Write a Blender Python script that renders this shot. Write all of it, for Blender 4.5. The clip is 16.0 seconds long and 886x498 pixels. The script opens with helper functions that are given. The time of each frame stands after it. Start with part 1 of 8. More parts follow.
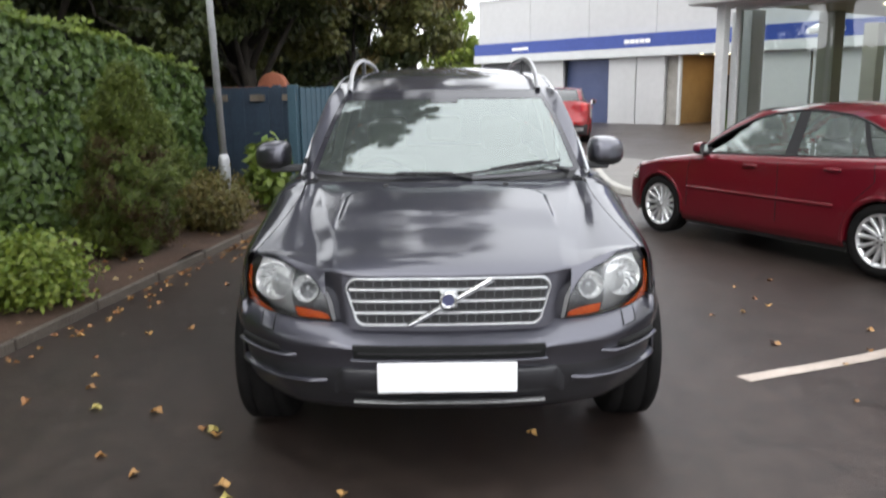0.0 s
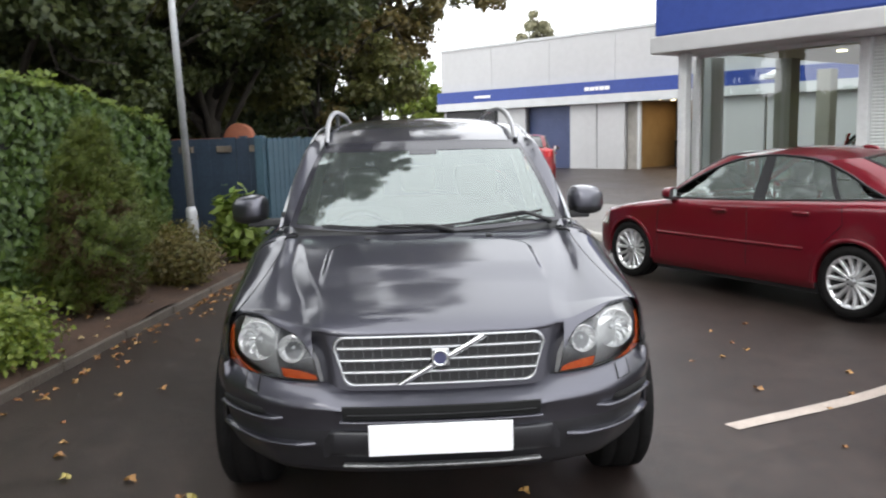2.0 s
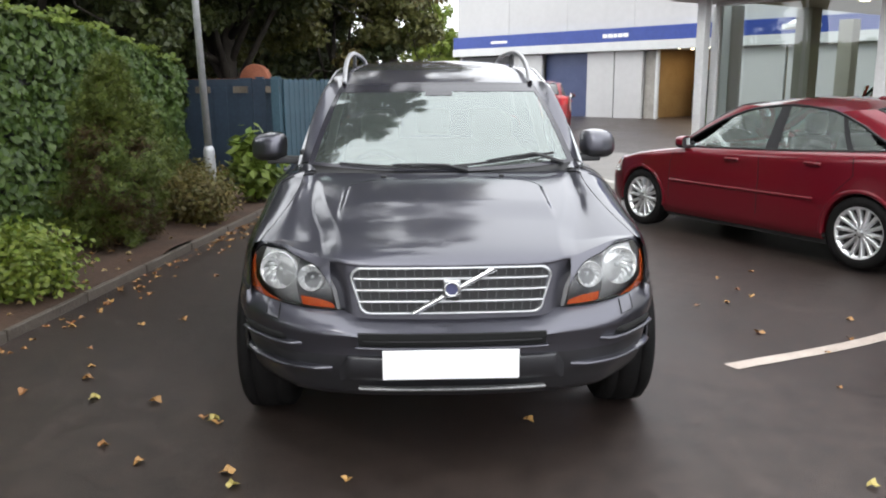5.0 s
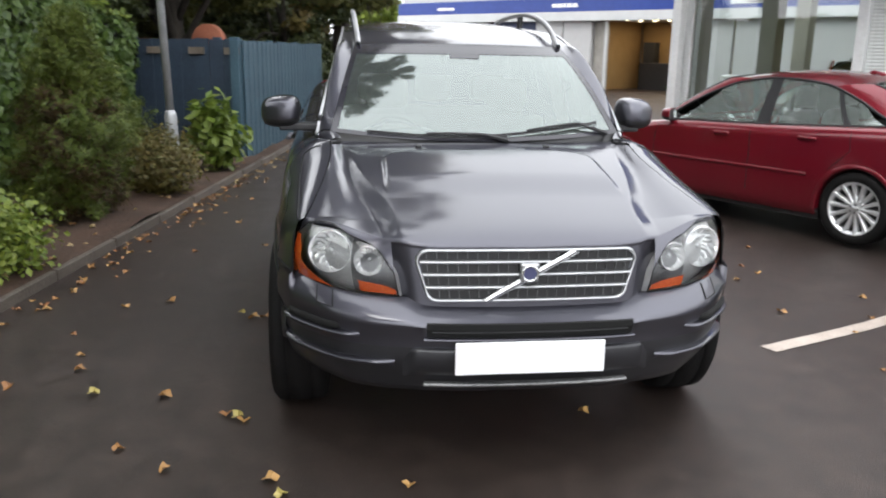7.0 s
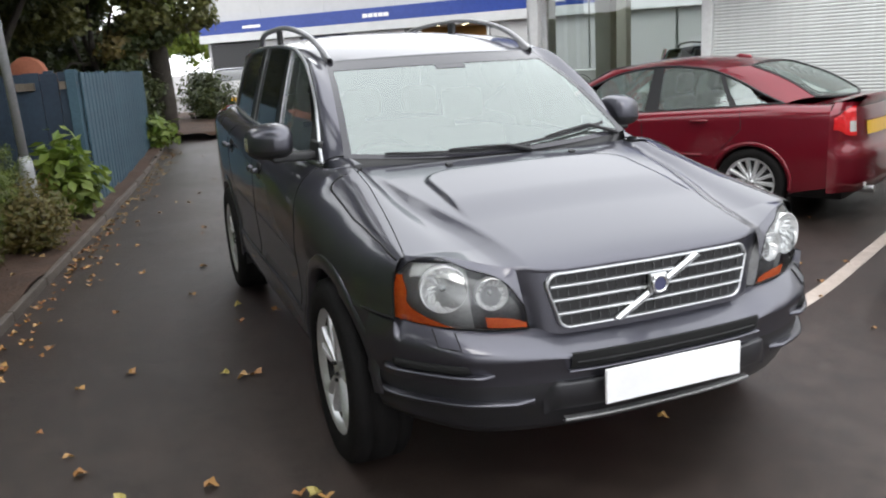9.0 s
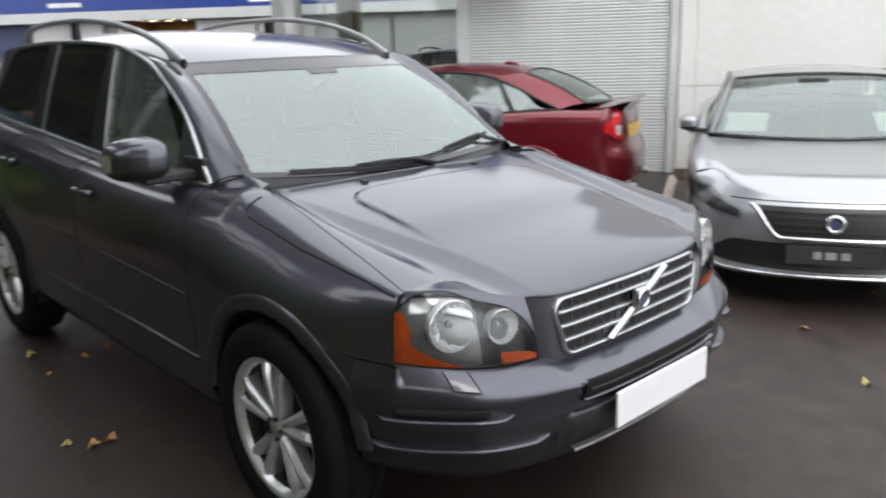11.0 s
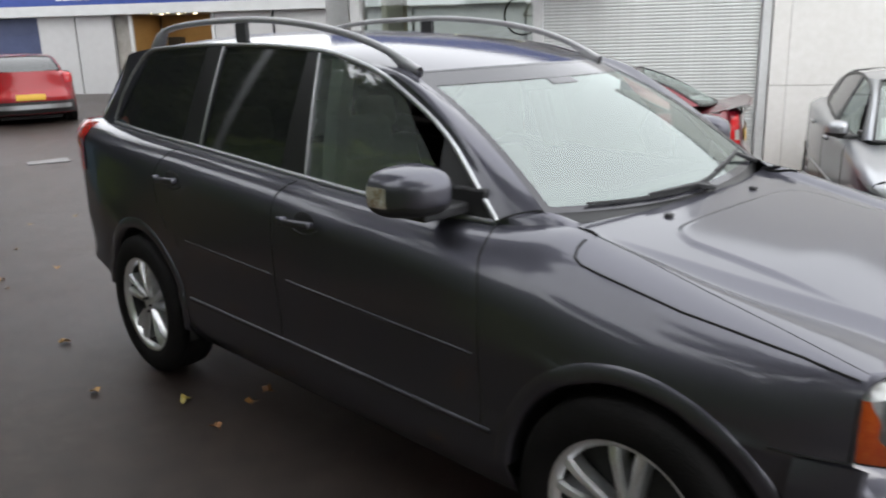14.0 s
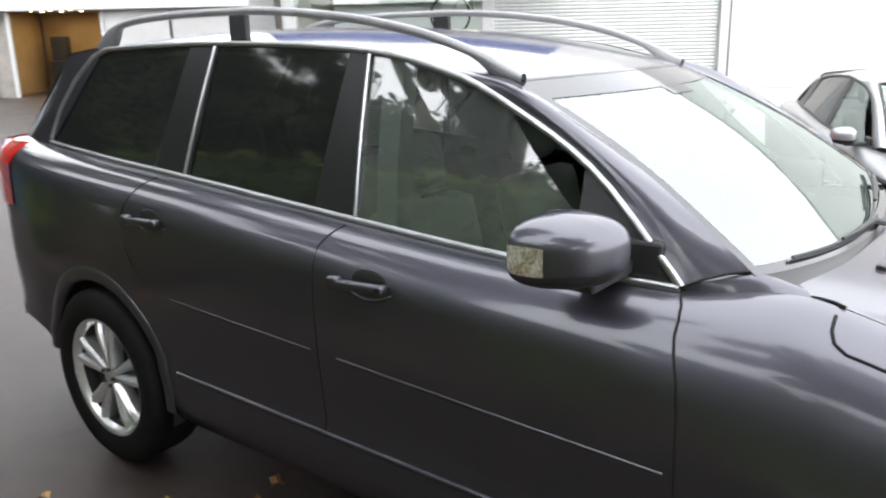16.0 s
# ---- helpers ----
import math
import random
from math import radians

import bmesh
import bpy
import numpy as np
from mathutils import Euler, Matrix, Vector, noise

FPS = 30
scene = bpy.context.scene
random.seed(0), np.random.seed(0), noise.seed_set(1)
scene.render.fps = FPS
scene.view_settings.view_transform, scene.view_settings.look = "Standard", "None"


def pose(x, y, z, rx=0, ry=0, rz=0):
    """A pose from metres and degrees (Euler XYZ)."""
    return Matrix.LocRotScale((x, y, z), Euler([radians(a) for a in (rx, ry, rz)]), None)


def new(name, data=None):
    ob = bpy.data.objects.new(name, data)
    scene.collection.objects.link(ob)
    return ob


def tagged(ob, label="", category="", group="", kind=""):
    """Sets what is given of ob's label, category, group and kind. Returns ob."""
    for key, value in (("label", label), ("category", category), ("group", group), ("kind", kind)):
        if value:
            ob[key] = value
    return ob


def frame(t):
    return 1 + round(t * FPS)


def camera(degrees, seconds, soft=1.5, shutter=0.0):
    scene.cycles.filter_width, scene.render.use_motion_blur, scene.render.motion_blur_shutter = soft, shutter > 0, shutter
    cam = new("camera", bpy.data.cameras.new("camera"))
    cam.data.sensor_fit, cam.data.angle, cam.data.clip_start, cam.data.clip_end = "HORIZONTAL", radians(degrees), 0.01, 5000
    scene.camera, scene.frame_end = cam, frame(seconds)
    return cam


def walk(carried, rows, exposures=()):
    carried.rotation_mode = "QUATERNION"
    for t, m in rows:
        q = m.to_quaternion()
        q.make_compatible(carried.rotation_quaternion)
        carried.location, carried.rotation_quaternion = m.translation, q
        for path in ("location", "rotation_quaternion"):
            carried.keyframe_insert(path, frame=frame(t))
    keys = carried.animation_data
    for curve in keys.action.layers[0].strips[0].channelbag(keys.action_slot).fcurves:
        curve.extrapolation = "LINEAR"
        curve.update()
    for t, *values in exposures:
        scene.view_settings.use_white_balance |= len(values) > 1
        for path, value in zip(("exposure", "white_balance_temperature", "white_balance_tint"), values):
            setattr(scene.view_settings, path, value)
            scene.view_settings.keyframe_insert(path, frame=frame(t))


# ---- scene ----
cam = camera(57.9, 16.0, soft=2.0, shutter=0.5)
METRES, EYE, TILT, LEAN, TURN = 5.5, 1.55, 0.0, 0.0, 0.0
ROWS = [
    (0.0, 0.0, 0.0, 0.0, -0.15, -11.23, 0.75),
    (0.5, 0.0064, 0.0097, 0.0021, -0.47, -7.96, 1.44),
    (1.0, 0.0044, 0.0141, 0.0036, -0.95, -7.75, 1.73),
    (1.5, -0.0034, 0.0145, 0.0044, -3.51, -7.8, 2.74),
    (2.0, -0.0174, 0.0134, 0.0046, -2.89, -8.01, 1.44),
    (2.5, -0.0275, 0.0129, 0.0006, 0.36, -12.2, -0.37),
    (3.0, -0.0294, 0.0085, -0.0005, -0.22, -12.38, -0.51),
    (5.5, -0.0181, -0.0128, 0.0002, -2.27, -11.66, 0.5),
    (6.0, -0.0452, -0.0058, -0.0023, -4.57, -12.57, -1.92),
    (6.5, -0.0743, 0.0222, -0.0087, -4.17, -12.53, -1.46),
    (7.0, -0.1096, 0.0562, -0.0067, -6.6, -13.86, -0.88),
    (7.5, -0.1645, 0.0705, -0.0068, -12.48, -14.33, -0.87),
    (8.0, -0.2097, 0.082, -0.0033, -16.98, -14.94, -2.01),
    (8.5, -0.2472, 0.1152, -0.0044, -18.84, -13.79, 1.87),
    (11.0, -0.3895, 0.2823, 0.0065, -43.16, -14.29, 1.68),
    (11.5, -0.4144, 0.3194, 0.01, -53.89, -15.63, 1.82),
    (12.0, -0.4178, 0.3512, 0.0091, -57.75, -15.51, 1.77),
    (12.5, -0.4163, 0.3901, 0.0068, -54.56, -15.7, -0.54),
    (13.0, -0.4348, 0.4248, 0.0114, -52.94, -15.83, 0.17),
    (13.5, -0.4612, 0.4582, 0.0213, -48.46, -14.19, 2.23),
    (14.0, -0.4681, 0.4888, 0.0206, -44.44, -14.8, 1.57),
    (14.5, -0.4567, 0.5364, 0.0194, -41.51, -13.17, 2.25),
    (15.0, -0.4495, 0.5737, 0.0199, -39.44, -13.16, 3.68),
    (15.5, -0.449, 0.6228, 0.0196, -46.25, -13.59, 2.26),
    (16.0, -0.4451, 0.6691, 0.021, -52.19, -14.9, 1.35),
]
walk(cam, [(t, pose(0, -2.95, EYE, TILT, LEAN, TURN) @ pose(METRES * x, METRES * y, METRES * z, 90 + pitch, roll, yaw)) for t, x, y, z, yaw, pitch, roll in ROWS],
     exposures=[(0.0, 0.29), (3.0, 0.25), (5.5, 0.37), (7.0, 0.34), (8.5, 0.27), (11.0, 0.03), (12.0, -0.08), (13.0, -0.17), (13.6, -0.18), (14.0, 0.08), (14.5, 0.48), (15.3, 0.75), (16.0, 0.87)])

# ---- light: an overcast autumn day ----
SUN_AZ, SUN_EL = 215.0, 48.0
world = bpy.data.worlds.new("sky")
scene.world = world
world.use_nodes = True
wn, wl = world.node_tree.nodes, world.node_tree.links
sky = wn.new("ShaderNodeTexSky")
sky.sky_type, sky.sun_disc = "NISHITA", False
sky.sun_elevation, sky.sun_rotation = radians(SUN_EL), radians(SUN_AZ)
sky.dust_density, sky.air_density = 4.0, 1.0
grey = wn.new("ShaderNodeHueSaturation")
grey.inputs["Saturation"].default_value = 0.12
wl.new(sky.outputs[0], grey.inputs["Color"])
cloud = wn.new("ShaderNodeMix")
cloud.data_type = "RGBA"
cloud.inputs["Factor"].default_value = 0.75
cloud.inputs["B"].default_value = (23.0, 23.6, 24.6, 1)      # even cloud cover
wl.new(grey.outputs[0], cloud.inputs["A"])
wl.new(cloud.outputs["Result"], wn["Background"].inputs["Color"])
wn["Background"].inputs["Strength"].default_value = 0.12
sun = new("sun", bpy.data.lights.new("sun", "SUN"))
sun.data.energy, sun.data.angle, sun.data.color = 0.8, radians(25), (1.0, 0.97, 0.92)
sun.matrix_world = pose(0, 0, 20, 90 - SUN_EL, 0, 180 - SUN_AZ)
scene.view_settings.exposure = 0.0


# ---- materials ----
def material(name, colour, rough=0.6, metal=0.0, second=None, scale=8.0, fine=60.0, bump=0.0, spec=0.5, coat=0.0, amount=0.5, island=0.0, obj=0.0, coord="Object"):
    """A principled surface with a mix of two colours at a coarse and a fine scale, and a fine relief."""
    m = bpy.data.materials.new(name)
    m.use_nodes = True
    n, l = m.node_tree.nodes, m.node_tree.links
    b = n["Principled BSDF"]
    b.inputs["Roughness"].default_value, b.inputs["Metallic"].default_value = rough, metal
    b.inputs["Specular IOR Level"].default_value = spec
    b.inputs["Coat Weight"].default_value, b.inputs["Coat Roughness"].default_value = coat, 0.03
    b.inputs["Base Color"].default_value = (*colour, 1)
    if second is None and not bump:
        return m
    tc = n.new("ShaderNodeTexCoord")
    coarse, small = n.new("ShaderNodeTexNoise"), n.new("ShaderNodeTexNoise")
    coarse.inputs["Scale"].default_value, small.inputs["Scale"].default_value = scale, fine
    coarse.inputs["Detail"].default_value = small.inputs["Detail"].default_value = 4
    l.new(tc.outputs[coord], coarse.inputs["Vector"]), l.new(tc.outputs[coord], small.inputs["Vector"])
    if second is not None:
        both = n.new("ShaderNodeMath")
        both.operation = "ADD"
        l.new(coarse.outputs[0], both.inputs[0]), l.new(small.outputs[0], both.inputs[1])
        ramp = n.new("ShaderNodeMapRange")
        ramp.inputs["From Min"].default_value, ramp.inputs["From Max"].default_value = 1.0 - amount * 0.5, 1.0 + amount * 0.5
        l.new(both.outputs[0], ramp.inputs["Value"])
        mix = n.new("ShaderNodeMix")
        mix.data_type = "RGBA"
        mix.inputs["A"].default_value, mix.inputs["B"].default_value = (*colour, 1), (*second, 1)
        fac = ramp.outputs[0]
        if island or obj:
            geo = n.new("ShaderNodeNewGeometry" if island else "ShaderNodeObjectInfo")
            blend = n.new("ShaderNodeMix")
            blend.inputs["Factor"].default_value = island or obj
            l.new(ramp.outputs[0], blend.inputs["A"])
            l.new(geo.outputs["Random Per Island" if island else "Random"], blend.inputs["B"])
            fac = blend.outputs[0]
        l.new(fac, mix.inputs["Factor"])
        l.new(mix.outputs["Result"], b.inputs["Base Color"])
    if bump:
        bp = n.new("ShaderNodeBump")
        bp.inputs["Strength"].default_value, bp.inputs["Distance"].default_value = bump, 0.01
        l.new(small.outputs[0], bp.inputs["Height"])
        l.new(bp.outputs[0], b.inputs["Normal"])
    return m


GLASSES = []


def glass_material(name, tint, gloss=(1.0, 1.0, 1.0), rough=0.0, ior=1.85, haze=0.0):
    """A thin pane: tinted see-through, with a mirror that grows towards grazing angles."""
    m = bpy.data.materials.new(name)
    m.use_nodes = True
    n, l = m.node_tree.nodes, m.node_tree.links
    n.remove(n["Principled BSDF"])
    clear, shine, mix, fres = n.new("ShaderNodeBsdfTransparent"), n.new("ShaderNodeBsdfGlossy"), n.new("ShaderNodeMixShader"), n.new("ShaderNodeFresnel")
    clear.inputs["Color"].default_value = (*tint, 1)
    shine.inputs["Roughness"].default_value = rough
    shine.inputs["Color"].default_value = (*gloss, 1)
    fres.inputs["IOR"].default_value = ior
    l.new(fres.outputs[0], mix.inputs[0]), l.new(clear.outputs[0], mix.inputs[1]), l.new(shine.outputs[0], mix.inputs[2])
    l.new(mix.outputs[0], n["Material Output"].inputs["Surface"])
    if haze:
        # pale haze put into the colour to brighten the pane's dark reflections
        dull, over, spots, amount = n.new("ShaderNodeBsdfDiffuse"), n.new("ShaderNodeMixShader"), n.new("ShaderNodeTexNoise"), n.new("ShaderNodeMapRange")
        dull.inputs["Color"].default_value = (0.62, 0.70, 0.67, 1)
        spots.inputs["Scale"].default_value = 14
        amount.inputs["To Min"].default_value, amount.inputs["To Max"].default_value = haze * 0.8, haze * 1.2
        l.new(spots.outputs[0], amount.inputs["Value"]), l.new(amount.outputs[0], over.inputs[0])
        l.new(mix.outputs[0], over.inputs[1]), l.new(dull.outputs[0], over.inputs[2])
        l.new(over.outputs[0], n["Material Output"].inputs["Surface"])
    GLASSES.append(m)
    return m


ASPHALT = material("asphalt", (0.0135, 0.0094, 0.0082), 0.36, spec=0.55, second=(0.058, 0.0415, 0.0350), scale=0.7, fine=190, bump=0.55, amount=0.75)
ASPHALT.node_tree.nodes["Noise Texture"].inputs["Detail"].default_value = 10
ASPHALT.node_tree.nodes["Noise Texture"].inputs["Roughness"].default_value = 0.68
ASPHALT.node_tree.nodes["Principled BSDF"].inputs["Specular Tint"].default_value = (1.0, 0.93, 0.89, 1)     # tints its reflections slightly warm
wet = ASPHALT.node_tree.nodes.new("ShaderNodeMapRange")     # damp and drier patches
wet.inputs["To Min"].default_value, wet.inputs["To Max"].default_value = 0.24, 0.56
ASPHALT.node_tree.links.new(ASPHALT.node_tree.nodes["Noise Texture"].outputs[0], wet.inputs["Value"])
ASPHALT.node_tree.links.new(wet.outputs[0], ASPHALT.node_tree.nodes["Principled BSDF"].inputs["Roughness"])
an, al = ASPHALT.node_tree.nodes, ASPHALT.node_tree.links
mottle, span, shade = an.new("ShaderNodeTexNoise"), an.new("ShaderNodeMapRange"), an.new("ShaderNodeMix")
mottle.inputs["Scale"].default_value, mottle.inputs["Detail"].default_value, mottle.inputs["Roughness"].default_value = 7.0, 9.0, 0.72
span.inputs["From Min"].default_value, span.inputs["From Max"].default_value = 0.32, 0.68
span.inputs["To Min"].default_value, span.inputs["To Max"].default_value = 0.34, 1.36
shade.data_type, shade.blend_type = "RGBA", "MULTIPLY"
shade.inputs["Factor"].default_value = 1.0
al.new(an["Texture Coordinate"].outputs["Object"], mottle.inputs["Vector"])
al.new(mottle.outputs[0], span.inputs["Value"])
al.new(an["Principled BSDF"].inputs["Base Color"].links[0].from_socket, shade.inputs["A"])
al.new(span.outputs[0], shade.inputs["B"])
al.new(shade.outputs["Result"], an["Principled BSDF"].inputs["Base Color"])
SOIL = material("soil", (0.04, 0.022, 0.014), 0.9, second=(0.085, 0.046, 0.028), scale=3, fine=40, bump=1.0)
CONCRETE = material("concrete", (0.22, 0.21, 0.19), 0.8, second=(0.36, 0.34, 0.31), scale=3, fine=50, bump=0.4)
KERB_PALE = material("pale_kerb", (0.44, 0.42, 0.39), 0.7, second=(0.56, 0.54, 0.50), scale=4, fine=50, bump=0.3)
KERB_STONE = material("kerb_stone", (0.060, 0.048, 0.038), 0.7, second=(0.135, 0.112, 0.092), scale=4, fine=50, bump=0.4, obj=0.3)
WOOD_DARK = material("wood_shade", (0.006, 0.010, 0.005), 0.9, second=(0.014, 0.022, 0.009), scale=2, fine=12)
LINE_PAINT = material("line_paint", (0.42, 0.35, 0.30), 0.6, second=(0.58, 0.50, 0.44), scale=5, fine=60, bump=0.3)
CLADDING = material("cladding", (0.44, 0.44, 0.44), 0.5, second=(0.48, 0.48, 0.48), scale=0.6, fine=5)
WHITE_WALL = material("white_wall", (0.66, 0.65, 0.62), 0.5, second=(0.73, 0.72, 0.70), scale=0.8, fine=12)
SHUTTER = material("shutter", (0.49, 0.51, 0.50), 0.45, second=(0.56, 0.58, 0.57), scale=1.5, fine=20)
SIGN_BLUE = material("sign_blue", (0.016, 0.042, 0.22), 0.4, second=(0.024, 0.056, 0.27), scale=1, fine=10)
DOOR_BLUE = material("door_blue", (0.035, 0.050, 0.12), 0.5, second=(0.050, 0.068, 0.15), scale=2, fine=20)
FRAME_WHITE = material("frame_white", (0.58, 0.59, 0.59), 0.4, second=(0.51, 0.52, 0.52), scale=3, fine=30)
SIGN_WHITE = material("sign_white", (0.85, 0.85, 0.85), 0.5)
FENCE_BLUE = material("fence_blue", (0.020, 0.050, 0.075), 0.65, second=(0.045, 0.095, 0.125), scale=3, fine=35, bump=0.4, obj=0.4)
# front run: navy boards, with the shade on them added to the colour
FENCE_NAVY_SHADED = material("fence_navy_shaded", (0.010, 0.020, 0.038), 0.65, second=(0.022, 0.042, 0.068), scale=3, fine=35, bump=0.4, obj=0.4)
TIMBER = material("old_timber", (0.09, 0.072, 0.055), 0.8, second=(0.17, 0.14, 0.11), scale=4, fine=60, bump=0.6)
BRICK = material("brick", (0.24, 0.075, 0.04), 0.8, second=(0.34, 0.115, 0.06), scale=5, fine=40, bump=0.5)
GALVANISED = material("galvanised", (0.42, 0.43, 0.44), 0.5, 0.6, second=(0.55, 0.56, 0.57), scale=8, fine=60)
BLACK_PLASTIC = material("black_plastic", (0.018, 0.018, 0.019), 0.5, second=(0.03, 0.03, 0.032), scale=10, fine=200, bump=0.1)
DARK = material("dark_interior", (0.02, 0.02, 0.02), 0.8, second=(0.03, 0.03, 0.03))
def leaf_material(name, a, b, rough=0.45):
    """Leaves: two colours mixed leaf by leaf, letting a little light through."""
    m = material(name, a, rough, second=b, scale=1.5, fine=30, island=0.65, amount=0.8)
    n, l = m.node_tree.nodes, m.node_tree.links
    tr, mix = n.new("ShaderNodeBsdfTranslucent"), n.new("ShaderNodeMixShader")
    mix.inputs[0].default_value = 0.3
    src = n["Principled BSDF"].inputs["Base Color"].links[0].from_socket
    l.new(src, tr.inputs["Color"])
    l.new(n["Principled BSDF"].outputs[0], mix.inputs[1]), l.new(tr.outputs[0], mix.inputs[2])
    l.new(mix.outputs[0], n["Material Output"].inputs["Surface"])
    return m


IVY = leaf_material("ivy", (0.030, 0.066, 0.014), (0.125, 0.190, 0.040))
IVY_TOP = leaf_material("ivy_tops", (0.075, 0.130, 0.016), (0.190, 0.240, 0.040))
TREE_LEAF = leaf_material("tree_leaf", (0.026, 0.044, 0.013), (0.090, 0.105, 0.028))
AUTUMN_LEAF = leaf_material("autumn_leaf", (0.090, 0.085, 0.022), (0.190, 0.135, 0.042))
OLIVE_LEAF = leaf_material("olive_leaf", (0.070, 0.082, 0.020), (0.165, 0.160, 0.045))
CONIFER = leaf_material("conifer", (0.050, 0.088, 0.012), (0.160, 0.190, 0.030))
DEAD_NEEDLE = leaf_material("dead_needle", (0.050, 0.034, 0.012), (0.120, 0.070, 0.026))
# far tree's leaves, with the haze of distance put into their colour
HAZED_LEAF = leaf_material("pale_leaf", (0.20, 0.20, 0.12), (0.34, 0.32, 0.20))
HEATHER = leaf_material("heather", (0.085, 0.100, 0.020), (0.175, 0.118, 0.034))
LAUREL = leaf_material("laurel", (0.085, 0.150, 0.018), (0.200, 0.250, 0.045))
YELLOW_SHRUB = leaf_material("low_shrub", (0.085, 0.150, 0.016), (0.230, 0.270, 0.040))
BARK = material("bark", (0.025, 0.020, 0.015), 0.9, second=(0.055, 0.046, 0.036), scale=6, fine=50, bump=1.0)
SOFFIT = material("soffit", (0.44, 0.36, 0.24), 0.6, second=(0.49, 0.41, 0.28), scale=2, fine=20)
BEIGE = material("beige_plaster", (0.31, 0.295, 0.25), 0.7, second=(0.36, 0.345, 0.30), scale=3, fine=30)
OCHRE = material("ochre_wall", (0.30, 0.19, 0.08), 0.7, second=(0.38, 0.25, 0.11), scale=2, fine=20)
FLOOR_TILE = material("floor_tile", (0.30, 0.29, 0.27), 0.3, second=(0.36, 0.35, 0.33), scale=2, fine=30)
PAVING = material("paving", (0.16, 0.15, 0.14), 0.6, second=(0.26, 0.24, 0.22), scale=2, fine=40, bump=0.4, obj=0.5)
LAMP_GLOW = bpy.data.materials.new("lamp_glow")
LAMP_GLOW.use_nodes = True
LAMP_GLOW.node_tree.nodes["Principled BSDF"].inputs["Emission Color"].default_value = (1.0, 0.85, 0.55, 1)
LAMP_GLOW.node_tree.nodes["Principled BSDF"].inputs["Emission Strength"].default_value = 6.0
PANE = glass_material("pane", (0.66, 0.73, 0.71))


# ---- builders ----
def link(name, bm, mat, parent=None, smooth=False, loc=None):
    me = bpy.data.meshes.new(name)
    if smooth:
        for f in bm.faces:
            f.smooth = True
    if mat in GLASSES:
        # panes face outwards, away from the cabin's middle
        for f in bm.faces:
            f.normal_update()
            if f.normal.dot(f.calc_center_median() - Vector((0, 2.4, 0.6))) < 0:
                f.normal_flip()
    bm.to_mesh(me)
    bm.free()
    for m in (mat if isinstance(mat, (list, tuple)) else [mat]):
        me.materials.append(m)
    ob = new(name, me)
    if parent is not None:
        ob.parent = parent
    if loc is not None:
        ob.matrix_basis = loc
    return ob


def part(name, bm, mat, parent, label="", smooth=False, loc=None):
    ob = link(name, bm, mat, parent, smooth, loc)
    return tagged(ob, label) if label else ob


def thing(name, label, category, m=None, group="", kind=""):
    ob = new(name)
    ob.empty_display_size = 0.2
    if m is not None:
        ob.matrix_basis = m
    return tagged(ob, label, category, group, kind)


def box(bm, x0, x1, y0, y1, z0, z1, bevel=0.0, m=None):
    r = bmesh.ops.create_cube(bm, size=1.0)
    bmesh.ops.transform(bm, verts=r["verts"], matrix=Matrix.Translation(((x0 + x1) / 2, (y0 + y1) / 2, (z0 + z1) / 2)) @ Matrix.Diagonal((x1 - x0, y1 - y0, z1 - z0, 1)))
    vs = r["verts"]
    if bevel:
        es = list({e for v in vs for e in v.link_edges})
        o = bmesh.ops.bevel(bm, geom=es, offset=bevel, segments=2, affect="EDGES", profile=0.5)
        vs = o["verts"]
        vs = list({v for f in o["faces"] for v in f.verts} | {v for v in r["verts"] if v.is_valid})
    if m is not None:
        bmesh.ops.transform(bm, verts=vs, matrix=m)
    return vs


def boxmesh(*a, **k):
    bm = bmesh.new()
    box(bm, *a, **k)
    return bm


def tube(bm, pts, radius, seg=8, cap=True):
    """A round bar through the points; radius is one number or one for each point."""
    pts = [Vector(p) for p in pts]
    rad = radius if isinstance(radius, (list, tuple)) else [radius] * len(pts)
    rings, side = [], None
    for i, p in enumerate(pts):
        d = (pts[min(i + 1, len(pts) - 1)] - pts[max(i - 1, 0)]).normalized()
        if side is None:
            side = d.orthogonal().normalized()
        side = (side - d * side.dot(d)).normalized()
        up = d.cross(side)
        rings.append([bm.verts.new(p + (side * math.cos(a) + up * math.sin(a)) * rad[i]) for a in (2 * math.pi * k / seg for k in range(seg))])
    for a, b in zip(rings, rings[1:]):
        for k in range(seg):
            bm.faces.new((a[k], a[(k + 1) % seg], b[(k + 1) % seg], b[k]))
    if cap:
        bm.faces.new(rings[0][::-1]), bm.faces.new(rings[-1])
    return bm


def spline(keys, t):
    """Smooth monotone curve through (position, value) keys, held past the ends."""
    if t <= keys[0][0]:
        return keys[0][1]
    if t >= keys[-1][0]:
        return keys[-1][1]
    n = len(keys)
    sl = [(keys[i + 1][1] - keys[i][1]) / (keys[i + 1][0] - keys[i][0]) for i in range(n - 1)]
    tan = [sl[0]] + [0 if sl[i - 1] * sl[i] <= 0 else 2 * sl[i - 1] * sl[i] / (sl[i - 1] + sl[i]) for i in range(1, n - 1)] + [sl[-1]]
    for i in range(n - 1):
        a, b = keys[i], keys[i + 1]
        if t <= b[0]:
            h = b[0] - a[0]
            s = (t - a[0]) / h
            return (2 * s**3 - 3 * s * s + 1) * a[1] + (s**3 - 2 * s * s + s) * h * tan[i] + (3 * s * s - 2 * s**3) * b[1] + (s**3 - s * s) * h * tan[i + 1]


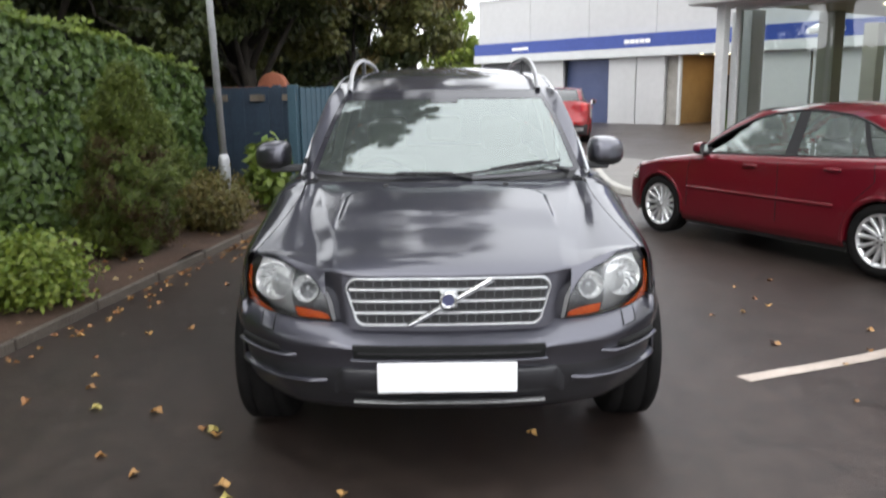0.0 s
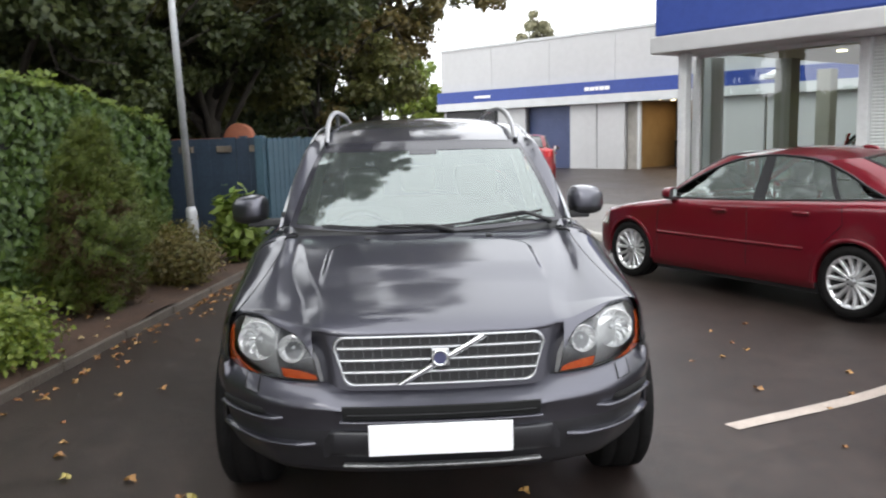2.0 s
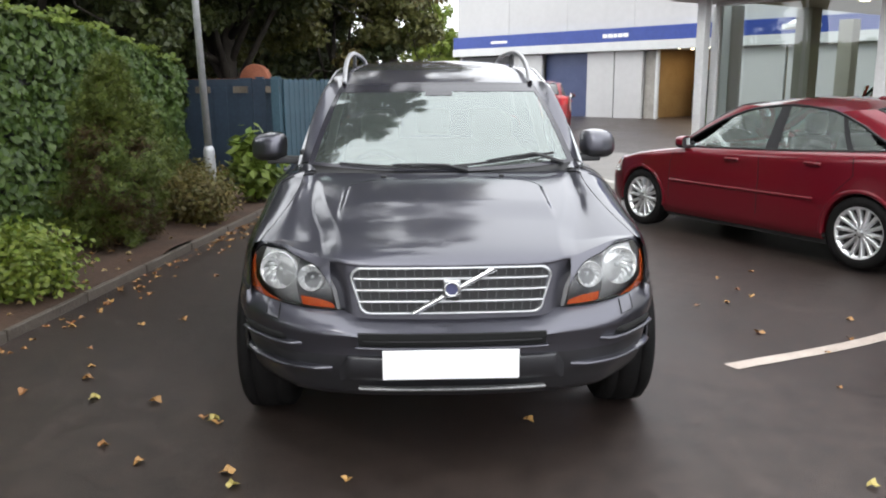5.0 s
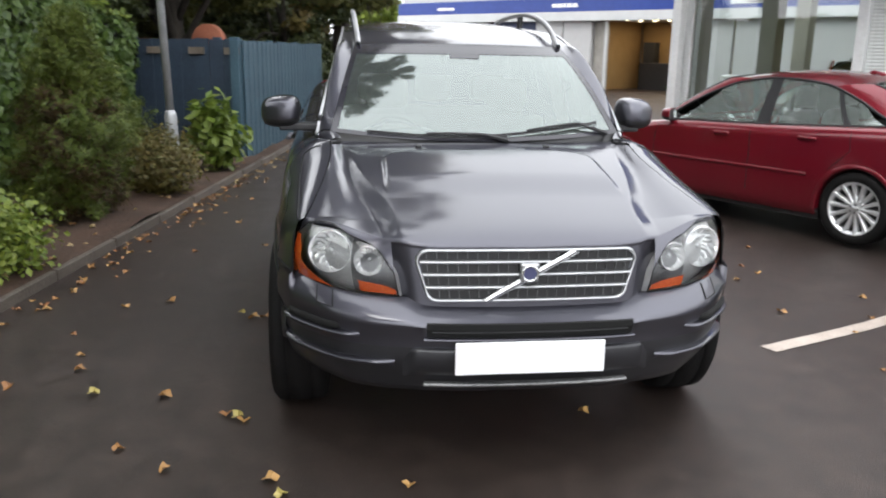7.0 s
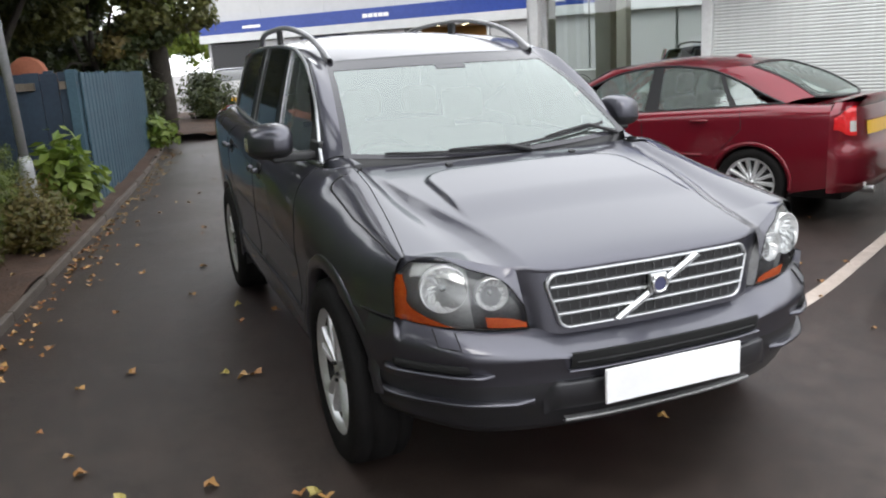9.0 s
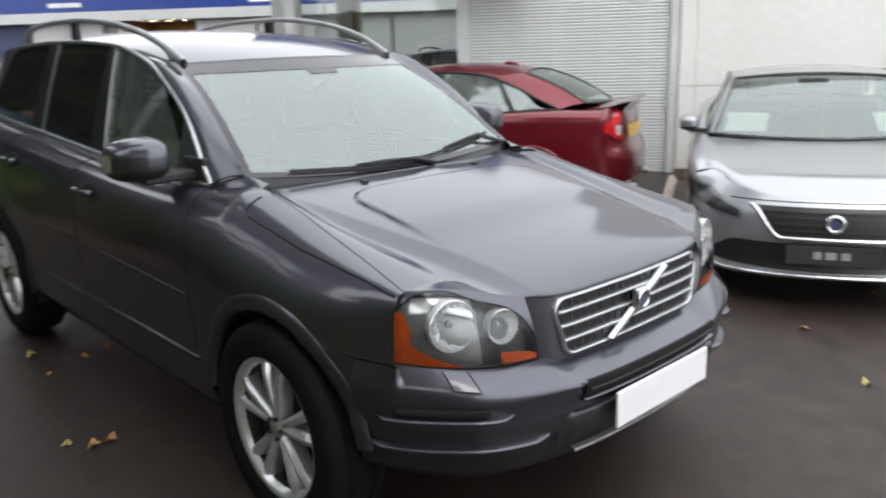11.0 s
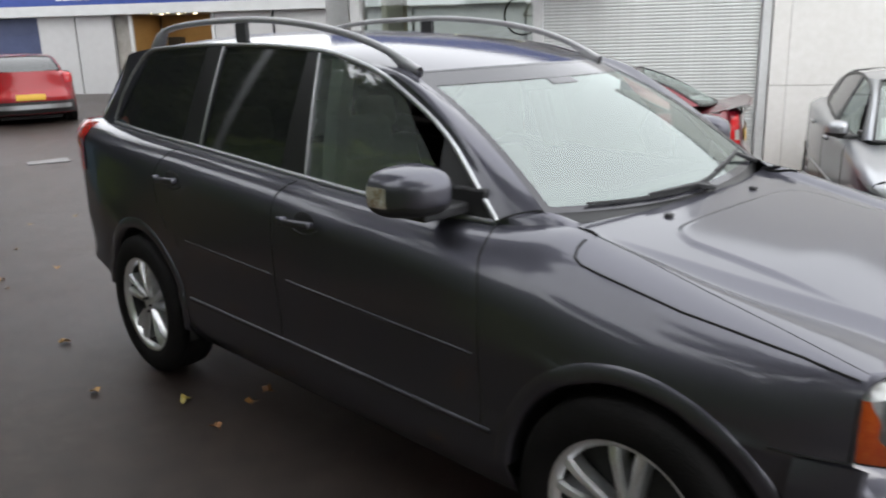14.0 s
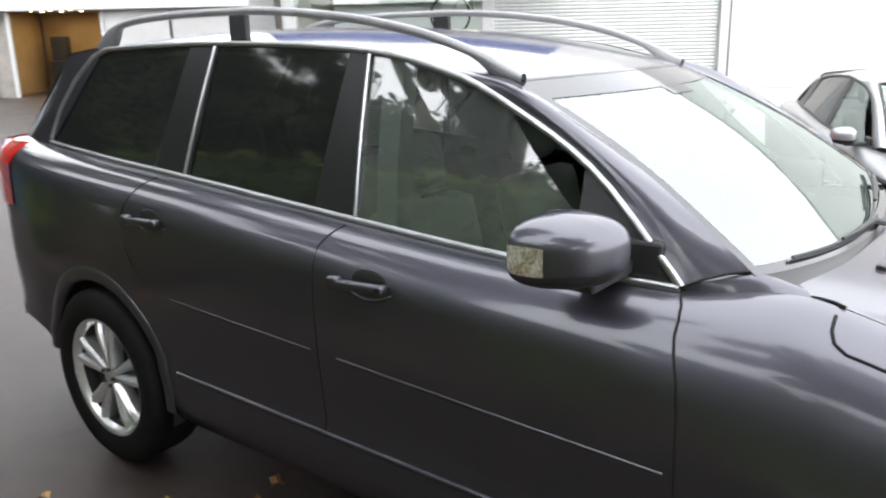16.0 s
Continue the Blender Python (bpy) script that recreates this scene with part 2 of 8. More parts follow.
def sheet(bm, rows):
    """Quads over rows of points; returns the vertices."""
    vs = [[bm.verts.new(p) for p in r] for r in rows]
    for a, b in zip(vs, vs[1:]):
        for i in range(len(a) - 1):
            bm.faces.new((a[i], a[i + 1], b[i + 1], b[i]))
    return vs


def lerp(a, b, t):
    return a + (b - a) * t


def smooth01(t):
    t = min(max(t, 0.0), 1.0)
    return t * t * (3 - 2 * t)


def sheet_mesh(rows):
    bm = bmesh.new()
    sheet(bm, rows)
    return bm


# ---- car materials ----
def paint(name, base, metal, flake, rough=0.32):
    m = material(name, base, rough, metal, second=flake, scale=0.9, fine=900, amount=1.2, coat=1.0, spec=0.5)
    m.node_tree.nodes["Principled BSDF"].inputs["Coat Roughness"].default_value = 0.10     # damp, beaded with rain
    m.node_tree.nodes["Principled BSDF"].inputs["Coat IOR"].default_value = 1.55
    m.node_tree.nodes["Principled BSDF"].inputs["Specular Tint"].default_value = (0.35, 0.35, 0.35, 1)
    return m


GREY_PAINT = paint("grey_paint", (0.076, 0.075, 0.092), 0.90, (0.112, 0.111, 0.135), 0.42)
RED_PAINT = paint("dark_red_paint", (0.125, 0.005, 0.012), 0.4, (0.175, 0.007, 0.017))
SILVER_PAINT = paint("silver_paint", (0.36, 0.37, 0.39), 0.7, (0.46, 0.47, 0.49))
NAVY_PAINT = paint("navy_paint", (0.012, 0.014, 0.028), 0.4, (0.022, 0.024, 0.042))
FLAME_PAINT = paint("flame_paint", (0.31, 0.009, 0.013), 0.2, (0.38, 0.015, 0.018))
WHITE_PAINT = paint("white_paint", (0.75, 0.75, 0.75), 0.0, (0.80, 0.80, 0.80))
BLACK_PAINT = paint("black_paint", (0.008, 0.008, 0.009), 0.2, (0.014, 0.014, 0.016))
CHROME = material("chrome", (0.72, 0.73, 0.74), 0.12, 1.0)
SATIN = material("satin_metal", (0.50, 0.51, 0.52), 0.35, 1.0, second=(0.60, 0.61, 0.62), scale=20, fine=120)
SATIN_DARK = material("worn_metal", (0.20, 0.20, 0.20), 0.45, 0.8, second=(0.34, 0.34, 0.34), scale=14, fine=90)
ALLOY = material("alloy", (0.72, 0.72, 0.73), 0.28, 0.75, second=(0.84, 0.85, 0.86), scale=12, fine=90)
RUBBER = material("rubber", (0.005, 0.005, 0.005), 0.75, spec=0.15, second=(0.010, 0.009, 0.009), scale=9, fine=120, bump=0.3)
GAP = material("panel_gap", (0.004, 0.004, 0.004), 0.9)
GRILLE_BLACK = material("grille_black", (0.012, 0.012, 0.013), 0.35)
AMBER = material("amber_lens", (0.30, 0.035, 0.006), 0.12, second=(0.40, 0.075, 0.012), scale=60, fine=240, coat=1.0)
RED_LENS = material("red_lens", (0.45, 0.008, 0.012), 0.12, second=(0.60, 0.02, 0.02), scale=40, fine=200, coat=1.0)
CLEAR_LENS = material("clear_lens", (0.62, 0.62, 0.60), 0.15, 0.5, second=(0.85, 0.85, 0.82), scale=60, fine=180, coat=1.0)
TURN_LENS = material("turn_lens", (0.36, 0.25, 0.13), 0.12, 0.5, second=(0.88, 0.87, 0.82), scale=34, fine=120, coat=1.0)
PLATE = material("plate", (0.86, 0.86, 0.87), 0.35, second=(0.82, 0.82, 0.84), scale=4, fine=30)
PLATE_YELLOW = material("plate_yellow", (0.72, 0.42, 0.03), 0.35)
LEATHER = material("leather", (0.42, 0.45, 0.40), 0.5, second=(0.50, 0.53, 0.48), scale=12, fine=150, bump=0.2)
HEADLINER = material("headliner", (0.45, 0.45, 0.42), 0.9)
CAR_CLOTH = material("seat_cloth", (0.16, 0.165, 0.155), 0.8, second=(0.21, 0.215, 0.20), scale=8, fine=120)
PAPER = material("paper", (0.85, 0.85, 0.84), 0.7)
SCREEN = glass_material("windscreen", (0.50, 0.64, 0.58), (0.92, 1.0, 0.97), ior=2.7, haze=0.06)
OTHER_SCREEN = glass_material("car_screen", (0.80, 0.88, 0.85), (0.92, 1.0, 0.96), ior=2.4, haze=0.06)
SIDE_GLASS = glass_material("side_glass", (0.62, 0.74, 0.68), ior=2.7, haze=0.075, rough=0.02)
OTHER_SIDE = glass_material("car_side_glass", (0.80, 0.90, 0.85), (0.92, 1.0, 0.96), ior=2.6, haze=0.14)
DARK_GLASS = glass_material("privacy_glass", (0.05, 0.055, 0.06), haze=0.018, rough=0.05)
LENS_GLASS = glass_material("lens_glass", (0.90, 0.91, 0.91), ior=1.38)
BADGE_BLUE = material("badge_blue", (0.05, 0.055, 0.13), 0.3, coat=1.0)
LENS_GLINT = material("reflector", (0.97, 0.97, 0.96), 0.12, 0.25, second=(0.82, 0.82, 0.81), scale=26, fine=90)
BOWL = material("lamp_bowl", (0.95, 0.95, 0.95), 0.14, 0.40, second=(0.80, 0.80, 0.80), scale=26, fine=90)
# body grey with the shade under the nose put into its colour
SHADED_GREY = material("shaded_grey_bumper", (0.020, 0.020, 0.023), 0.42, 0.3, second=(0.030, 0.030, 0.034), scale=6, fine=300, coat=0.4)
RAIL = material("rail_metal", (0.30, 0.30, 0.31), 0.34, 0.5, second=(0.38, 0.38, 0.39), scale=10, fine=90)
SHADE_BAND = material("shade_band", (0.030, 0.029, 0.036), 0.10, spec=0.6)
DASH = material("dashboard", (0.10, 0.105, 0.10), 0.7, second=(0.13, 0.135, 0.13), scale=8, fine=90)
LAMP_DARK = material("lamp_dark", (0.10, 0.10, 0.105), 0.30, 0.3, second=(0.16, 0.16, 0.165), scale=20, fine=100)
LAMP_GREY = material("lamp_grey", (0.34, 0.34, 0.34), 0.35, 0.4, second=(0.44, 0.44, 0.44), scale=20, fine=100)


# ---- ground ----
def ground_z(x, y=0.0):
    """The yard dips to a shallow gully beside the showroom and rises towards the workshop."""
    dip = -0.075 * smooth01((x - 1.2) / 1.6) * (1 - smooth01((x - 4.2) / 2.0)) * (1 - smooth01((y - 5.5) / 4.0))
    return dip + 0.40 * smooth01((y - 9.0) / 13.0)


def kerb_x(y):
    return -2.62 + 0.14 * (y - 2.2)


bm = bmesh.new()
xs = [-400, -60, -20, -8, -4, -2, 0] + [1.2 + 0.25 * k for k in range(22)] + [8, 12, 30, 90, 400]
ys = [-400, -60, -12, -6, -2, 0, 2, 4] + [5 + 0.5 * k for k in range(36)] + [30, 60, 150, 500]
sheet(bm, [[(x, y, ground_z(x, y)) for x in xs] for y in ys])
ground = tagged(link("ground", bm, ASPHALT, smooth=True), "wet dark asphalt yard scattered with fallen leaves", "ground", kind="structure")

# painted bay lines
for (x0, y0), (x1, y1) in (((1.62, 1.17), (6.3, 3.65)), ((2.60, -0.88), (8.0, 2.05))):
    d = Vector((x1 - x0, y1 - y0)).normalized()
    s = Vector((-d.y, d.x)) * 0.05
    bm = bmesh.new()
    rows = []
    for k in range(41):
        p = Vector((x0, y0)).lerp(Vector((x1, y1)), k / 40)
        w = 1 + 0.10 * noise.noise((p.x * 9, p.y * 9, 1))
        rows.append([(p.x - s.x * w, p.y - s.y * w, ground_z(p.x, p.y) + 0.004), (p.x + s.x * w, p.y + s.y * w, ground_z(p.x, p.y) + 0.004)])
    sheet(bm, rows)
    tagged(link("bay_line", bm, LINE_PAINT), "worn pale painted parking bay line", "road marking", group="bay lines", kind="structure")

# a gully cover in the drive
bm = boxmesh(-0.28, 0.28, -0.22, 0.22, 0.0, 0.006, m=pose(1.45, 12.2, ground_z(1.4, 12.2), 0, 0, -12))
tagged(link("drain_cover", bm, SATIN_DARK), "square iron drain cover set in the asphalt", "drain cover", kind="structure")

# planting bed and its kerb
bm = bmesh.new()
rows = []
for j in range(91):
    y = -6 + j * 0.25
    row = []
    for i in range(17):
        x = kerb_x(y) - 0.015 - i * 0.17
        row.append((x, y, ground_z(0, y) + 0.062 - 0.004 * (i > 3) + 0.035 * noise.noise((x * 1.5, y * 1.5, 0)) + 0.02 * noise.noise((x * 6, y * 6, 3)) + 0.010 * i))
    rows.append(row)
sheet(bm, rows)
tagged(link("planting_bed", bm, SOIL, smooth=True), "bare brown soil bed strewn with dead leaves", "soil", kind="structure")
kerb = thing("kerb", "low weathered concrete edging along the planting bed", "kerb", kind="structure")
ang = -math.degrees(math.atan2(0.14, 1))
shared = None
for k in range(24):
    y = -5.5 + k * 0.915
    m = pose(kerb_x(y), y, ground_z(0, y), 0, 0, ang + random.uniform(-0.4, 0.4))
    if shared is None:
        o = part("kerb_stone", boxmesh(-0.025, 0.020, 0, 0.905, -0.1, 0.07, bevel=0.008), KERB_STONE, kerb, loc=m)
        shared = o.data
    else:
        o = new("kerb_stone", shared)
        o.parent, o.matrix_basis = kerb, m


# ---- foliage ----
RNG = np.random.default_rng(7)


def leaf_mesh(name, centres, normals, size, mat, parent, fold=0.25, long=1.5):
    """Many small folded leaves at the centres; each is its own island of four triangles."""
    n = len(centres)
    c = np.asarray(centres, float)
    nr = np.asarray(normals, float) + RNG.normal(0, 0.55, (n, 3))
    nr /= np.linalg.norm(nr, axis=1, keepdims=True) + 1e-9
    a = RNG.normal(0, 1, (n, 3))
    a[:, 2] -= 0.6
    u = a - nr * np.sum(a * nr, axis=1, keepdims=True)
    u /= np.linalg.norm(u, axis=1, keepdims=True) + 1e-9
    v = np.cross(nr, u)
    s = (np.asarray(size) * RNG.uniform(0.6, 1.35, n))[:, None]
    pts = np.stack([c - u * s * long * 0.5, c - v * s * 0.5 + nr * s * fold * 0.5, c + u * s * long * 0.5, c + v * s * 0.5 + nr * s * fold * 0.5], axis=1).reshape(-1, 3)
    idx = np.arange(n)[:, None] * 4
    faces = np.concatenate([idx + np.array([[0, 1, 2]]), idx + np.array([[0, 2, 3]])]).tolist()
    me = bpy.data.meshes.new(name)
    me.from_pydata(pts.tolist(), [], faces)
    me.materials.append(mat)
    ob = new(name, me)
    if parent is not None:
        ob.parent = parent
    return tagged(ob, kind="stuff")


def blob_leaves(n, centre, radii, shell=0.55, low=-1.0):
    """Points through the outer part of a lumpy ball, with outward normals."""
    d = RNG.normal(0, 1, (n, 3))
    d /= np.linalg.norm(d, axis=1, keepdims=True)
    d = d[d[:, 2] > low]
    r = RNG.uniform(shell, 1.0, len(d)) ** 0.7
    lump = np.array([0.82 + 0.30 * noise.noise(Vector(q) * 2.3 + Vector(centre)) for q in d.tolist()])
    p = d * (r * lump)[:, None] * np.asarray(radii) + np.asarray(centre)
    return p, d


# ivy hedge on the boundary
def hedge_x(y):
    return kerb_x(y) - 1.55


def hedge_h(y):
    return spline([(-6, 2.30), (4, 2.28), (6.5, 2.12), (8.6, 1.80)], y)


hedge = thing("ivy_hedge", "thick green ivy hedge with paler young shoots on top", "hedge")
bm = bmesh.new()
rows = []
for j in range(61):
    y = -6 + j * 0.245
    row = []
    for i in range(13):
        h = hedge_h(y)
        z = h * i / 12
        x = hedge_x(y) - 0.12 - 0.10 * (z / h) ** 2 + 0.16 * noise.noise((y * 1.1, z * 1.1, 0)) + 0.05 * noise.noise((y * 4, z * 4, 5))
        row.append((x, y, z))
    row.append((hedge_x(y) - 0.9, y, h + 0.05))
    row.append((hedge_x(y) - 1.0, y, 0))
    rows.append(row)
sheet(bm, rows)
# near-black core: the shade among the leaves put into its colour
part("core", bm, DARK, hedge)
n = 44000
yy = RNG.uniform(-5.5, 8.7, n)
tt = RNG.uniform(0, 1, n)
hh = np.array([hedge_h(v) for v in yy])
top = tt > 0.86
zz = np.where(top, hh + RNG.uniform(-0.08, 0.10, n), hh * tt / 0.86)
base = np.array([hedge_x(v) for v in yy])
lump = np.array([noise.noise((a * 1.1, b * 1.1, 0)) * 0.16 + noise.noise((a * 4, b * 4, 5)) * 0.09 for a, b in zip(yy, zz)])
xx = base - 0.08 - 0.10 * (zz / hh) ** 2 + lump + RNG.uniform(-0.06, 0.07, n) - np.where(top, RNG.uniform(0, 0.8, n), 0)
cen = np.stack([xx, yy, zz], 1)
nor = np.where(top[:, None], np.array([[0.2, -0.1, 1.0]]), np.array([[1.0, -0.25, 0.35]]))
leaf_mesh("leaves", cen[~top], nor[~top], 0.076, IVY, hedge, long=1.25)
leaf_mesh("leaves", cen[top], nor[top], 0.072, IVY_TOP, hedge, long=1.25)
n = 5200
yy = RNG.uniform(-5, 8.4, n)
k = np.array([max(0.0, noise.noise((v * 2.1, 3, 0)) + 0.25) for v in yy])
zz = np.array([hedge_h(v) for v in yy]) + RNG.uniform(-0.15, 1.0, n) * 0.30 * k
leaf_mesh("young_growth", np.stack([np.array([hedge_x(v) for v in yy]) - RNG.uniform(0.05, 0.7, n), yy, zz], 1), np.tile([0.3, -0.3, 0.8], (n, 1)), 0.065, IVY_TOP, hedge, long=1.3)


def shrub(name, label, x, y, wide, tall, n, size, mat, fine=True, long=2.2, stems=9, squat=0.5):
    """A shrub of thin stems that spread from the ground and carry small leaves."""
    z0 = ground_z(0, y) + 0.07
    ob = thing(name, label, "shrub", pose(x, y, z0))
    bm = bmesh.new()
    cs, ns = [], []
    for k in range(stems * 4):
        a = RNG.uniform(0, 2 * math.pi)
        r = wide * math.sqrt(RNG.uniform(0, 1))
        h = tall * (1 - 0.55 * (r / wide) ** 2) * RNG.uniform(0.75, 1.0)
        tip = Vector((r * math.cos(a), r * math.sin(a), h))
        mid = Vector((tip.x * 0.45, tip.y * 0.45, h * 0.5))
        if k < stems:
            tube(bm, [(tip.x * 0.08, tip.y * 0.08, -0.05), mid, tip], [0.014, 0.009, 0.003], 5)
        m = n // (stems * 4)
        t = RNG.uniform(0.12, 1.02, m) ** 0.75
        p = np.stack([np.interp(t, [0, 0.5, 1], [tip[i] * 0.08, mid[i], tip[i]]) for i in range(3)], 1)
        spread = (0.05 + 0.16 * wide * (0.4 + t))[:, None]
        q = p + np.clip(RNG.normal(0, 1, (m, 3)), -1.5, 1.5) * spread * np.array([1, 1, 0.8])
        q[:, 2] = np.maximum(q[:, 2], 0.02)
        cs.append(q)
        ns.append(q * np.array([1, 1, 0.3]) + np.array([0, 0, squat]))
    part("stems", bm, BARK, ob)
    c, nn = np.concatenate(cs), np.concatenate(ns)
    leaf_mesh("leaves", c, nn / (np.linalg.norm(nn, axis=1, keepdims=True) + 1e-6), size, mat, ob, long=long)
    return ob



def conifer(label, x, y, wide, tall, sprays):
    """A feathery conifer: sprays of needles on upswept twigs, green outside and brown within and below."""
    ob = thing("conifer_shrub", label, "shrub", pose(x, y, ground_z(0, y) + 0.07))
    bm = bmesh.new()
    tube(bm, [(0, 0, -0.05), (0.02, 0.01, tall * 0.5), (0.05, 0.0, tall * 0.9)], [0.022, 0.014, 0.004], 6)
    green, brown = [], []
    for k in range(sprays):
        a, h = RNG.uniform(0, 2 * math.pi), RNG.uniform(0.03, 1.0) ** 0.9
        reach = wide * (0.55 + 0.45 * math.sin(math.pi * min(1, h * 1.15) ** 0.8)) * (1 - 0.55 * h ** 4)
        reach *= (0.72 + 0.55 * noise.noise((math.cos(a) * 1.3, math.sin(a) * 1.3, h * 3.1))) * RNG.uniform(0.65, 1.1)
        root = Vector((0.15 * reach * math.cos(a), 0.15 * reach * math.sin(a), tall * h * 0.72))
        tip = Vector((reach * math.cos(a), reach * math.sin(a), tall * h * 0.98))
        if k % 6 == 0:
            tube(bm, [root, root.lerp(tip, 0.6) - Vector((0, 0, 0.02)), tip], [0.006, 0.004, 0.002], 4)
        t = RNG.uniform(0.25, 1.0, 150) ** 0.6
        p = np.array(root)[None, :] * (1 - t)[:, None] + np.array(tip)[None, :] * t[:, None]
        p += RNG.normal(0, 1, p.shape) * (0.022 + 0.045 * (1 - t))[:, None]
        p[:, 2] = np.maximum(p[:, 2], 0.02)
        dead = noise.noise((tip.x * 2.6, tip.y * 2.6, tip.z * 2.2 + 4)) + 0.35 * (0.5 - h) > 0.16
        split = t < (0.93 if dead else 0.55)
        brown.append(p[split]), green.append(p[~split])
    part("stems", bm, BARK, ob)
    for name, cs, mat in (("needles", green, CONIFER), ("dead_needles", brown, DEAD_NEEDLE)):
        c = np.concatenate(cs)
        nn = c * np.array([1, 1, 0.2]) + np.array([0, 0, 0.35])
        leaf_mesh(name, c, nn / (np.linalg.norm(nn, axis=1, keepdims=True) + 1e-6), 0.0085, mat, ob, long=6.5)


conifer("broad dark green and brown feathery conifer shrub", -2.86, 4.45, 0.66, 1.80, 720)
conifer("smaller dark green feathery conifer shrub", -3.55, 5.55, 0.60, 1.10, 300)
shrub("low_shrub", "small bright yellow-green leafy shrub", -3.02, 2.72, 0.38, 0.48, 8000, 0.034, YELLOW_SHRUB, long=1.6)
shrub("low_shrub", "small yellow-green leafy shrub", -3.25, 1.45, 0.36, 0.42, 5600, 0.034, YELLOW_SHRUB, long=1.6)
shrub("heather_shrub", "low rusty brown and yellow heather shrub", -2.55, 5.75, 0.36, 0.62, 9000, 0.024, HEATHER, long=2.6)
shrub("heather_shrub", "low rusty green heather shrub beside the lamp post", -2.75, 6.6, 0.34, 0.60, 7000, 0.026, HEATHER, long=2.4)
shrub("laurel_shrub", "bright green laurel shrub with broad glossy leaves", -2.20, 7.35, 0.30, 0.92, 900, 0.10, LAUREL, long=1.9, stems=7)
shrub("laurel_shrub", "small bright green laurel shrub at the end of the fence", -1.10, 14.2, 0.40, 0.55, 700, 0.10, LAUREL, long=1.9, stems=6)


def tree(name, label, x, y, height, trunk, blobs, n, size, mats, lean=(0, 0)):
    """A tapered trunk with limbs to clumps of leaves. blobs: (dx, dy, z, radius)."""
    ob = thing(name, label, "tree", pose(x, y, ground_z(x, y)))
    bm = bmesh.new()
    crown = Vector((lean[0], lean[1], height * 0.55))
    pts = [Vector((0.15 * noise.noise((x, t * 3, y)) + crown.x * t, 0.15 * noise.noise((y, t * 3, x)) + crown.y * t, -0.2 + (crown.z + 0.2) * t)) for t in [k / 8 for k in range(9)]]
    tube(bm, pts, [trunk * (1.25 - 0.75 * k / 8) for k in range(9)], 10)
    for dx, dy, z, r in blobs:
        b = pts[min(8, 3 + int(RNG.integers(0, 5)))]
        e = Vector((dx, dy, z))
        m = b.lerp(e, 0.5) + Vector((0, 0, 0.25))
        tube(bm, [b, m, e], [trunk * 0.42, trunk * 0.26, trunk * 0.08], 7)
        for _ in range(5):
            f = e + Vector(RNG.normal(0, 0.55 * r, 3).tolist())
            tube(bm, [m.lerp(e, 0.6), (m + f) / 2, f], [trunk * 0.12, trunk * 0.08, 0.008], 5)
    part("trunk", bm, BARK, ob, smooth=True)
    total = sum(b[3] ** 2 for b in blobs)
    for k, mat in enumerate(mats):
        cs, ns = [], []
        for i, (dx, dy, z, r) in enumerate(blobs):
            if i % len(mats) != k:
                continue
            # clumps: small balls of leaves spread through the blob
            m = int(n * r * r / total)
            clumps = max(6, int(14 * r * r))
            cc, cd = blob_leaves(clumps * 2, (dx, dy, z), (r, r, r * 0.8), 0.35)
            for c in cc[:clumps]:
                p, d = blob_leaves(max(8, m // clumps), c, (0.42 * r ** 0.5,) * 2 + (0.32 * r ** 0.5,), 0.2)
                cs.append(p), ns.append(d + np.array([0, 0, 0.4]))
        if cs:
            leaf_mesh("crown", np.concatenate(cs), np.concatenate(ns), size, mat, ob, long=1.4)
    return ob


def crown(rx, ry, z0, z1, r, k):
    return [(float(RNG.uniform(-rx, rx)), float(RNG.uniform(-ry, ry)), float(RNG.uniform(z0, z1)), float(r * RNG.uniform(0.75, 1.25))) for _ in range(k)]


tree("broadleaf_tree", "tall dark green tree behind the hedge", -8.2, 9.0, 7.0, 0.20, crown(2.4, 2.6, 1.9, 5.2, 1.1, 20), 66000, 0.085, [TREE_LEAF])
tree("broadleaf_tree", "tall dark green tree behind the hedge", -6.0, 9.6, 7.0, 0.20, crown(2.6, 2.6, 1.8, 5.2, 1.1, 22), 72000, 0.085, [TREE_LEAF, TREE_LEAF])
tree("broadleaf_tree", "broad tree turning brown behind the fence", -3.6, 12.6, 6.8, 0.18, crown(2.3, 2.0, 2.2, 5.4, 1.1, 20), 64000, 0.085, [OLIVE_LEAF, AUTUMN_LEAF, TREE_LEAF])
tree("broadleaf_tree", "tall tree with a slender trunk at the end of the fence", -0.75, 16.0, 13.0, 0.19, crown(1.2, 1.3, 2.6, 8.2, 0.95, 20) + crown(2.0, 1.8, 8.2, 13.2, 1.15, 16) + [(1.2, 0.0, 4.1, 0.45), (1.7, 0.1, 4.6, 0.42), (2.2, 0.2, 4.5, 0.40), (2.75, 0.0, 4.4, 0.38), (1.7, -0.2, 5.2, 0.6), (1.2, 0.1, 3.3, 0.3), (0.6, -0.6, 2.4, 0.7), (-0.6, -0.6, 2.0, 0.8)], 84000, 0.085, [OLIVE_LEAF, AUTUMN_LEAF])
tree("broadleaf_tree", "dark green bushy tree beside the drive", -1.9, 15.6, 4.0, 0.10, crown(0.9, 0.8, 0.8, 3.6, 0.75, 12), 22000, 0.075, [TREE_LEAF])
# two unseen trees, added to cut sky light on the car's flank and ground
tree("broadleaf_tree", "unseen tall tree added over the hedge to darken the car's side", -5.0, -0.9, 9.0, 0.20, crown(2.3, 2.6, 2.4, 8.0, 1.2, 20), 40000, 0.11, [TREE_LEAF])
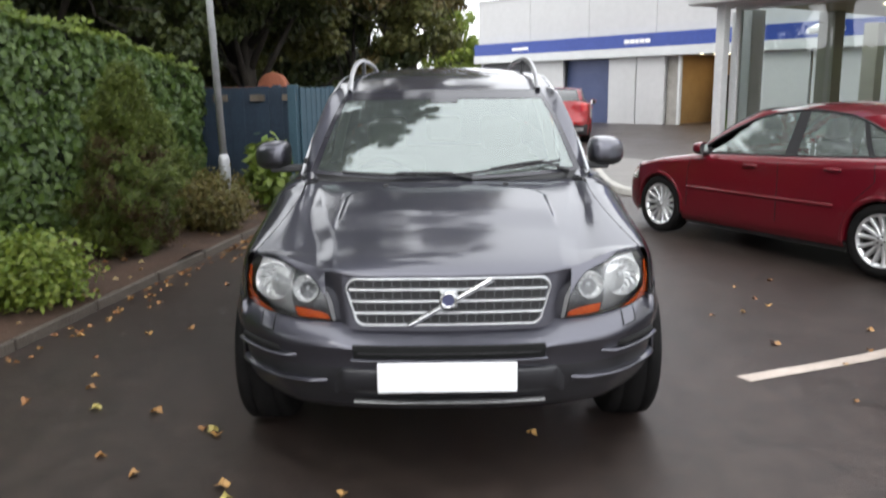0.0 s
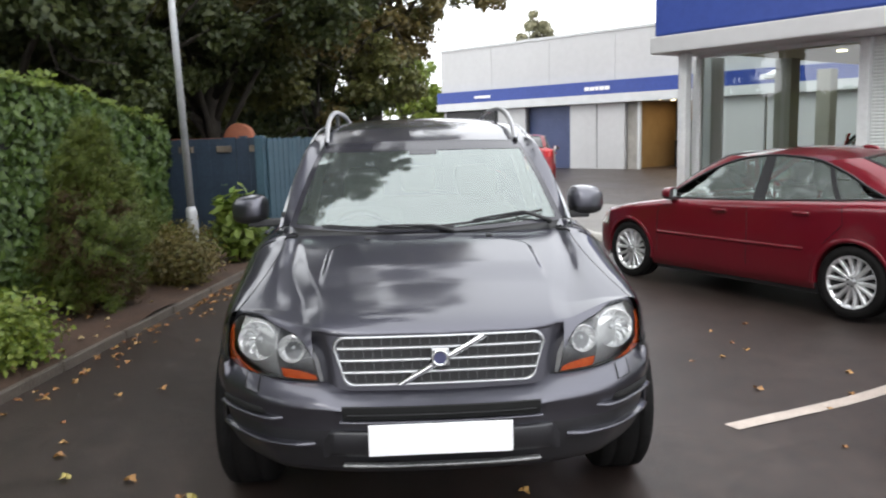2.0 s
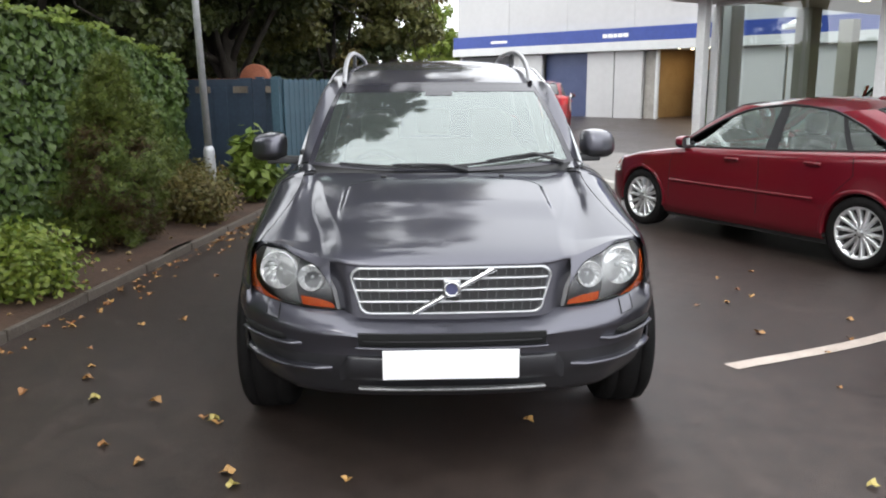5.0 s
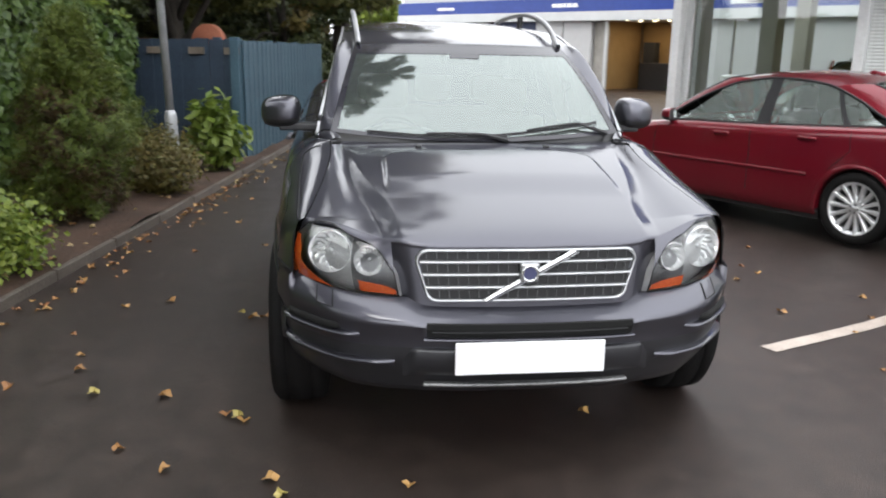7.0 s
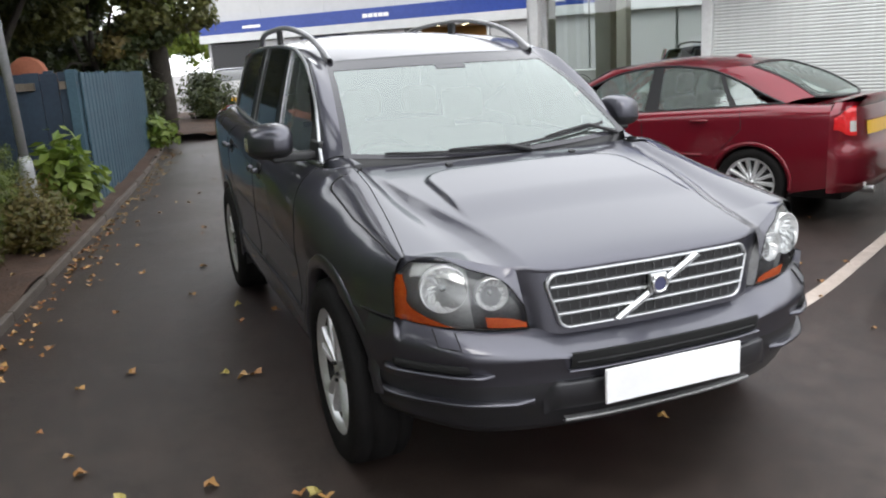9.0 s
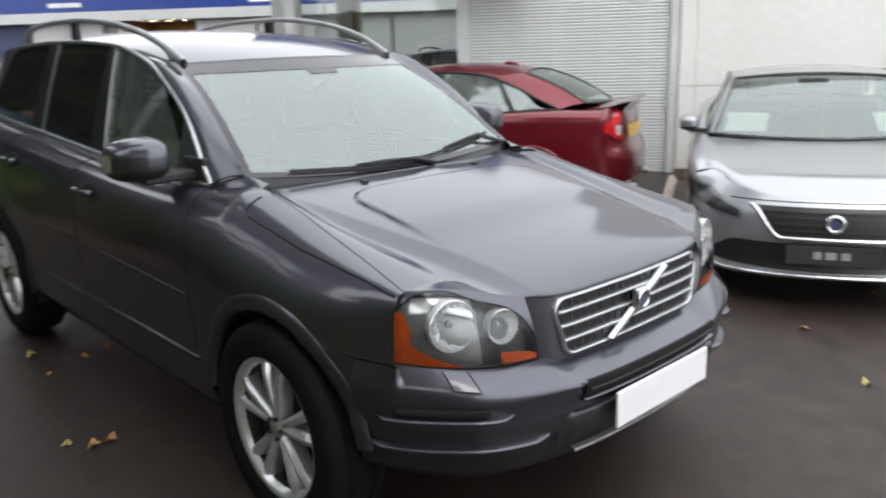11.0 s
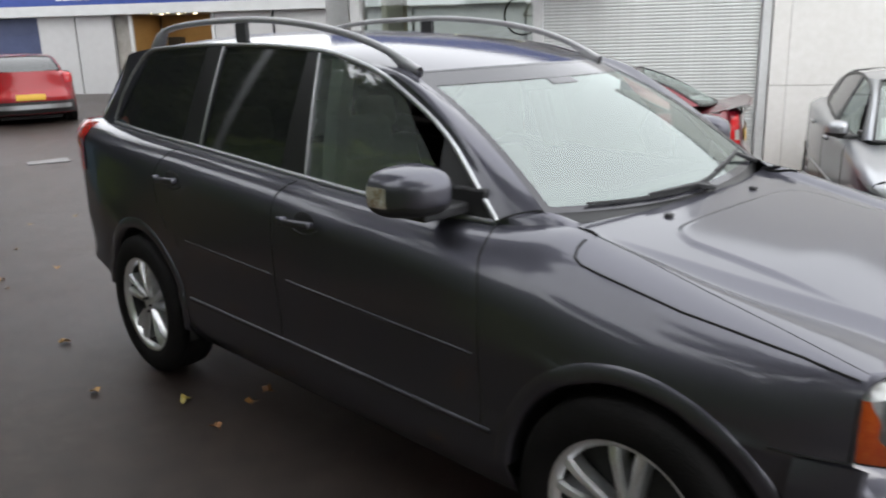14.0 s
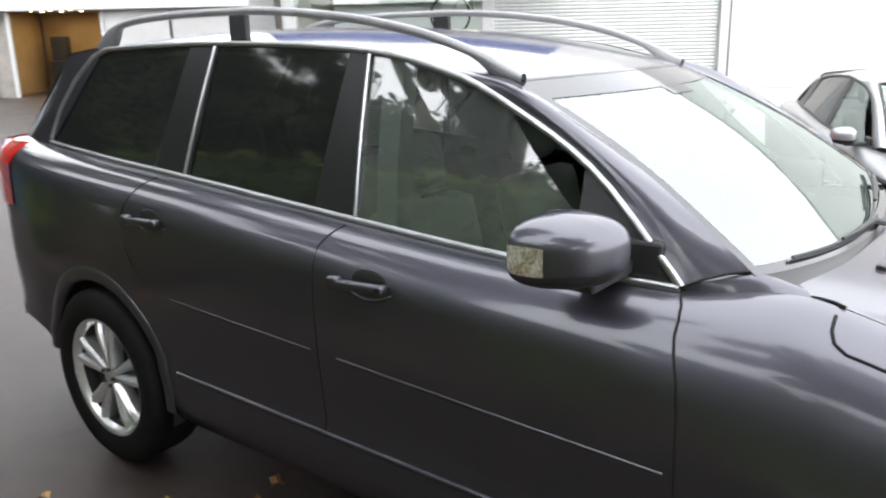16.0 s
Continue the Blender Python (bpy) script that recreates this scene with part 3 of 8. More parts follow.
tree("broadleaf_tree", "unseen tall tree added over the hedge to darken the car's side", -5.2, -5.8, 9.0, 0.20, crown(2.4, 2.6, 2.4, 8.0, 1.2, 18), 34000, 0.11, [TREE_LEAF])
tree("broadleaf_tree", "distant tree above the workshop roof", 7.2, 40.0, 7.0, 0.15, crown(0.9, 0.8, 5.6, 7.0, 0.62, 8), 2200, 0.13, [HAZED_LEAF])
tree("broadleaf_tree", "distant pale green tree beyond the drive", 0.6, 44.0, 7.5, 0.2, crown(2.2, 2.0, 2.0, 6.5, 1.3, 12), 12000, 0.16, [YELLOW_SHRUB])

tree("broadleaf_tree", "very tall tree whose crown spreads over the drive", -6.0, 5.5, 12.5, 0.24, [(dx + 1.1, dy + 1.7, z, r) for dx, dy, z, r in crown(1.6, 2.6, 6.6, 11.0, 1.2, 12) + [(2.2, -1.2, 8.6, 1.1), (2.6, 0.4, 9.4, 1.2), (3.4, -0.4, 9.2, 1.0), (3.3, 1.2, 8.4, 1.0), (1.6, 1.6, 8.0, 1.1), (2.8, 2.2, 9.6, 1.0), (3.9, 0.6, 10.0, 0.8), (1.8, -2.6, 9.4, 1.2), (2.9, -1.8, 10.2, 1.1), (3.6, -1.4, 9.6, 0.9), (2.2, -3.4, 8.4, 1.0), (3.2, -2.8, 9.0, 0.9), (1.2, -1.0, 7.6, 1.1), (4.3, -0.4, 10.6, 0.8), (3.1, 1.0, 6.2, 0.8), (4.0, 1.4, 5.6, 0.7), (4.9, 1.2, 5.9, 0.7), (5.7, 1.6, 6.2, 0.55)]], 84000, 0.085, [TREE_LEAF])

# dense wood behind the hedge, in the shade of the tall trees
wood = thing("woodland", "dense dark woodland edge behind the hedge and fence", "wood")
bm = bmesh.new()
rows = []
line = [(-7.9, 7.4), (-7.7, 8.6), (-7.5, 10.0), (-6.2, 13.5), (-4.4, 16.2), (-2.6, 17.6), (-1.5, 18.4)]
for k in range(65):
    q = k / 64 * (len(line) - 1)
    i = min(int(q), len(line) - 2)
    x, y = lerp(line[i][0], line[i + 1][0], q - i), lerp(line[i][1], line[i + 1][1], q - i)
    h = 4.4 + 0.9 * noise.noise((y * 0.35, 0, 2)) - 2.6 * smooth01((k - 50) / 14)
    rows.append([(x + 0.5 * noise.noise((y * 0.8, z * 0.8, 7)), y + 0.4 * noise.noise((y * 0.8, z * 0.8, 9)), z) for z in [h * j / 12 for j in range(13)]])
# near-black backing sheet: the wood's inner shade put into its colour, hiding sky
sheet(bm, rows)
part("shade_backing", bm, WOOD_DARK, wood, smooth=True)
pts = np.array([v for r in rows for v in r])
pick = RNG.integers(0, len(pts), 80000)
c = pts[pick] + RNG.normal(0, 1, (80000, 3)) * np.array([0.32, 0.32, 0.30])
leaf_mesh("leaves", c, np.tile([0.7, -0.6, 0.4], (80000, 1)), 0.105, TREE_LEAF, wood, long=1.4)

# fallen leaves, single ones lying on the ground
LEAF_SHAPES = []
for k in range(4):
    bm = bmesh.new()
    pts = []
    for i in range(10):
        a = 2 * math.pi * i / 10
        r = (0.032 if i % 2 == 0 else 0.019) * random.uniform(0.8, 1.25)
        pts.append(bm.verts.new((r * math.cos(a), r * 0.8 * math.sin(a), 0.006 + 0.010 * math.sin(a * 2 + k) + random.uniform(0, 0.005))))
    c = bm.verts.new((0, 0, 0.004))
    for i in range(10):
        bm.faces.new((c, pts[i], pts[(i + 1) % 10]))
    me = bpy.data.meshes.new("fallen_leaf")
    bm.to_mesh(me)
    bm.free()
    me.materials.append(None)
    LEAF_SHAPES.append(me)


far_leaves = bmesh.new()


def scatter(count, place, scale=(0.7, 1.3)):
    for _ in range(count):
        x, y, h = place()
        shape = LEAF_SHAPES[random.randrange(4)]
        k = random.uniform(*scale)
        m = pose(x, y, ground_z(x, y) + h, random.uniform(-10, 10), random.uniform(-10, 10), random.uniform(0, 360)) @ Matrix.Diagonal((k, k, k, 1))
        if h > 0.05 or y > 6.5:
            old = len(far_leaves.verts)
            far_leaves.from_mesh(shape)
            far_leaves.verts.ensure_lookup_table()
            for v in far_leaves.verts[old:]:
                v.co = m @ v.co
            continue
        ob = new("fallen_leaf", shape)
        ob.matrix_basis = m
        tagged(ob, "fallen autumn leaf lying on the wet asphalt", "leaf", group="fallen leaves")


FALL = material("dead_leaf", (0.20, 0.070, 0.018), 0.5, second=(0.46, 0.27, 0.09), scale=6, fine=60, obj=0.85)
for me in LEAF_SHAPES:
    me.materials[0] = FALL


def by_kerb():
    y = random.uniform(0.5, 14)
    return kerb_x(y) + 0.05 + abs(random.gauss(0, 0.16)), y, 0.004


def on_drive():
    y = random.uniform(-1.6, 13)
    return random.uniform(kerb_x(y) + 0.1, -0.9 if -0.2 < y < 4.8 else 0.9), y, 0.004


def on_yard():
    while True:
        x, y = random.uniform(0.5, 5.2), random.uniform(-2.2, 4.2)
        if not (x < 1.1 and y > -0.3):
            return x, y, 0.004


def on_bed():
    y = random.uniform(0, 10)
    return kerb_x(y) - 0.08 - abs(random.gauss(0, 0.35)), y, 0.085


scatter(240, by_kerb, (0.6, 1.15))
scatter(34, on_drive, (0.6, 1.1))
scatter(36, on_yard, (0.6, 1.1))
scatter(110, on_bed, (0.7, 1.4))
FAR_FALL = material("dead_leaf_litter", (0.20, 0.080, 0.022), 0.5, second=(0.44, 0.34, 0.16), scale=6, fine=60, island=0.85)
tagged(link("leaf_litter", far_leaves, FAR_FALL), "fallen autumn leaves on the soil and along the kerb", "leaves", kind="stuff")
PALE_FALL = material("pale_leaf", (0.32, 0.25, 0.055), 0.45, second=(0.50, 0.42, 0.15), scale=6, fine=60, obj=0.6)
for me in LEAF_SHAPES[:2]:
    pale = me.copy()
    pale.materials[0] = PALE_FALL
    LEAF_SHAPES.append(pale)
for k, (x, y) in enumerate(((-1.08, 0.54), (-1.13, 0.57), (-1.05, 0.50), (-1.29, 0.12), (-0.90, 0.01), (-0.85, -0.10), (-0.40, -0.07), (0.39, 0.47), (-1.50, 0.29), (-1.43, 0.78), (-1.75, 0.83),
                            (-1.90, 1.12), (-2.15, 0.94), (-1.94, 2.10), (-1.69, 2.20), (-1.24, 1.94), (2.07, 1.85), (2.14, 2.59), (-0.80, 2.91), (-0.68, 2.96), (-1.01, 3.17), (-1.05, 2.81),
                            (-1.27, 3.61), (-1.12, 4.44), (-1.58, 4.51), (1.64, -0.42), (1.05, -0.84), (1.00, -0.80), (1.10, -0.88), (1.69, -0.70), (1.66, -0.18), (-1.16, 1.85), (-1.09, 1.85))):
    ob = new("fallen_leaf", LEAF_SHAPES[(k * 4 + k // 7) % 4 if k % 5 else 4 + k % 2])
    size = random.uniform(0.95, 1.35)
    ob.matrix_basis = pose(x, y, ground_z(x, y) + 0.006, random.uniform(-12, 12), 8, random.uniform(0, 360)) @ Matrix.Diagonal((size, size, size, 1))
    tagged(ob, "fallen leaf lying flat on the wet asphalt", "leaf", group="fallen leaves")

# ---- lamp post ----
post = thing("lamp_post", "slim galvanised steel lamp post standing in the bed", "lamp post", pose(-2.42, 6.05, 0.05, 0, -1.5, 0))
bm = bmesh.new()
tube(bm, [(0, 0, -0.1), (0, 0, 0.76), (0, 0, 0.80), (0, 0, 0.83)], [0.062, 0.062, 0.056, 0.040], 14)
part("base_tube", bm, GALVANISED, post, smooth=True)
bm = bmesh.new()
tube(bm, [(0, 0, 0.80), (0, 0, 3.0), (0, 0, 5.0)], [0.040, 0.036, 0.032], 12)
part("shaft", bm, GALVANISED, post, smooth=True)
bm = boxmesh(-0.09, 0.09, -0.45, 0.05, 4.98, 5.08, bevel=0.03)
part("lantern", bm, GALVANISED, post, smooth=True)


# ---- blue fence ----
def fence_run(name, label, a, b, height, board, depth=0.0, mat=FENCE_BLUE):
    d = Vector((b[0] - a[0], b[1] - a[1], 0))
    long = d.length
    z0 = ground_z(0, a[1])
    f = thing(name, label, "fence", pose(a[0], a[1], z0 + 0.03, 0, 0, math.degrees(math.atan2(d.y, d.x))))
    k = int(long / board)
    shared = [None] * 3
    for i in range(k):
        m = pose((i + 0.5) * board, 0.008 * (i % 2) + depth, random.uniform(-0.012, 0.012), 0, random.uniform(-0.25, 0.25), 0)
        j = i % 3
        if shared[j] is None:
            o = part("board", boxmesh(-board / 2 + 0.001, board / 2 - 0.001, -0.011, 0.011, 0.02, height, bevel=0.003), mat, f, loc=m)
            shared[j] = o.data
        else:
            o = new("board", shared[j])
            o.parent, o.matrix_basis = f, m
    for z in (0.25, height * 0.5, height - 0.2):
        part("rail", boxmesh(0, long, 0.022, 0.075, z, z + 0.09, bevel=0.004), mat, f)
    for i in range(int(long / 1.8) + 1):
        part("fence_post", boxmesh(-0.05, 0.05, 0.024, 0.124, -0.2, height + 0.02, bevel=0.006, m=pose(min(i * 1.8, long), 0, 0)), mat, f)
    return f


fence_run("board_fence", "blue-green painted fence of upright boards along the drive", (-1.97, 8.45), (-1.12, 14.5), 1.58, 0.125)
front_fence = fence_run("board_fence", "dark blue painted board fence, darkened for shade, with worn timber caps", (-4.1, 8.75), (-2.02, 8.43), 1.60, 0.19, mat=FENCE_NAVY_SHADED)
part("corner_post", boxmesh(-0.06, 0.06, -0.06, 0.06, -0.2, 1.62, bevel=0.008, m=pose(2.06, -0.02, 0)), FENCE_BLUE, front_fence)
for x in (0.45, 1.0, 1.55, 2.02):
    part("cap", boxmesh(-0.10, 0.10, -0.045, 0.02, 1.40, 1.49, bevel=0.006, m=pose(x, -0.02, 0.0)), TIMBER, front_fence, "weathered bare timber block")
# brick garden wall behind the fence
wall = thing("brick_wall", "orange brick garden wall behind the fence", "wall", pose(-4.5, 10.2, 0.20, 0, 0, -8), kind="structure")
shared = None
part("core", boxmesh(-0.2, 2.25, 0.02, 0.20, 0, 1.41), CONCRETE, wall)
for r in range(7):
    for c in range(10):
        m = pose(c * 0.225 + (0.11 if r % 2 else 0), 0, 0.92 + r * 0.075)
        if shared is None:
            o = part("brick", boxmesh(0, 0.215, 0, 0.10, 0, 0.065, bevel=0.004), BRICK, wall, loc=m)
            shared = o.data
        else:
            o = new("brick", shared)
            o.parent, o.matrix_basis = wall, m
bm = bmesh.new()
sheet(bm, [[(1.85 + r * 0.24 * math.cos(a), y, 1.40 + r * 0.26 * math.sin(a)) for a in [math.pi * k / 14 for k in range(15)]] for r, y in ((0.02, 0.0), (0.92, 0.0), (1.0, 0.02), (1.0, 0.18), (0.92, 0.20), (0.02, 0.20))])
part("coping", bm, BRICK, wall, "rounded orange brick coping", smooth=True)


# ---- far building of the dealership ----
FAR = pose(1.75, 28.1, 0.0, 0, 0, -48)          # x along its front, -y towards the yard
far = thing("workshop_building", "pale grey clad workshop with a long blue sign band", "building", FAR, kind="structure")
for k in range(9):
    part("cladding_panel", boxmesh(-0.42 + k * 2.6, 2.17 + k * 2.6, 0.0, 0.12, 2.70, 4.72, bevel=0.006), CLADDING, far, "pale grey cladding")
part("parapet", boxmesh(-0.45, 23, -0.03, 0.2, 4.722, 4.80), FRAME_WHITE, far)
part("roof", boxmesh(-0.42, 23, 0.13, 9, 4.55, 4.70), CONCRETE, far)
part("end_wall", boxmesh(-0.42, -0.30, 0.13, 9, 0.2, 4.54), CLADDING, far)
part("back_wall", boxmesh(-0.30, 23, 8.8, 9, 0.2, 4.54), CLADDING, far)
band_ob = part("sign_band", boxmesh(-0.5, 23, -0.16, -0.004, 2.78, 3.20, bevel=0.01), SIGN_BLUE, far, "bright blue sign band")
part("lower_trim", boxmesh(-0.5, 23, -0.20, -0.004, 2.50, 2.775, bevel=0.008), FRAME_WHITE, far)
for x0, x1 in ((2.22, 3.72), (5.62, 6.68), (6.70, 7.74), (10.6, 12.2), (12.25, 13.9), (13.95, 16), (16.05, 19), (19.05, 22.9)):
    part("wall_panel", boxmesh(x0, x1 - 0.02, 0.0, 0.12, 0.30, 2.49, bevel=0.006), CLADDING, far, "pale grey cladding")
part("reveal", boxmesh(3.70, 4.10, 0.25, 0.35, 0.30, 2.49), DOOR_BLUE, far)
door = part("service_door", boxmesh(4.10, 5.62, 0.20, 0.26, 0.30, 2.49), DOOR_BLUE, far, "dark blue service door")
for k in range(5):
    part("door_panel", boxmesh(4.11, 5.61, 0.192, 0.199, 0.32 + k * 0.434, 0.746 + k * 0.434, bevel=0.003), DOOR_BLUE, door)
part("reveal", boxmesh(7.74, 8.20, 0.13, 0.24, 0.30, 2.49), CONCRETE, far)
part("window", boxmesh(-0.28, 2.2, 0.10, 0.12, 0.9, 2.45), GRILLE_BLACK, far)
part("window_wall", boxmesh(-0.28, 2.2, 0.0, 0.12, 0.30, 0.88), CLADDING, far)
part("entrance_frame", boxmesh(8.20, 8.28, -0.02, 0.10, 0.30, 2.49, bevel=0.004), FRAME_WHITE, far)
part("entrance_frame", boxmesh(10.5, 10.58, -0.02, 0.10, 0.30, 2.49, bevel=0.004), FRAME_WHITE, far)
part("inner_wall", boxmesh(7.9, 11.2, 3.0, 3.1, 0.30, 2.8), OCHRE, far, "ochre inner wall")
part("inner_wall", boxmesh(11.1, 11.2, 0.2, 3.0, 0.30, 2.8), OCHRE, far)
part("inner_floor", boxmesh(7.8, 11.2, 0.0, 3.1, 0.30, 0.36), FLOOR_TILE, far)
part("inner_ceiling", boxmesh(7.8, 11.2, 0.15, 3.1, 2.55, 2.60), FRAME_WHITE, far)
part("inner_side", boxmesh(7.76, 7.84, 0.25, 3.0, 0.30, 2.8), OCHRE, far)
for x in (8.5, 9.0, 9.5):
    for y in (0.8, 1.6):
        part("spot_lamp", boxmesh(x - 0.035, x + 0.035, y - 0.035, y + 0.035, 2.525, 2.545), LAMP_GLOW, far, "small warm ceiling lamp")
part("counter", boxmesh(8.4, 10.9, 1.9, 2.5, 0.36, 1.25, bevel=0.02), BLACK_PLASTIC, far)
part("cabinet", boxmesh(8.35, 8.75, 2.2, 2.6, 0.36, 1.9, bevel=0.02), DARK, far)
inner = new("entrance_light", bpy.data.lights.new("entrance_light", "AREA"))
inner.data.energy, inner.data.size, inner.data.color = 20, 1.6, (1.0, 0.78, 0.5)
inner.matrix_world = FAR @ pose(9.3, 1.6, 2.48)
# the maker's sign and the dealer's names become plain white bars
for x0, x1, z0, z1 in ((6.32, 6.49, 2.91, 3.03), (6.52, 6.70, 2.91, 3.03), (6.73, 6.86, 2.91, 3.03), (6.89, 7.06, 2.91, 3.03), (7.09, 7.27, 2.91, 3.03), (1.46, 2.23, 2.91, 3.0), (12.1, 12.98, 2.89, 3.03)):
    part("sign_bar", boxmesh(x0, x1, -0.175, -0.161, z0, z1, bevel=0.003), SIGN_WHITE, band_ob)

# ---- showroom: canopy, columns, glazing, shutter and white wall ----
SHOW = pose(4.98, 5.89, 0.0, 0, 0, -55)     # x along the front from the shutter's left edge, y into the building
show = thing("showroom", "white showroom front with a roller shutter and blue canopy", "building", SHOW, kind="structure")
for x0, x1 in ((2.61, 2.80), (2.80, 8.6), (8.6, 15.2)):
    for z0, z1 in ((0.05, 1.035), (1.035, 2.66), (2.66, 4.295)):
        part("wall_panel", boxmesh(x0 + 0.002, x1 - 0.002, 0.0, 0.15, z0 + 0.0025, z1 - 0.0025, bevel=0.002), WHITE_WALL, show, "smooth white wall panel")
part("wall_backing", boxmesh(2.60, 15.2, 0.152, 0.3, -0.2, 4.3), WHITE_WALL, show)
part("plinth", boxmesh(2.60, 15.2, -0.03, 0.13, -0.2, 0.045), CONCRETE, show)
shut = part("roller_shutter", boxmesh(0.08, 2.50, 0.10, 0.14, -0.15, 2.54), SHUTTER, show, "pale grey slatted roller shutter")
shared = None
for k in range(69):
    m = pose(0, 0, -0.08 + k * 0.0375)
    if shared is None:
        bm = bmesh.new()
        sheet(bm, [[(x, y, z) for x in (0.08, 1.29, 2.50)] for y, z in ((0.097, 0.0), (0.092, 0.006), (0.089, 0.016), (0.090, 0.030), (0.096, 0.037))])
        o = part("slat", bm, SHUTTER, shut, smooth=True, loc=m)
        shared = o.data
    else:
        o = new("slat", shared)
        o.parent, o.matrix_basis = shut, m
for x0, x1 in ((-0.04, 0.078), (2.502, 2.60)):
    part("shutter_guide", boxmesh(x0, x1, 0.02, 0.20, -0.15, 2.54, bevel=0.006), FRAME_WHITE, show)
# covered forecourt to the left of the shutter
part("column", boxmesh(-2.14, -2.02, -0.35, -0.23, -0.1, 2.60, bevel=0.006), FRAME_WHITE, show, "slim white column")
part("column", boxmesh(-0.16, 0.16, -0.16, 0.16, -0.1, 2.60, bevel=0.01, m=SHOW.inverted() @ pose(4.38, 8.80, 0, 0, 0, -55)), FRAME_WHITE, show, "thick pale column")
for x, y in ((5.75, 9.2), (7.6, 11.5)):
    part("column", boxmesh(-0.13, 0.13, -0.13, 0.13, -0.1, 2.60, bevel=0.01, m=SHOW.inverted() @ pose(x, y, 0, 0, 0, -55)), BEIGE, show, "beige column")
part("glazing", sheet_mesh([[(-2.10, 0.10, z), (-0.045, 0.10, z)] for z in (0.05, 2.50)]), PANE, show, "large clear showroom pane")
for x0, x1, z0, z1 in ((-2.16, -0.04, -0.1, 0.05), (-2.16, -0.04, 2.50, 2.60), (-2.16, -2.10, 0.05, 2.50)):
    part("glazing_frame", boxmesh(x0, x1, 0.06, 0.15, z0, z1, bevel=0.004), FRAME_WHITE, show)
part("forecourt_floor", boxmesh(-2.3, 2.6, 0.2, 9.0, -0.02, 0.03), FLOOR_TILE, show)
part("side_wall", boxmesh(2.45, 2.6, 0.21, 9.0, 0.03, 2.60), BEIGE, show)
part("rear_wall", boxmesh(0.2, 2.44, 8.8, 9.0, 0.03, 2.60), OCHRE, show)
part("rear_window", boxmesh(0.6, 2.2, 8.76, 8.79, 0.9, 2.4), GRILLE_BLACK, show)
part("ceiling", boxmesh(-2.35, 2.44, 0.22, 9.0, 2.605, 2.66), SOFFIT, show, "cream canopy soffit")
part("canopy", boxmesh(-2.35, 2.60, 0.31, 9.2, 2.67, 3.40), CLADDING, show)
part("wall_core", boxmesh(2.61, 15.2, 0.31, 9.2, 0.05, 4.28), CLADDING, show)
part("canopy_fascia", boxmesh(-2.36, 0.95, -0.56, 0.30, 2.765, 3.36, bevel=0.03), SIGN_BLUE, show, "blue canopy fascia")
part("canopy_edge", boxmesh(-2.40, 0.96, -0.60, 0.30, 2.545, 2.76, bevel=0.02), CLADDING, show, "pale canopy edge")
part("wall_coping", boxmesh(2.58, 15.2, -0.03, 0.40, 4.305, 4.37, bevel=0.008), FRAME_WHITE, show)
part("upper_wall", boxmesh(0.97, 2.61, 0.0, 0.30, 2.56, 3.36), WHITE_WALL, show)
part("fascia_cap", boxmesh(-2.38, 0.96, -0.58, -0.002, 3.365, 3.42), FRAME_WHITE, show)
# unseen area light added to brighten the covered forecourt
lamp = new("forecourt_fill", bpy.data.lights.new("forecourt_fill", "AREA"))
lamp.data.energy, lamp.data.size, lamp.data.color = 42, 2.0, (1.0, 0.90, 0.72)
lamp.matrix_world = SHOW @ pose(0.5, 5.0, 2.56)
# glowing squares added under the soffit; no such fittings are seen
for x, y in ((-1.2, 2.0), (0.2, 2.0), (-1.2, 4.0), (0.2, 4.0), (0.2, 6.5)):
    part("ceiling_lamp", boxmesh(x - 0.05, x + 0.05, y - 0.05, y + 0.05, 2.585, 2.604), LAMP_GLOW, show, "small warm ceiling lamp")

bm = bmesh.new()
sheet(bm, [[(x, y, 0.03 + 0.03 * noise.noise((x * 3, y * 3, 0)) + (0.0 if y < -0.3 else 0.02) - (0.06 if y < -0.4 else 0)) for y in (-0.46, -0.40, -0.25, -0.10, -0.031)] for x in [2.6 + 0.2 * k for k in range(63)]])
part("wall_bed", bm, SOIL, show, "strip of leaf-strewn soil at the wall's foot", smooth=True)

# paved apron with a rounded kerb before the canopy
apron = thing("apron", "grey paved apron with a rounded concrete kerb", "pavement", kind="structure")
edge = [Vector((2.62 + 0.55 * (1 - math.cos(a)) , 9.2 - 0.75 * math.sin(a), 0)) for a in [math.pi / 2 * k / 8 for k in range(9)]]
outer = [Vector((2.95, 13.5, 0)), Vector((2.70, 11.0, 0)), Vector((2.60, 9.8, 0))] + edge + [Vector((3.6, 8.1, 0))]
bm = bmesh.new()
rows = []
for p in outer:
    g = ground_z(p.x, p.y)
    rows.append([(p.x, p.y, g - 0.05), (p.x + 0.005, p.y, g + 0.085), (p.x + 0.02, p.y + 0.01, g + 0.095), (p.x + 0.12, p.y + 0.08, g + 0.095)])
sheet(bm, rows)
part("kerb_edge", bm, KERB_PALE, apron, smooth=True)
bm = bmesh.new()
sheet(bm, [[(p.x + 0.12, p.y + 0.08, ground_z(p.x, p.y) + 0.090), (lerp(p.x, 6.0, 0.5), lerp(p.y, 9.4, 0.35) + 0.1, 0.085 + ground_z(0, p.y) * 0.6)] for p in outer])
part("paving", bm, PAVING, apron)

# planted island on the other side of the drive
island = thing("planted_island", "low planted island with a curved kerb beside the drive", "flower bed", kind="structure")
bm, top_bm = bmesh.new(), bmesh.new()
rows, tops = [], []
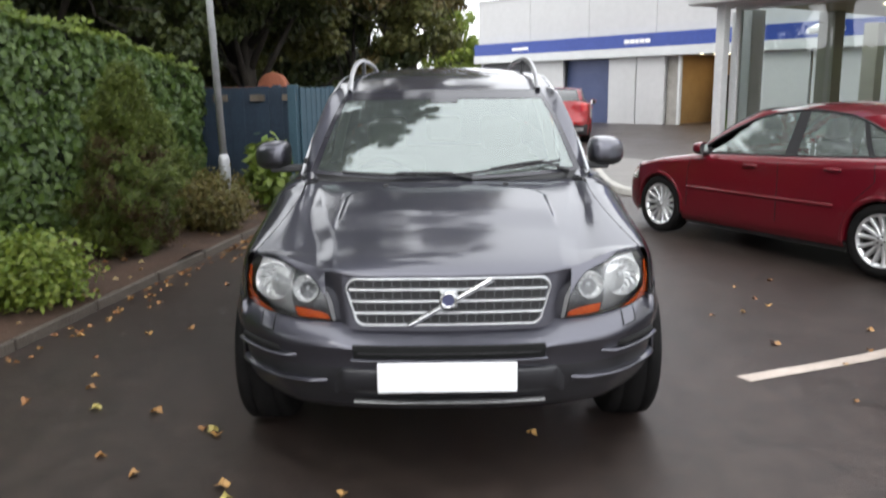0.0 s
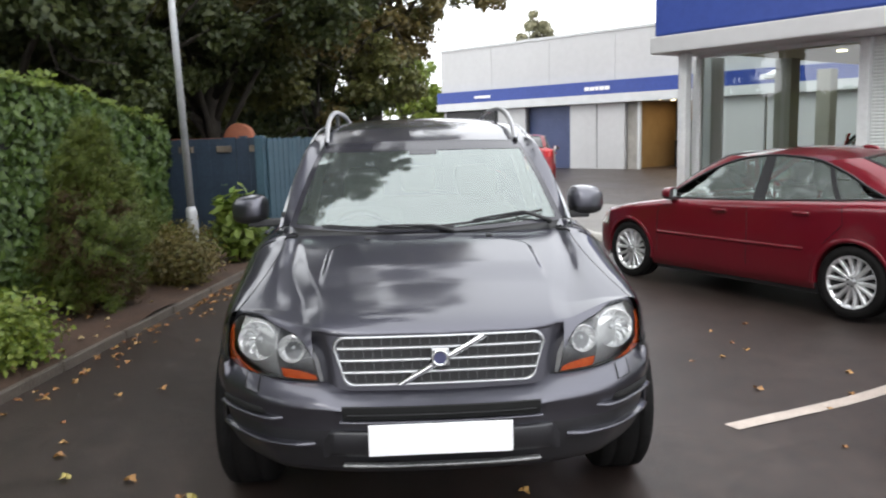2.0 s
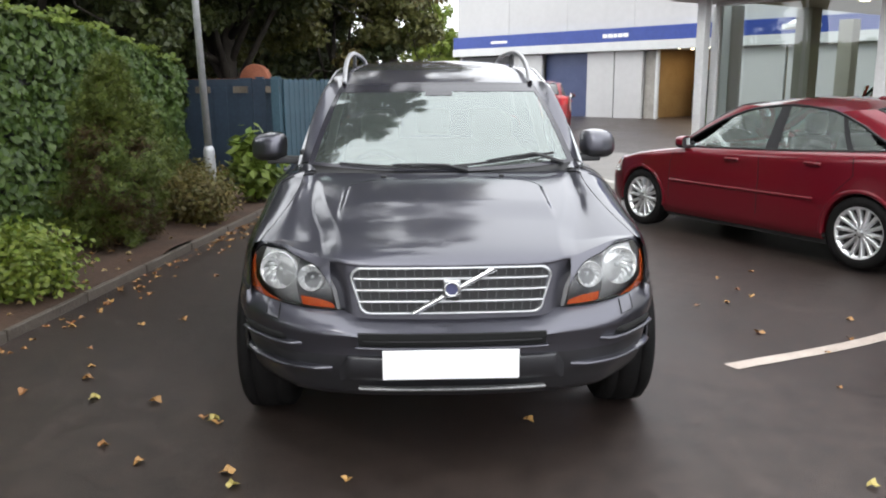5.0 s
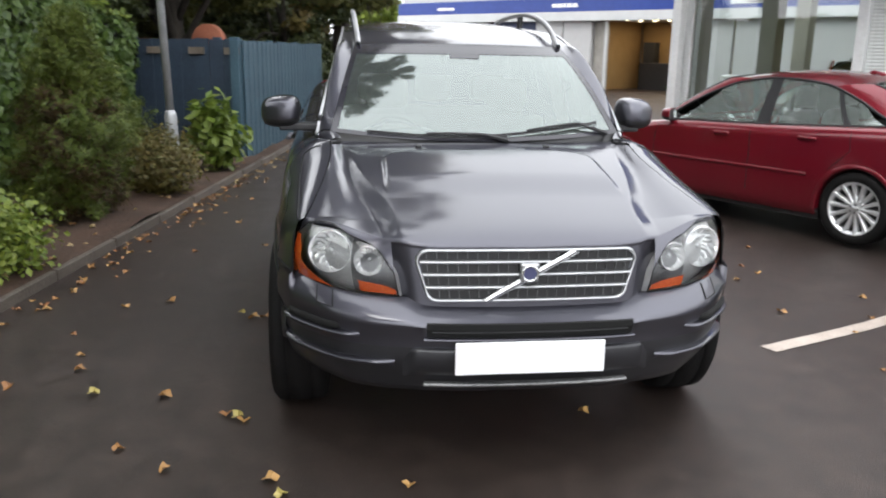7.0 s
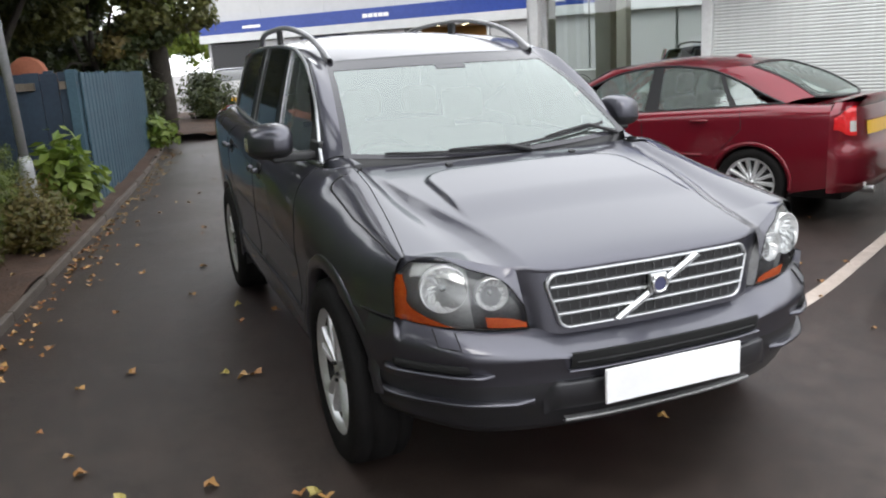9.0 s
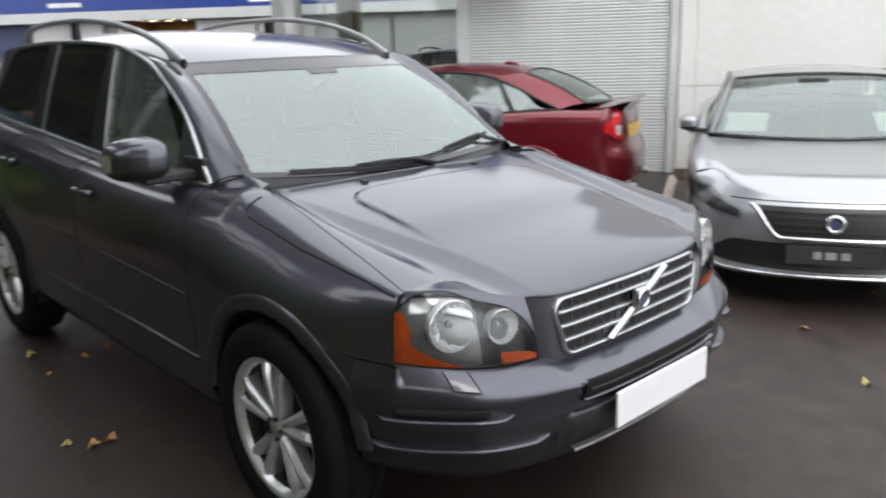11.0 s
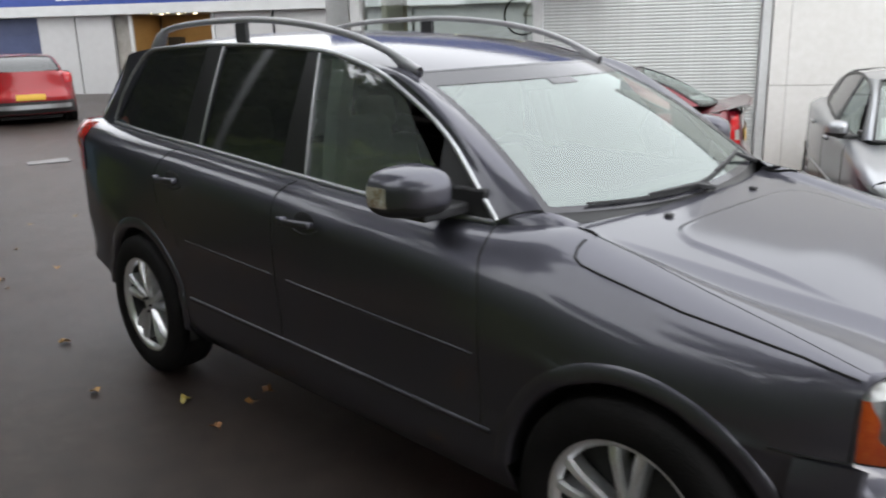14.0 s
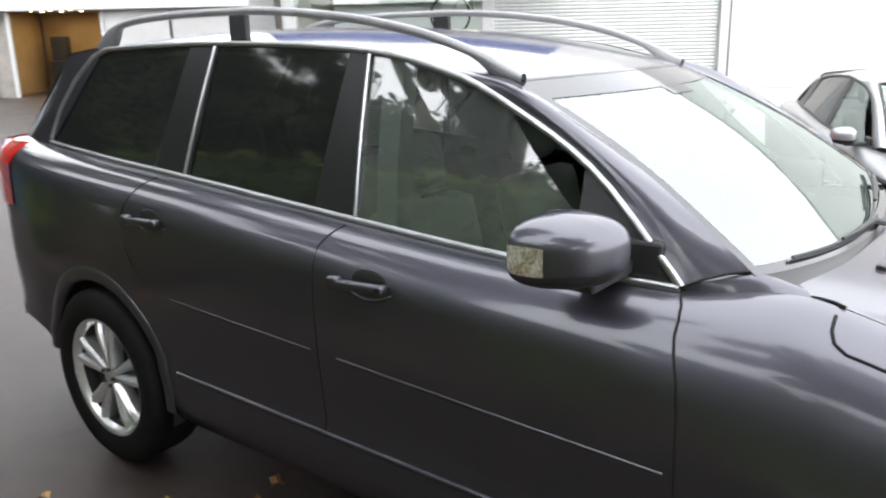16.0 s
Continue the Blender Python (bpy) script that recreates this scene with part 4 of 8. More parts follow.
for k in range(17):
    a = math.pi * k / 16
    p = Vector((0.15 + 1.75 * math.sin(a) ** 0.8, 17.6 - 2.6 * math.cos(a), 0))
    g = ground_z(p.x, p.y)
    rows.append([(p.x, p.y, g - 0.05), (p.x - 0.005, p.y, g + 0.09), (p.x - 0.03, p.y, g + 0.10), (p.x - 0.12, p.y, g + 0.10)])
    tops.append([(p.x - 0.12, p.y, g + 0.092), (p.x * 0.4 - 0.2, p.y, g + 0.16), (-0.6, p.y, g + 0.16)])
sheet(bm, rows), sheet(top_bm, tops)
part("kerb_edge", bm, CONCRETE, island, smooth=True)
part("soil", top_bm, SOIL, island, smooth=True)
shrub("low_shrub", "dark evergreen shrub on the planted island", 0.35, 18.0, 0.65, 1.25, 6000, 0.06, TREE_LEAF, long=1.6)


# ---- small things under the canopy ----
par = thing("parasol", "closed-in white parasol on a slim pole", "parasol", pose(6.42, 10.78, 0.05))
part("pole", tube(bmesh.new(), [(0, 0, 0), (0, 0, 2.55)], 0.018, 8), SATIN, par)
bm = bmesh.new()
sheet(bm, [[(r * math.cos(a), r * math.sin(a), z) for a in [2 * math.pi * k / 8 for k in range(9)]] for r, z in ((0.02, 2.56), (0.17, 2.50), (0.30, 2.43), (0.30, 2.37))])
part("canopy", bm, SIGN_WHITE, par)
part("foot", boxmesh(-0.22, 0.22, -0.22, 0.22, -0.02, 0.06, bevel=0.01), CONCRETE, par)
unit = thing("cooling_unit", "white box-shaped cooling unit with a round fan", "air conditioner", pose(6.02, 10.3, 0.05, 0, 0, -20))
part("casing", boxmesh(-0.42, 0.42, -0.16, 0.16, 0.55, 1.15, bevel=0.02), SIGN_WHITE, unit)
part("stand", boxmesh(-0.36, 0.36, -0.12, 0.12, 0.0, 0.548), CONCRETE, unit)
bm = bmesh.new()
for r in (0.05, 0.11, 0.17, 0.22):
    tube(bm, [(-0.12 + r * math.cos(a), -0.165, 0.85 + r * math.sin(a)) for a in [2 * math.pi * k / 20 for k in range(21)]], 0.006, 5, cap=False)
part("fan_guard", bm, BLACK_PLASTIC, unit)
pot = thing("potted_topiary", "clipped dark green topiary in a dark pot", "potted plant", pose(4.62, 9.95, 0.07))
bm = bmesh.new()
tube(bm, [(0, 0, 0), (0, 0, 0.35)], [0.14, 0.19], 14)
part("pot", bm, DARK, pot, smooth=True)
c, d = blob_leaves(1200, (0, 0, 0.78), (0.14, 0.14, 0.46), 0.4)
leaf_mesh("leaves", c, d, 0.05, IVY, pot)
bike = thing("bicycle", "bicycle hung up inside the showroom", "bicycle", pose(8.75, 9.25, 2.0, 0, 0, -46))
for dx in (0, 1.02):
    w = part("wheel", tube(bmesh.new(), [(dx + 0.33 * math.cos(a), 0, 0.33 * math.sin(a)) for a in [2 * math.pi * k / 28 for k in range(29)]], 0.018, 6, cap=False), RUBBER, bike)
    bm = bmesh.new()
    for k in range(12):
        a = 2 * math.pi * k / 12
        tube(bm, [(dx, 0, 0), (dx + 0.32 * math.cos(a), 0, 0.32 * math.sin(a))], 0.002, 4)
    part("spokes", bm, SATIN, w)
bm = bmesh.new()
for a, b in (((0, 0, 0), (0.42, 0, -0.02)), ((0, 0, 0), (0.30, 0, 0.46)), ((0.42, 0, -0.02), (0.30, 0, 0.50)), ((0.42, 0, -0.02), (0.86, 0, 0.42)), ((0.30, 0, 0.44), (0.86, 0, 0.46)), ((1.02, 0, 0), (0.84, 0, 0.56))):
    tube(bm, [a, b], 0.016, 6)
part("frame", bm, SATIN_DARK, bike)
part("saddle", boxmesh(0.18, 0.42, -0.06, 0.06, 0.50, 0.55, bevel=0.02), BLACK_PLASTIC, bike)
part("handlebar", tube(bmesh.new(), [(0.80, -0.25, 0.60), (0.84, 0, 0.57), (0.80, 0.25, 0.60)], 0.012, 6), SATIN, bike)
part("wall_hook", boxmesh(-0.1, 1.1, 0.06, 0.10, 0.30, 0.36), SATIN, bike)


# ---- cars ----
# Local frame: the nose at y = 0 points to -y, x across, z up. A car is given by a few curves along its length.


class Shape:
    """The curves of one car."""

    def __init__(self, length, full, belly, lean, arch, hub_z, hubs, pan, nose_z, wide, tuck, sill, shoulder, top_z, top_x, cant):
        self.length, self.full, self.belly, self.lean, self.arch, self.hub_z, self.hubs = length, full, belly, lean, arch, hub_z, hubs
        self.pan, self.nose_z, self.wide, self.tuck, self.sill = pan, nose_z, wide, tuck, sill
        self.shoulder, self.top_z, self.top_x, self.cant = shoulder, top_z, top_x, cant

    def roundness(self, y):
        """How round the shoulder is: below 1 boxy, above 1 sloping."""
        return spline(self.full, y) if isinstance(self.full, list) else self.full

    def width(self, y):
        return spline(self.wide, y)

    def side(self, y, th):
        """Point of the body's side at y: th 0 at the shoulder's start, 1 at its top edge."""
        zs, zt, xt = spline(self.shoulder, y), spline(self.top_z, y), spline(self.top_x, y)
        a = th * math.pi / 2
        w = self.width(y) - 0.006
        full = self.roundness(y)
        return Vector((xt + (w - xt) * max(math.cos(a), 0) ** full, y, zs + (zt - zs) * math.sin(a) ** full))

    def side_x(self, y, z):
        """Half width of the body's side at the height z, up to the top edge."""
        zs, zt, xt = spline(self.shoulder, y), spline(self.top_z, y), spline(self.top_x, y)
        w = self.width(y)
        if z <= zs:
            mid = self.belly
            if z > mid:
                return w - 0.006 * ((z - mid) / max(zs - mid, 1e-6)) ** 2
            return w - spline(self.tuck, mid - z)
        s = min(max((z - zs) / max(zt - zs, 1e-6), 0), 1) ** (1 / self.roundness(y))
        return xt + (w - 0.006 - xt) * math.cos(math.asin(s)) ** self.roundness(y)

    def glass_x(self, y, z):
        """Half width of the side windows."""
        zt, xt = spline(self.top_z, y), spline(self.top_x, y)
        h = z - zt
        return xt - self.lean * h - 0.10 * h * h

    def bottom(self, y):
        z = spline(self.sill, y)
        for h in self.hubs:
            d = abs(y - h)
            if d < self.arch:
                z = max(z, self.hub_z + math.sqrt(self.arch ** 2 - d * d))
        return z


def mirrored(bm):
    """Adds the mirror image across x = 0, welded on the middle."""
    geom = bm.verts[:] + bm.edges[:] + bm.faces[:]
    bmesh.ops.mirror(bm, geom=geom, axis="X", merge_dist=0.0005)
    bmesh.ops.recalc_face_normals(bm, faces=bm.faces)
    return bm


def strip(bm, pts, wide, thick, normals=None):
    """A flat bar laid along points, wide across, proud by thick along x."""
    rows = []
    for i, p in enumerate(pts):
        p = Vector(p)
        d = (Vector(pts[min(i + 1, len(pts) - 1)]) - Vector(pts[max(i - 1, 0)])).normalized()
        n = Vector(normals[i]) if normals else Vector((1 if p.x >= 0 else -1, 0, 0))
        n = (n - d * n.dot(d)).normalized()
        s = d.cross(n)
        rows.append([p - s * wide / 2 - n * thick, p - s * wide / 2 + n * thick * 0.6, p + n * thick, p + s * wide / 2 + n * thick * 0.6, p + s * wide / 2 - n * thick])
    sheet(bm, rows)
    return bm


def wheel(parent, x, y, z, radius, rim, width, spokes, side, twin=False):
    """One road wheel: tyre, rim and spokes; side is the way it faces along x."""
    hub = part("wheel", wheel_tyre(radius, rim, width), RUBBER, parent, smooth=True, loc=pose(x, y, z, 0, 0, 0 if side > 0 else 180))
    bm = bmesh.new()
    prof = [(width * 0.33, rim * 0.905), (width * 0.40, rim * 0.95), (width * 0.45, rim * 1.0), (width * 0.43, rim * 1.04)]
    n = 40
    sheet(bm, [[(px, r * math.cos(2 * math.pi * i / n), r * math.sin(2 * math.pi * i / n)) for i in range(n + 1)] for px, r in prof])
    bmesh.ops.remove_doubles(bm, verts=bm.verts, dist=0.0005)
    part("rim", bm, ALLOY, hub, smooth=True)
    bm = bmesh.new()
    sheet(bm, [[(px, r * math.cos(2 * math.pi * i / n), r * math.sin(2 * math.pi * i / n)) for i in range(n + 1)] for px, r in ((-width * 0.42, rim * 0.93), (width * 0.33, rim * 0.905))])
    # barrel coloured dark for the shade behind the spokes; the lip stays alloy
    part("rim_barrel", bm, DARK if spokes == 5 else SATIN_DARK, hub, smooth=True)
    for k in range(5):
        bm = bmesh.new()
        bmesh.ops.create_cone(bm, cap_ends=True, segments=6, radius1=rim * 0.035, radius2=rim * 0.03, depth=0.012, matrix=pose(width * 0.33 + 0.016, 0.15 * rim * math.cos(1.257 * k), 0.15 * rim * math.sin(1.257 * k), 0, 90, 0))
        part("wheel_bolt", bm, DARK, hub)
    bm = bmesh.new()
    n = 28
    sheet(bm, [[(px, r * math.cos(2 * math.pi * i / n), r * math.sin(2 * math.pi * i / n)) for i in range(n + 1)] for px, r in ((width * 0.10, rim * 0.92), (width * 0.12, 0.02))])
    part("brake_disc", bm, DARK, hub)
    bm = bmesh.new()
    for px, r0, r1 in ((width * 0.33, 0.0, rim * 0.20),):
        sheet(bm, [[(px + 0.012 * (k < 2), r * math.cos(2 * math.pi * i / 24), r * math.sin(2 * math.pi * i / 24)) for i in range(25)] for k, r in enumerate((0.001, rim * 0.13, rim * 0.17, rim * 0.22))])
    part("hub_cap", bm, ALLOY, hub, smooth=True)
    shared = None
    angles = [360 * k / 5 + a for k in range(5) for a in (-11.5, 11.5)] if spokes == 5 else [360 * k / spokes + 9 for k in range(spokes)]
    for a in angles:
        m = pose(0, 0, 0, a, 0, 0)
        if shared is None:
            bm = bmesh.new()
            w0, w1 = (rim * 0.062, rim * 0.090) if spokes == 5 else (rim * 0.080, rim * 0.110) if not twin else (rim * 0.055, rim * 0.075)
            rows = []
            for t in (0.0, 0.25, 0.5, 0.75, 1.0):
                r = lerp(rim * 0.16, rim * 0.955, t)
                w = lerp(w0, w1, t)
                face = width * lerp(0.36, 0.42, t) - 0.012 * math.sin(t * math.pi)
                if spokes == 5:      # broad flat-faced spokes with crisp bevelled edges
                    face += 0.012 * math.sin(t * math.pi) - 0.010 * (t > 0.9)
                    rows.append([(face - 0.055, -w * 1.02, r), (face - 0.016, -w, r), (face - 0.008, -w * 0.72, r), (face + 0.003, -w * 0.10, r), (face, w * 0.72, r), (face - 0.014, w, r), (face - 0.055, w * 1.02, r)])
                else:
                    rows.append([(face - 0.045, -w * 1.1, r), (face - 0.006, -w, r), (face, -w * 0.6, r), (face - 0.004, 0, r), (face, w * 0.6, r), (face - 0.006, w, r), (face - 0.045, w * 1.1, r)])
            sheet(bm, rows)
            o = part("spoke", bm, ALLOY, hub, smooth=spokes != 5, loc=m)
            shared = o.data
        else:
            o = new("spoke", shared)
            o.parent, o.matrix_basis = hub, m
    return hub


def wheel_tyre(radius, rim, width):
    bm = bmesh.new()
    h = width / 2
    prof = [(-h * 0.86, rim * 0.98), (-h, lerp(rim, radius, 0.4)), (-h * 0.97, lerp(rim, radius, 0.75)), (-h * 0.80, radius * 0.985), (-h * 0.45, radius), (-h * 0.43, radius - 0.008), (-h * 0.38, radius - 0.008), (-h * 0.36, radius),
            (h * 0.36, radius), (h * 0.38, radius - 0.008), (h * 0.43, radius - 0.008), (h * 0.45, radius), (h * 0.80, radius * 0.985), (h * 0.97, lerp(rim, radius, 0.75)), (h, lerp(rim, radius, 0.4)), (h * 0.95, lerp(rim, radius, 0.12)), (h * 0.86, rim * 1.0)]
    n = 56
    sheet(bm, [[(x, r * math.cos(2 * math.pi * i / n), r * math.sin(2 * math.pi * i / n)) for i in range(n + 1)] for x, r in prof])
    bmesh.ops.remove_doubles(bm, verts=bm.verts, dist=0.0005)
    bmesh.ops.recalc_face_normals(bm, faces=bm.faces)
    return bm


def columns(s, y0, y1, step=0.05):
    """Stations along the side: even ones, and close ones round the wheel arches."""
    ys = set()
    k = int((y1 - y0) / step)
    for i in range(k + 1):
        ys.add(round(lerp(y0, y1, i / k), 4))
    for h in s.hubs:
        ys = {y for y in ys if not h - s.arch - 0.02 < y < h + s.arch + 0.02}
        for i in range(37):
            y = h - s.arch * math.cos(math.pi * i / 36)
            if y0 <= y <= y1:
                ys.add(round(y, 4))
        for e in (h - s.arch - 0.0005, h + s.arch + 0.0005):
            if y0 < e < y1:
                ys.add(e)
    ys |= {y0, y1}
    return sorted(ys)


def flank(s, y0, y1):
    """One side of the body, from the sill or arch up to the top edge."""
    bm = bmesh.new()
    rows = []
    for y in columns(s, y0, y1):
        zb, zs = s.bottom(y), spline(s.shoulder, y)
        row = []
        if zb < zs - 0.01:
            for i in range(15):
                z = lerp(zb, zs, i / 15)
                row.append((s.side_x(y, z), y, z))
            lo = 0.0
        else:
            row = [(s.side_x(y, zb), y, zb)] * 15
            lo = math.asin(min(1, max(0, (zb - zs) / (spline(s.top_z, y) - zs))) ** (1 / s.roundness(y))) / (math.pi / 2)
        for i in range(13):
            row.append(s.side(y, lerp(lo, 1, i / 12)))
        rows.append(row)
    sheet(bm, rows)
    bmesh.ops.remove_doubles(bm, verts=bm.verts, dist=0.0003)
    return mirrored(bm)


def arch_lip(s, hub, side, wide=0.06, proud=0.018, a0=-8, a1=188, flare=0.0):
    """The flared lip round a wheel opening, with its return into the wheel house."""
    bm = bmesh.new()
    rows = []
    n = 40
    for i in range(n + 1):
        a = radians(lerp(a0, a1, i / n))
        row = []
        for r, out in ((s.arch + wide, 0.000), (s.arch + wide - 0.006, proud * 0.7), (s.arch + wide * 0.5, proud), (s.arch + 0.006, proud * 1.1), (s.arch - 0.006, proud * 0.5), (s.arch - 0.010, -0.05), (s.arch - 0.012, -0.25)):
            y, z = hub + r * math.cos(a), s.hub_z + r * math.sin(a)
            more = flare * smooth01((hub - y) / s.arch) * (1 if r < s.arch + wide - 0.001 else 0.3)
            row.append((side * (s.side_x(y, max(z, s.hub_z + 0.05)) + out + more), y, z))
        rows.append(row)
    sheet(bm, rows)
    return bm


def on_side(s, pts, side, out=0.0, glass=False):
    """Points (y, z) laid on the car's flank or on its side windows."""
    return [(side * ((s.glass_x if glass else s.side_x)(y, z) + out), y, z) for y, z in pts]


def pane(s, rear, front, side, out=0.0, n=10, foot=0.0, head=0.0):
    """A side window between two slanted edges ((y at belt), (y at head)), from the belt to the cant rail."""
    bm = bmesh.new()
    rows = []
    for i in range(n * 2 + 1):
        t = i / (n * 2)
        row = []
        for j in range(n + 1):
            b = j / n
            y = lerp(lerp(front[0], front[1], b), lerp(rear[0], rear[1], b), t)
            for _ in range(4):
                zb, zh = spline(s.top_z, y) + foot, spline(s.cant, y) - head
                z = lerp(zb, max(zh, zb + 0.004), b)
            row.append((side * (s.glass_x(y, z) + out), y, z))
        rows.append(row)
    sheet(bm, rows)
    return bm


def seat(parent, x, y, mat, tall=1.0):
    bm = boxmesh(-0.25, 0.25, -0.28, 0.24, 0.36, 0.54, bevel=0.05, m=pose(x, y, 0))
    part("seat_base", bm, mat, parent, "grey-green leather seat", smooth=True)
    bm = boxmesh(-0.25, 0.25, -0.07, 0.07, 0.0, 0.62 * tall, bevel=0.055, m=pose(x, y + 0.22, 0.52, -14, 0, 0))
    part("seat_back", bm, mat, parent, "grey-green leather seat", smooth=True)
    bm = boxmesh(-0.13, 0.13, -0.05, 0.05, 0.0, 0.19, bevel=0.045, m=pose(x, y + 0.375, 0.52 + 0.64 * tall, -8, 0, 0))
    part("headrest", bm, mat, parent, smooth=True)


def shell_floor(s, parent, mat):
    """Dark floor pan, wheel houses and bulkheads, so that one cannot look through the car."""
    w = s.width(2.0) - 0.10

    def block(*q):
        part("underbody_panel", boxmesh(*q), mat, parent)

    block(-0.54, 0.54, 0.46, s.hubs[0] + s.arch - 0.001, s.pan + 0.03, s.pan + 0.06)
    block(-w, w, s.hubs[0] + s.arch, s.hubs[1] - s.arch, s.pan, s.pan + 0.06)
    block(-0.54, 0.54, s.hubs[1] - s.arch + 0.001, s.length - 0.25, s.pan, s.pan + 0.06)
    block(-0.50, 0.50, 0.3, 0.45, s.pan + 0.04, s.nose_z - 0.2)
    block(-w + 0.25, w - 0.25, s.hubs[0] + 0.45, s.hubs[0] + 0.5, s.pan + 0.061, spline(s.top_z, s.hubs[0] + 0.5) - 0.08)
    for sx in (-1, 1):
        block(min(sx * 0.56, sx * (w - 0.02)), max(sx * 0.56, sx * (w - 0.02)), s.hubs[0] + s.arch, s.hubs[0] + s.arch + 0.02, s.pan + 0.061, 0.8)
        block(sx * 0.55 - 0.01, sx * 0.55 + 0.01, 0.46, s.hubs[0] + s.arch, s.pan + 0.061, s.nose_z - 0.22)
        block(sx * 0.55 - 0.01, sx * 0.55 + 0.01, s.hubs[1] - s.arch, s.length - 0.3, s.pan + 0.061, 0.9)
        block(min(sx * 0.56, sx * (w - 0.02)), max(sx * 0.56, sx * (w - 0.02)), s.hubs[1] - s.arch - 0.02, s.hubs[1] - s.arch, s.pan + 0.061, 0.9)


def door_mirror(parent, s, side, y, z, mat, lamp=True, size=1.0, inset=0.0):
    """A door mirror on its foot, with the turn lamp in the cap and the glass behind."""
    x0 = s.glass_x(y, z) if z > spline(s.top_z, y) else s.side_x(y, z)
    m = Matrix.Translation((side * (x0 - inset), y, z)) @ Matrix.Diagonal((side * size, size, size, 1))
    # a rounded block, painted above and in front, black below and round the glass
    def shell(keep, grow=1.0):
        bm = bmesh.new()
        bmesh.ops.create_cube(bm, size=2.0)
        bmesh.ops.subdivide_edges(bm, edges=bm.edges[:], cuts=19, use_grid_fill=True)
        bmesh.ops.delete(bm, geom=[f for f in bm.faces if not keep(f.calc_center_median())], context="FACES")
        for v in bm.verts:
            q = v.co / (abs(v.co.x) ** 3.2 + abs(v.co.y) ** 3.2 + abs(v.co.z) ** 3.2) ** (1 / 3.2)
            taper = 1 - 0.14 * max(0, -q.y) - 0.10 * max(0, q.x)
            dy = 0.128 * q.y * (1 - 0.18 * max(0, q.x)) if q.y < 0 else 0.062 * min(1, q.y * 1.5)
            v.co = Vector((0.195 + 0.100 * q.x * (1 + 0.10 * q.y) * grow, 0.042 + dy * grow + 0.025 * (q.x + 0.3), 0.082 + 0.082 * q.z * taper * grow - 0.006 * q.x))
        bmesh.ops.transform(bm, verts=bm.verts, matrix=m)
        bmesh.ops.recalc_face_normals(bm, faces=bm.faces)
        return bm

    low = lambda c: c.z < -0.50 or c.y > 0.90
    cap = part("door_mirror", shell(lambda c: not low(c)), mat, parent, smooth=True)
    part("mirror_shell", shell(low, 1.004), BLACK_PLASTIC, cap, smooth=True)
    bm = boxmesh(-0.030, 0.200, -0.030, 0.080, -0.010, 0.028, bevel=0.010, m=m)
    box(bm, -0.035, 0.004, -0.10, 0.07, -0.030, 0.075, bevel=0.010, m=m)
    bmesh.ops.recalc_face_normals(bm, faces=bm.faces)
    part("mirror_foot", bm, BLACK_PLASTIC, cap)
    bm = boxmesh(0.112, 0.278, 0.098, 0.108, 0.026, 0.136, bevel=0.003, m=m)
    bmesh.ops.recalc_face_normals(bm, faces=bm.faces)
    part("mirror_glass", bm, CHROME, cap)
    if lamp:
        outer = lambda c: c.x > 0.55 and -0.50 < c.z < 0.35 and -0.35 < c.y < 0.90
        part("turn_lamp", shell(outer, 1.012), TURN_LENS, cap, "clear turn lamp with an amber bulb", smooth=True)
    return cap


def plan(keys, u):
    """Point and outward normal on a half plan, u from 0 to 1 along it."""
    sgn = 1
    if u < 0:
        u, sgn = -u, -1
    n = len(keys) - 1
    i = min(int(u * n), n - 1)
    t = u * n - i
    p = [Vector(keys[min(max(k, 0), n)]) if k >= 0 else Vector((-keys[1][0], keys[1][1])) for k in (i - 1, i, i + 1, i + 2)]
    q = 0.5 * (2 * p[1] + (p[2] - p[0]) * t + (2 * p[0] - 5 * p[1] + 4 * p[2] - p[3]) * t * t + (3 * p[1] - p[0] - 3 * p[2] + p[3]) * t ** 3)
    d = 0.5 * ((p[2] - p[0]) + 2 * (2 * p[0] - 5 * p[1] + 4 * p[2] - p[3]) * t + 3 * (3 * p[1] - p[0] - 3 * p[2] + p[3]) * t * t)
    nn = Vector((d.y, -d.x)).normalized()
    return Vector((q.x * sgn, q.y)), Vector((nn.x * sgn, nn.y))


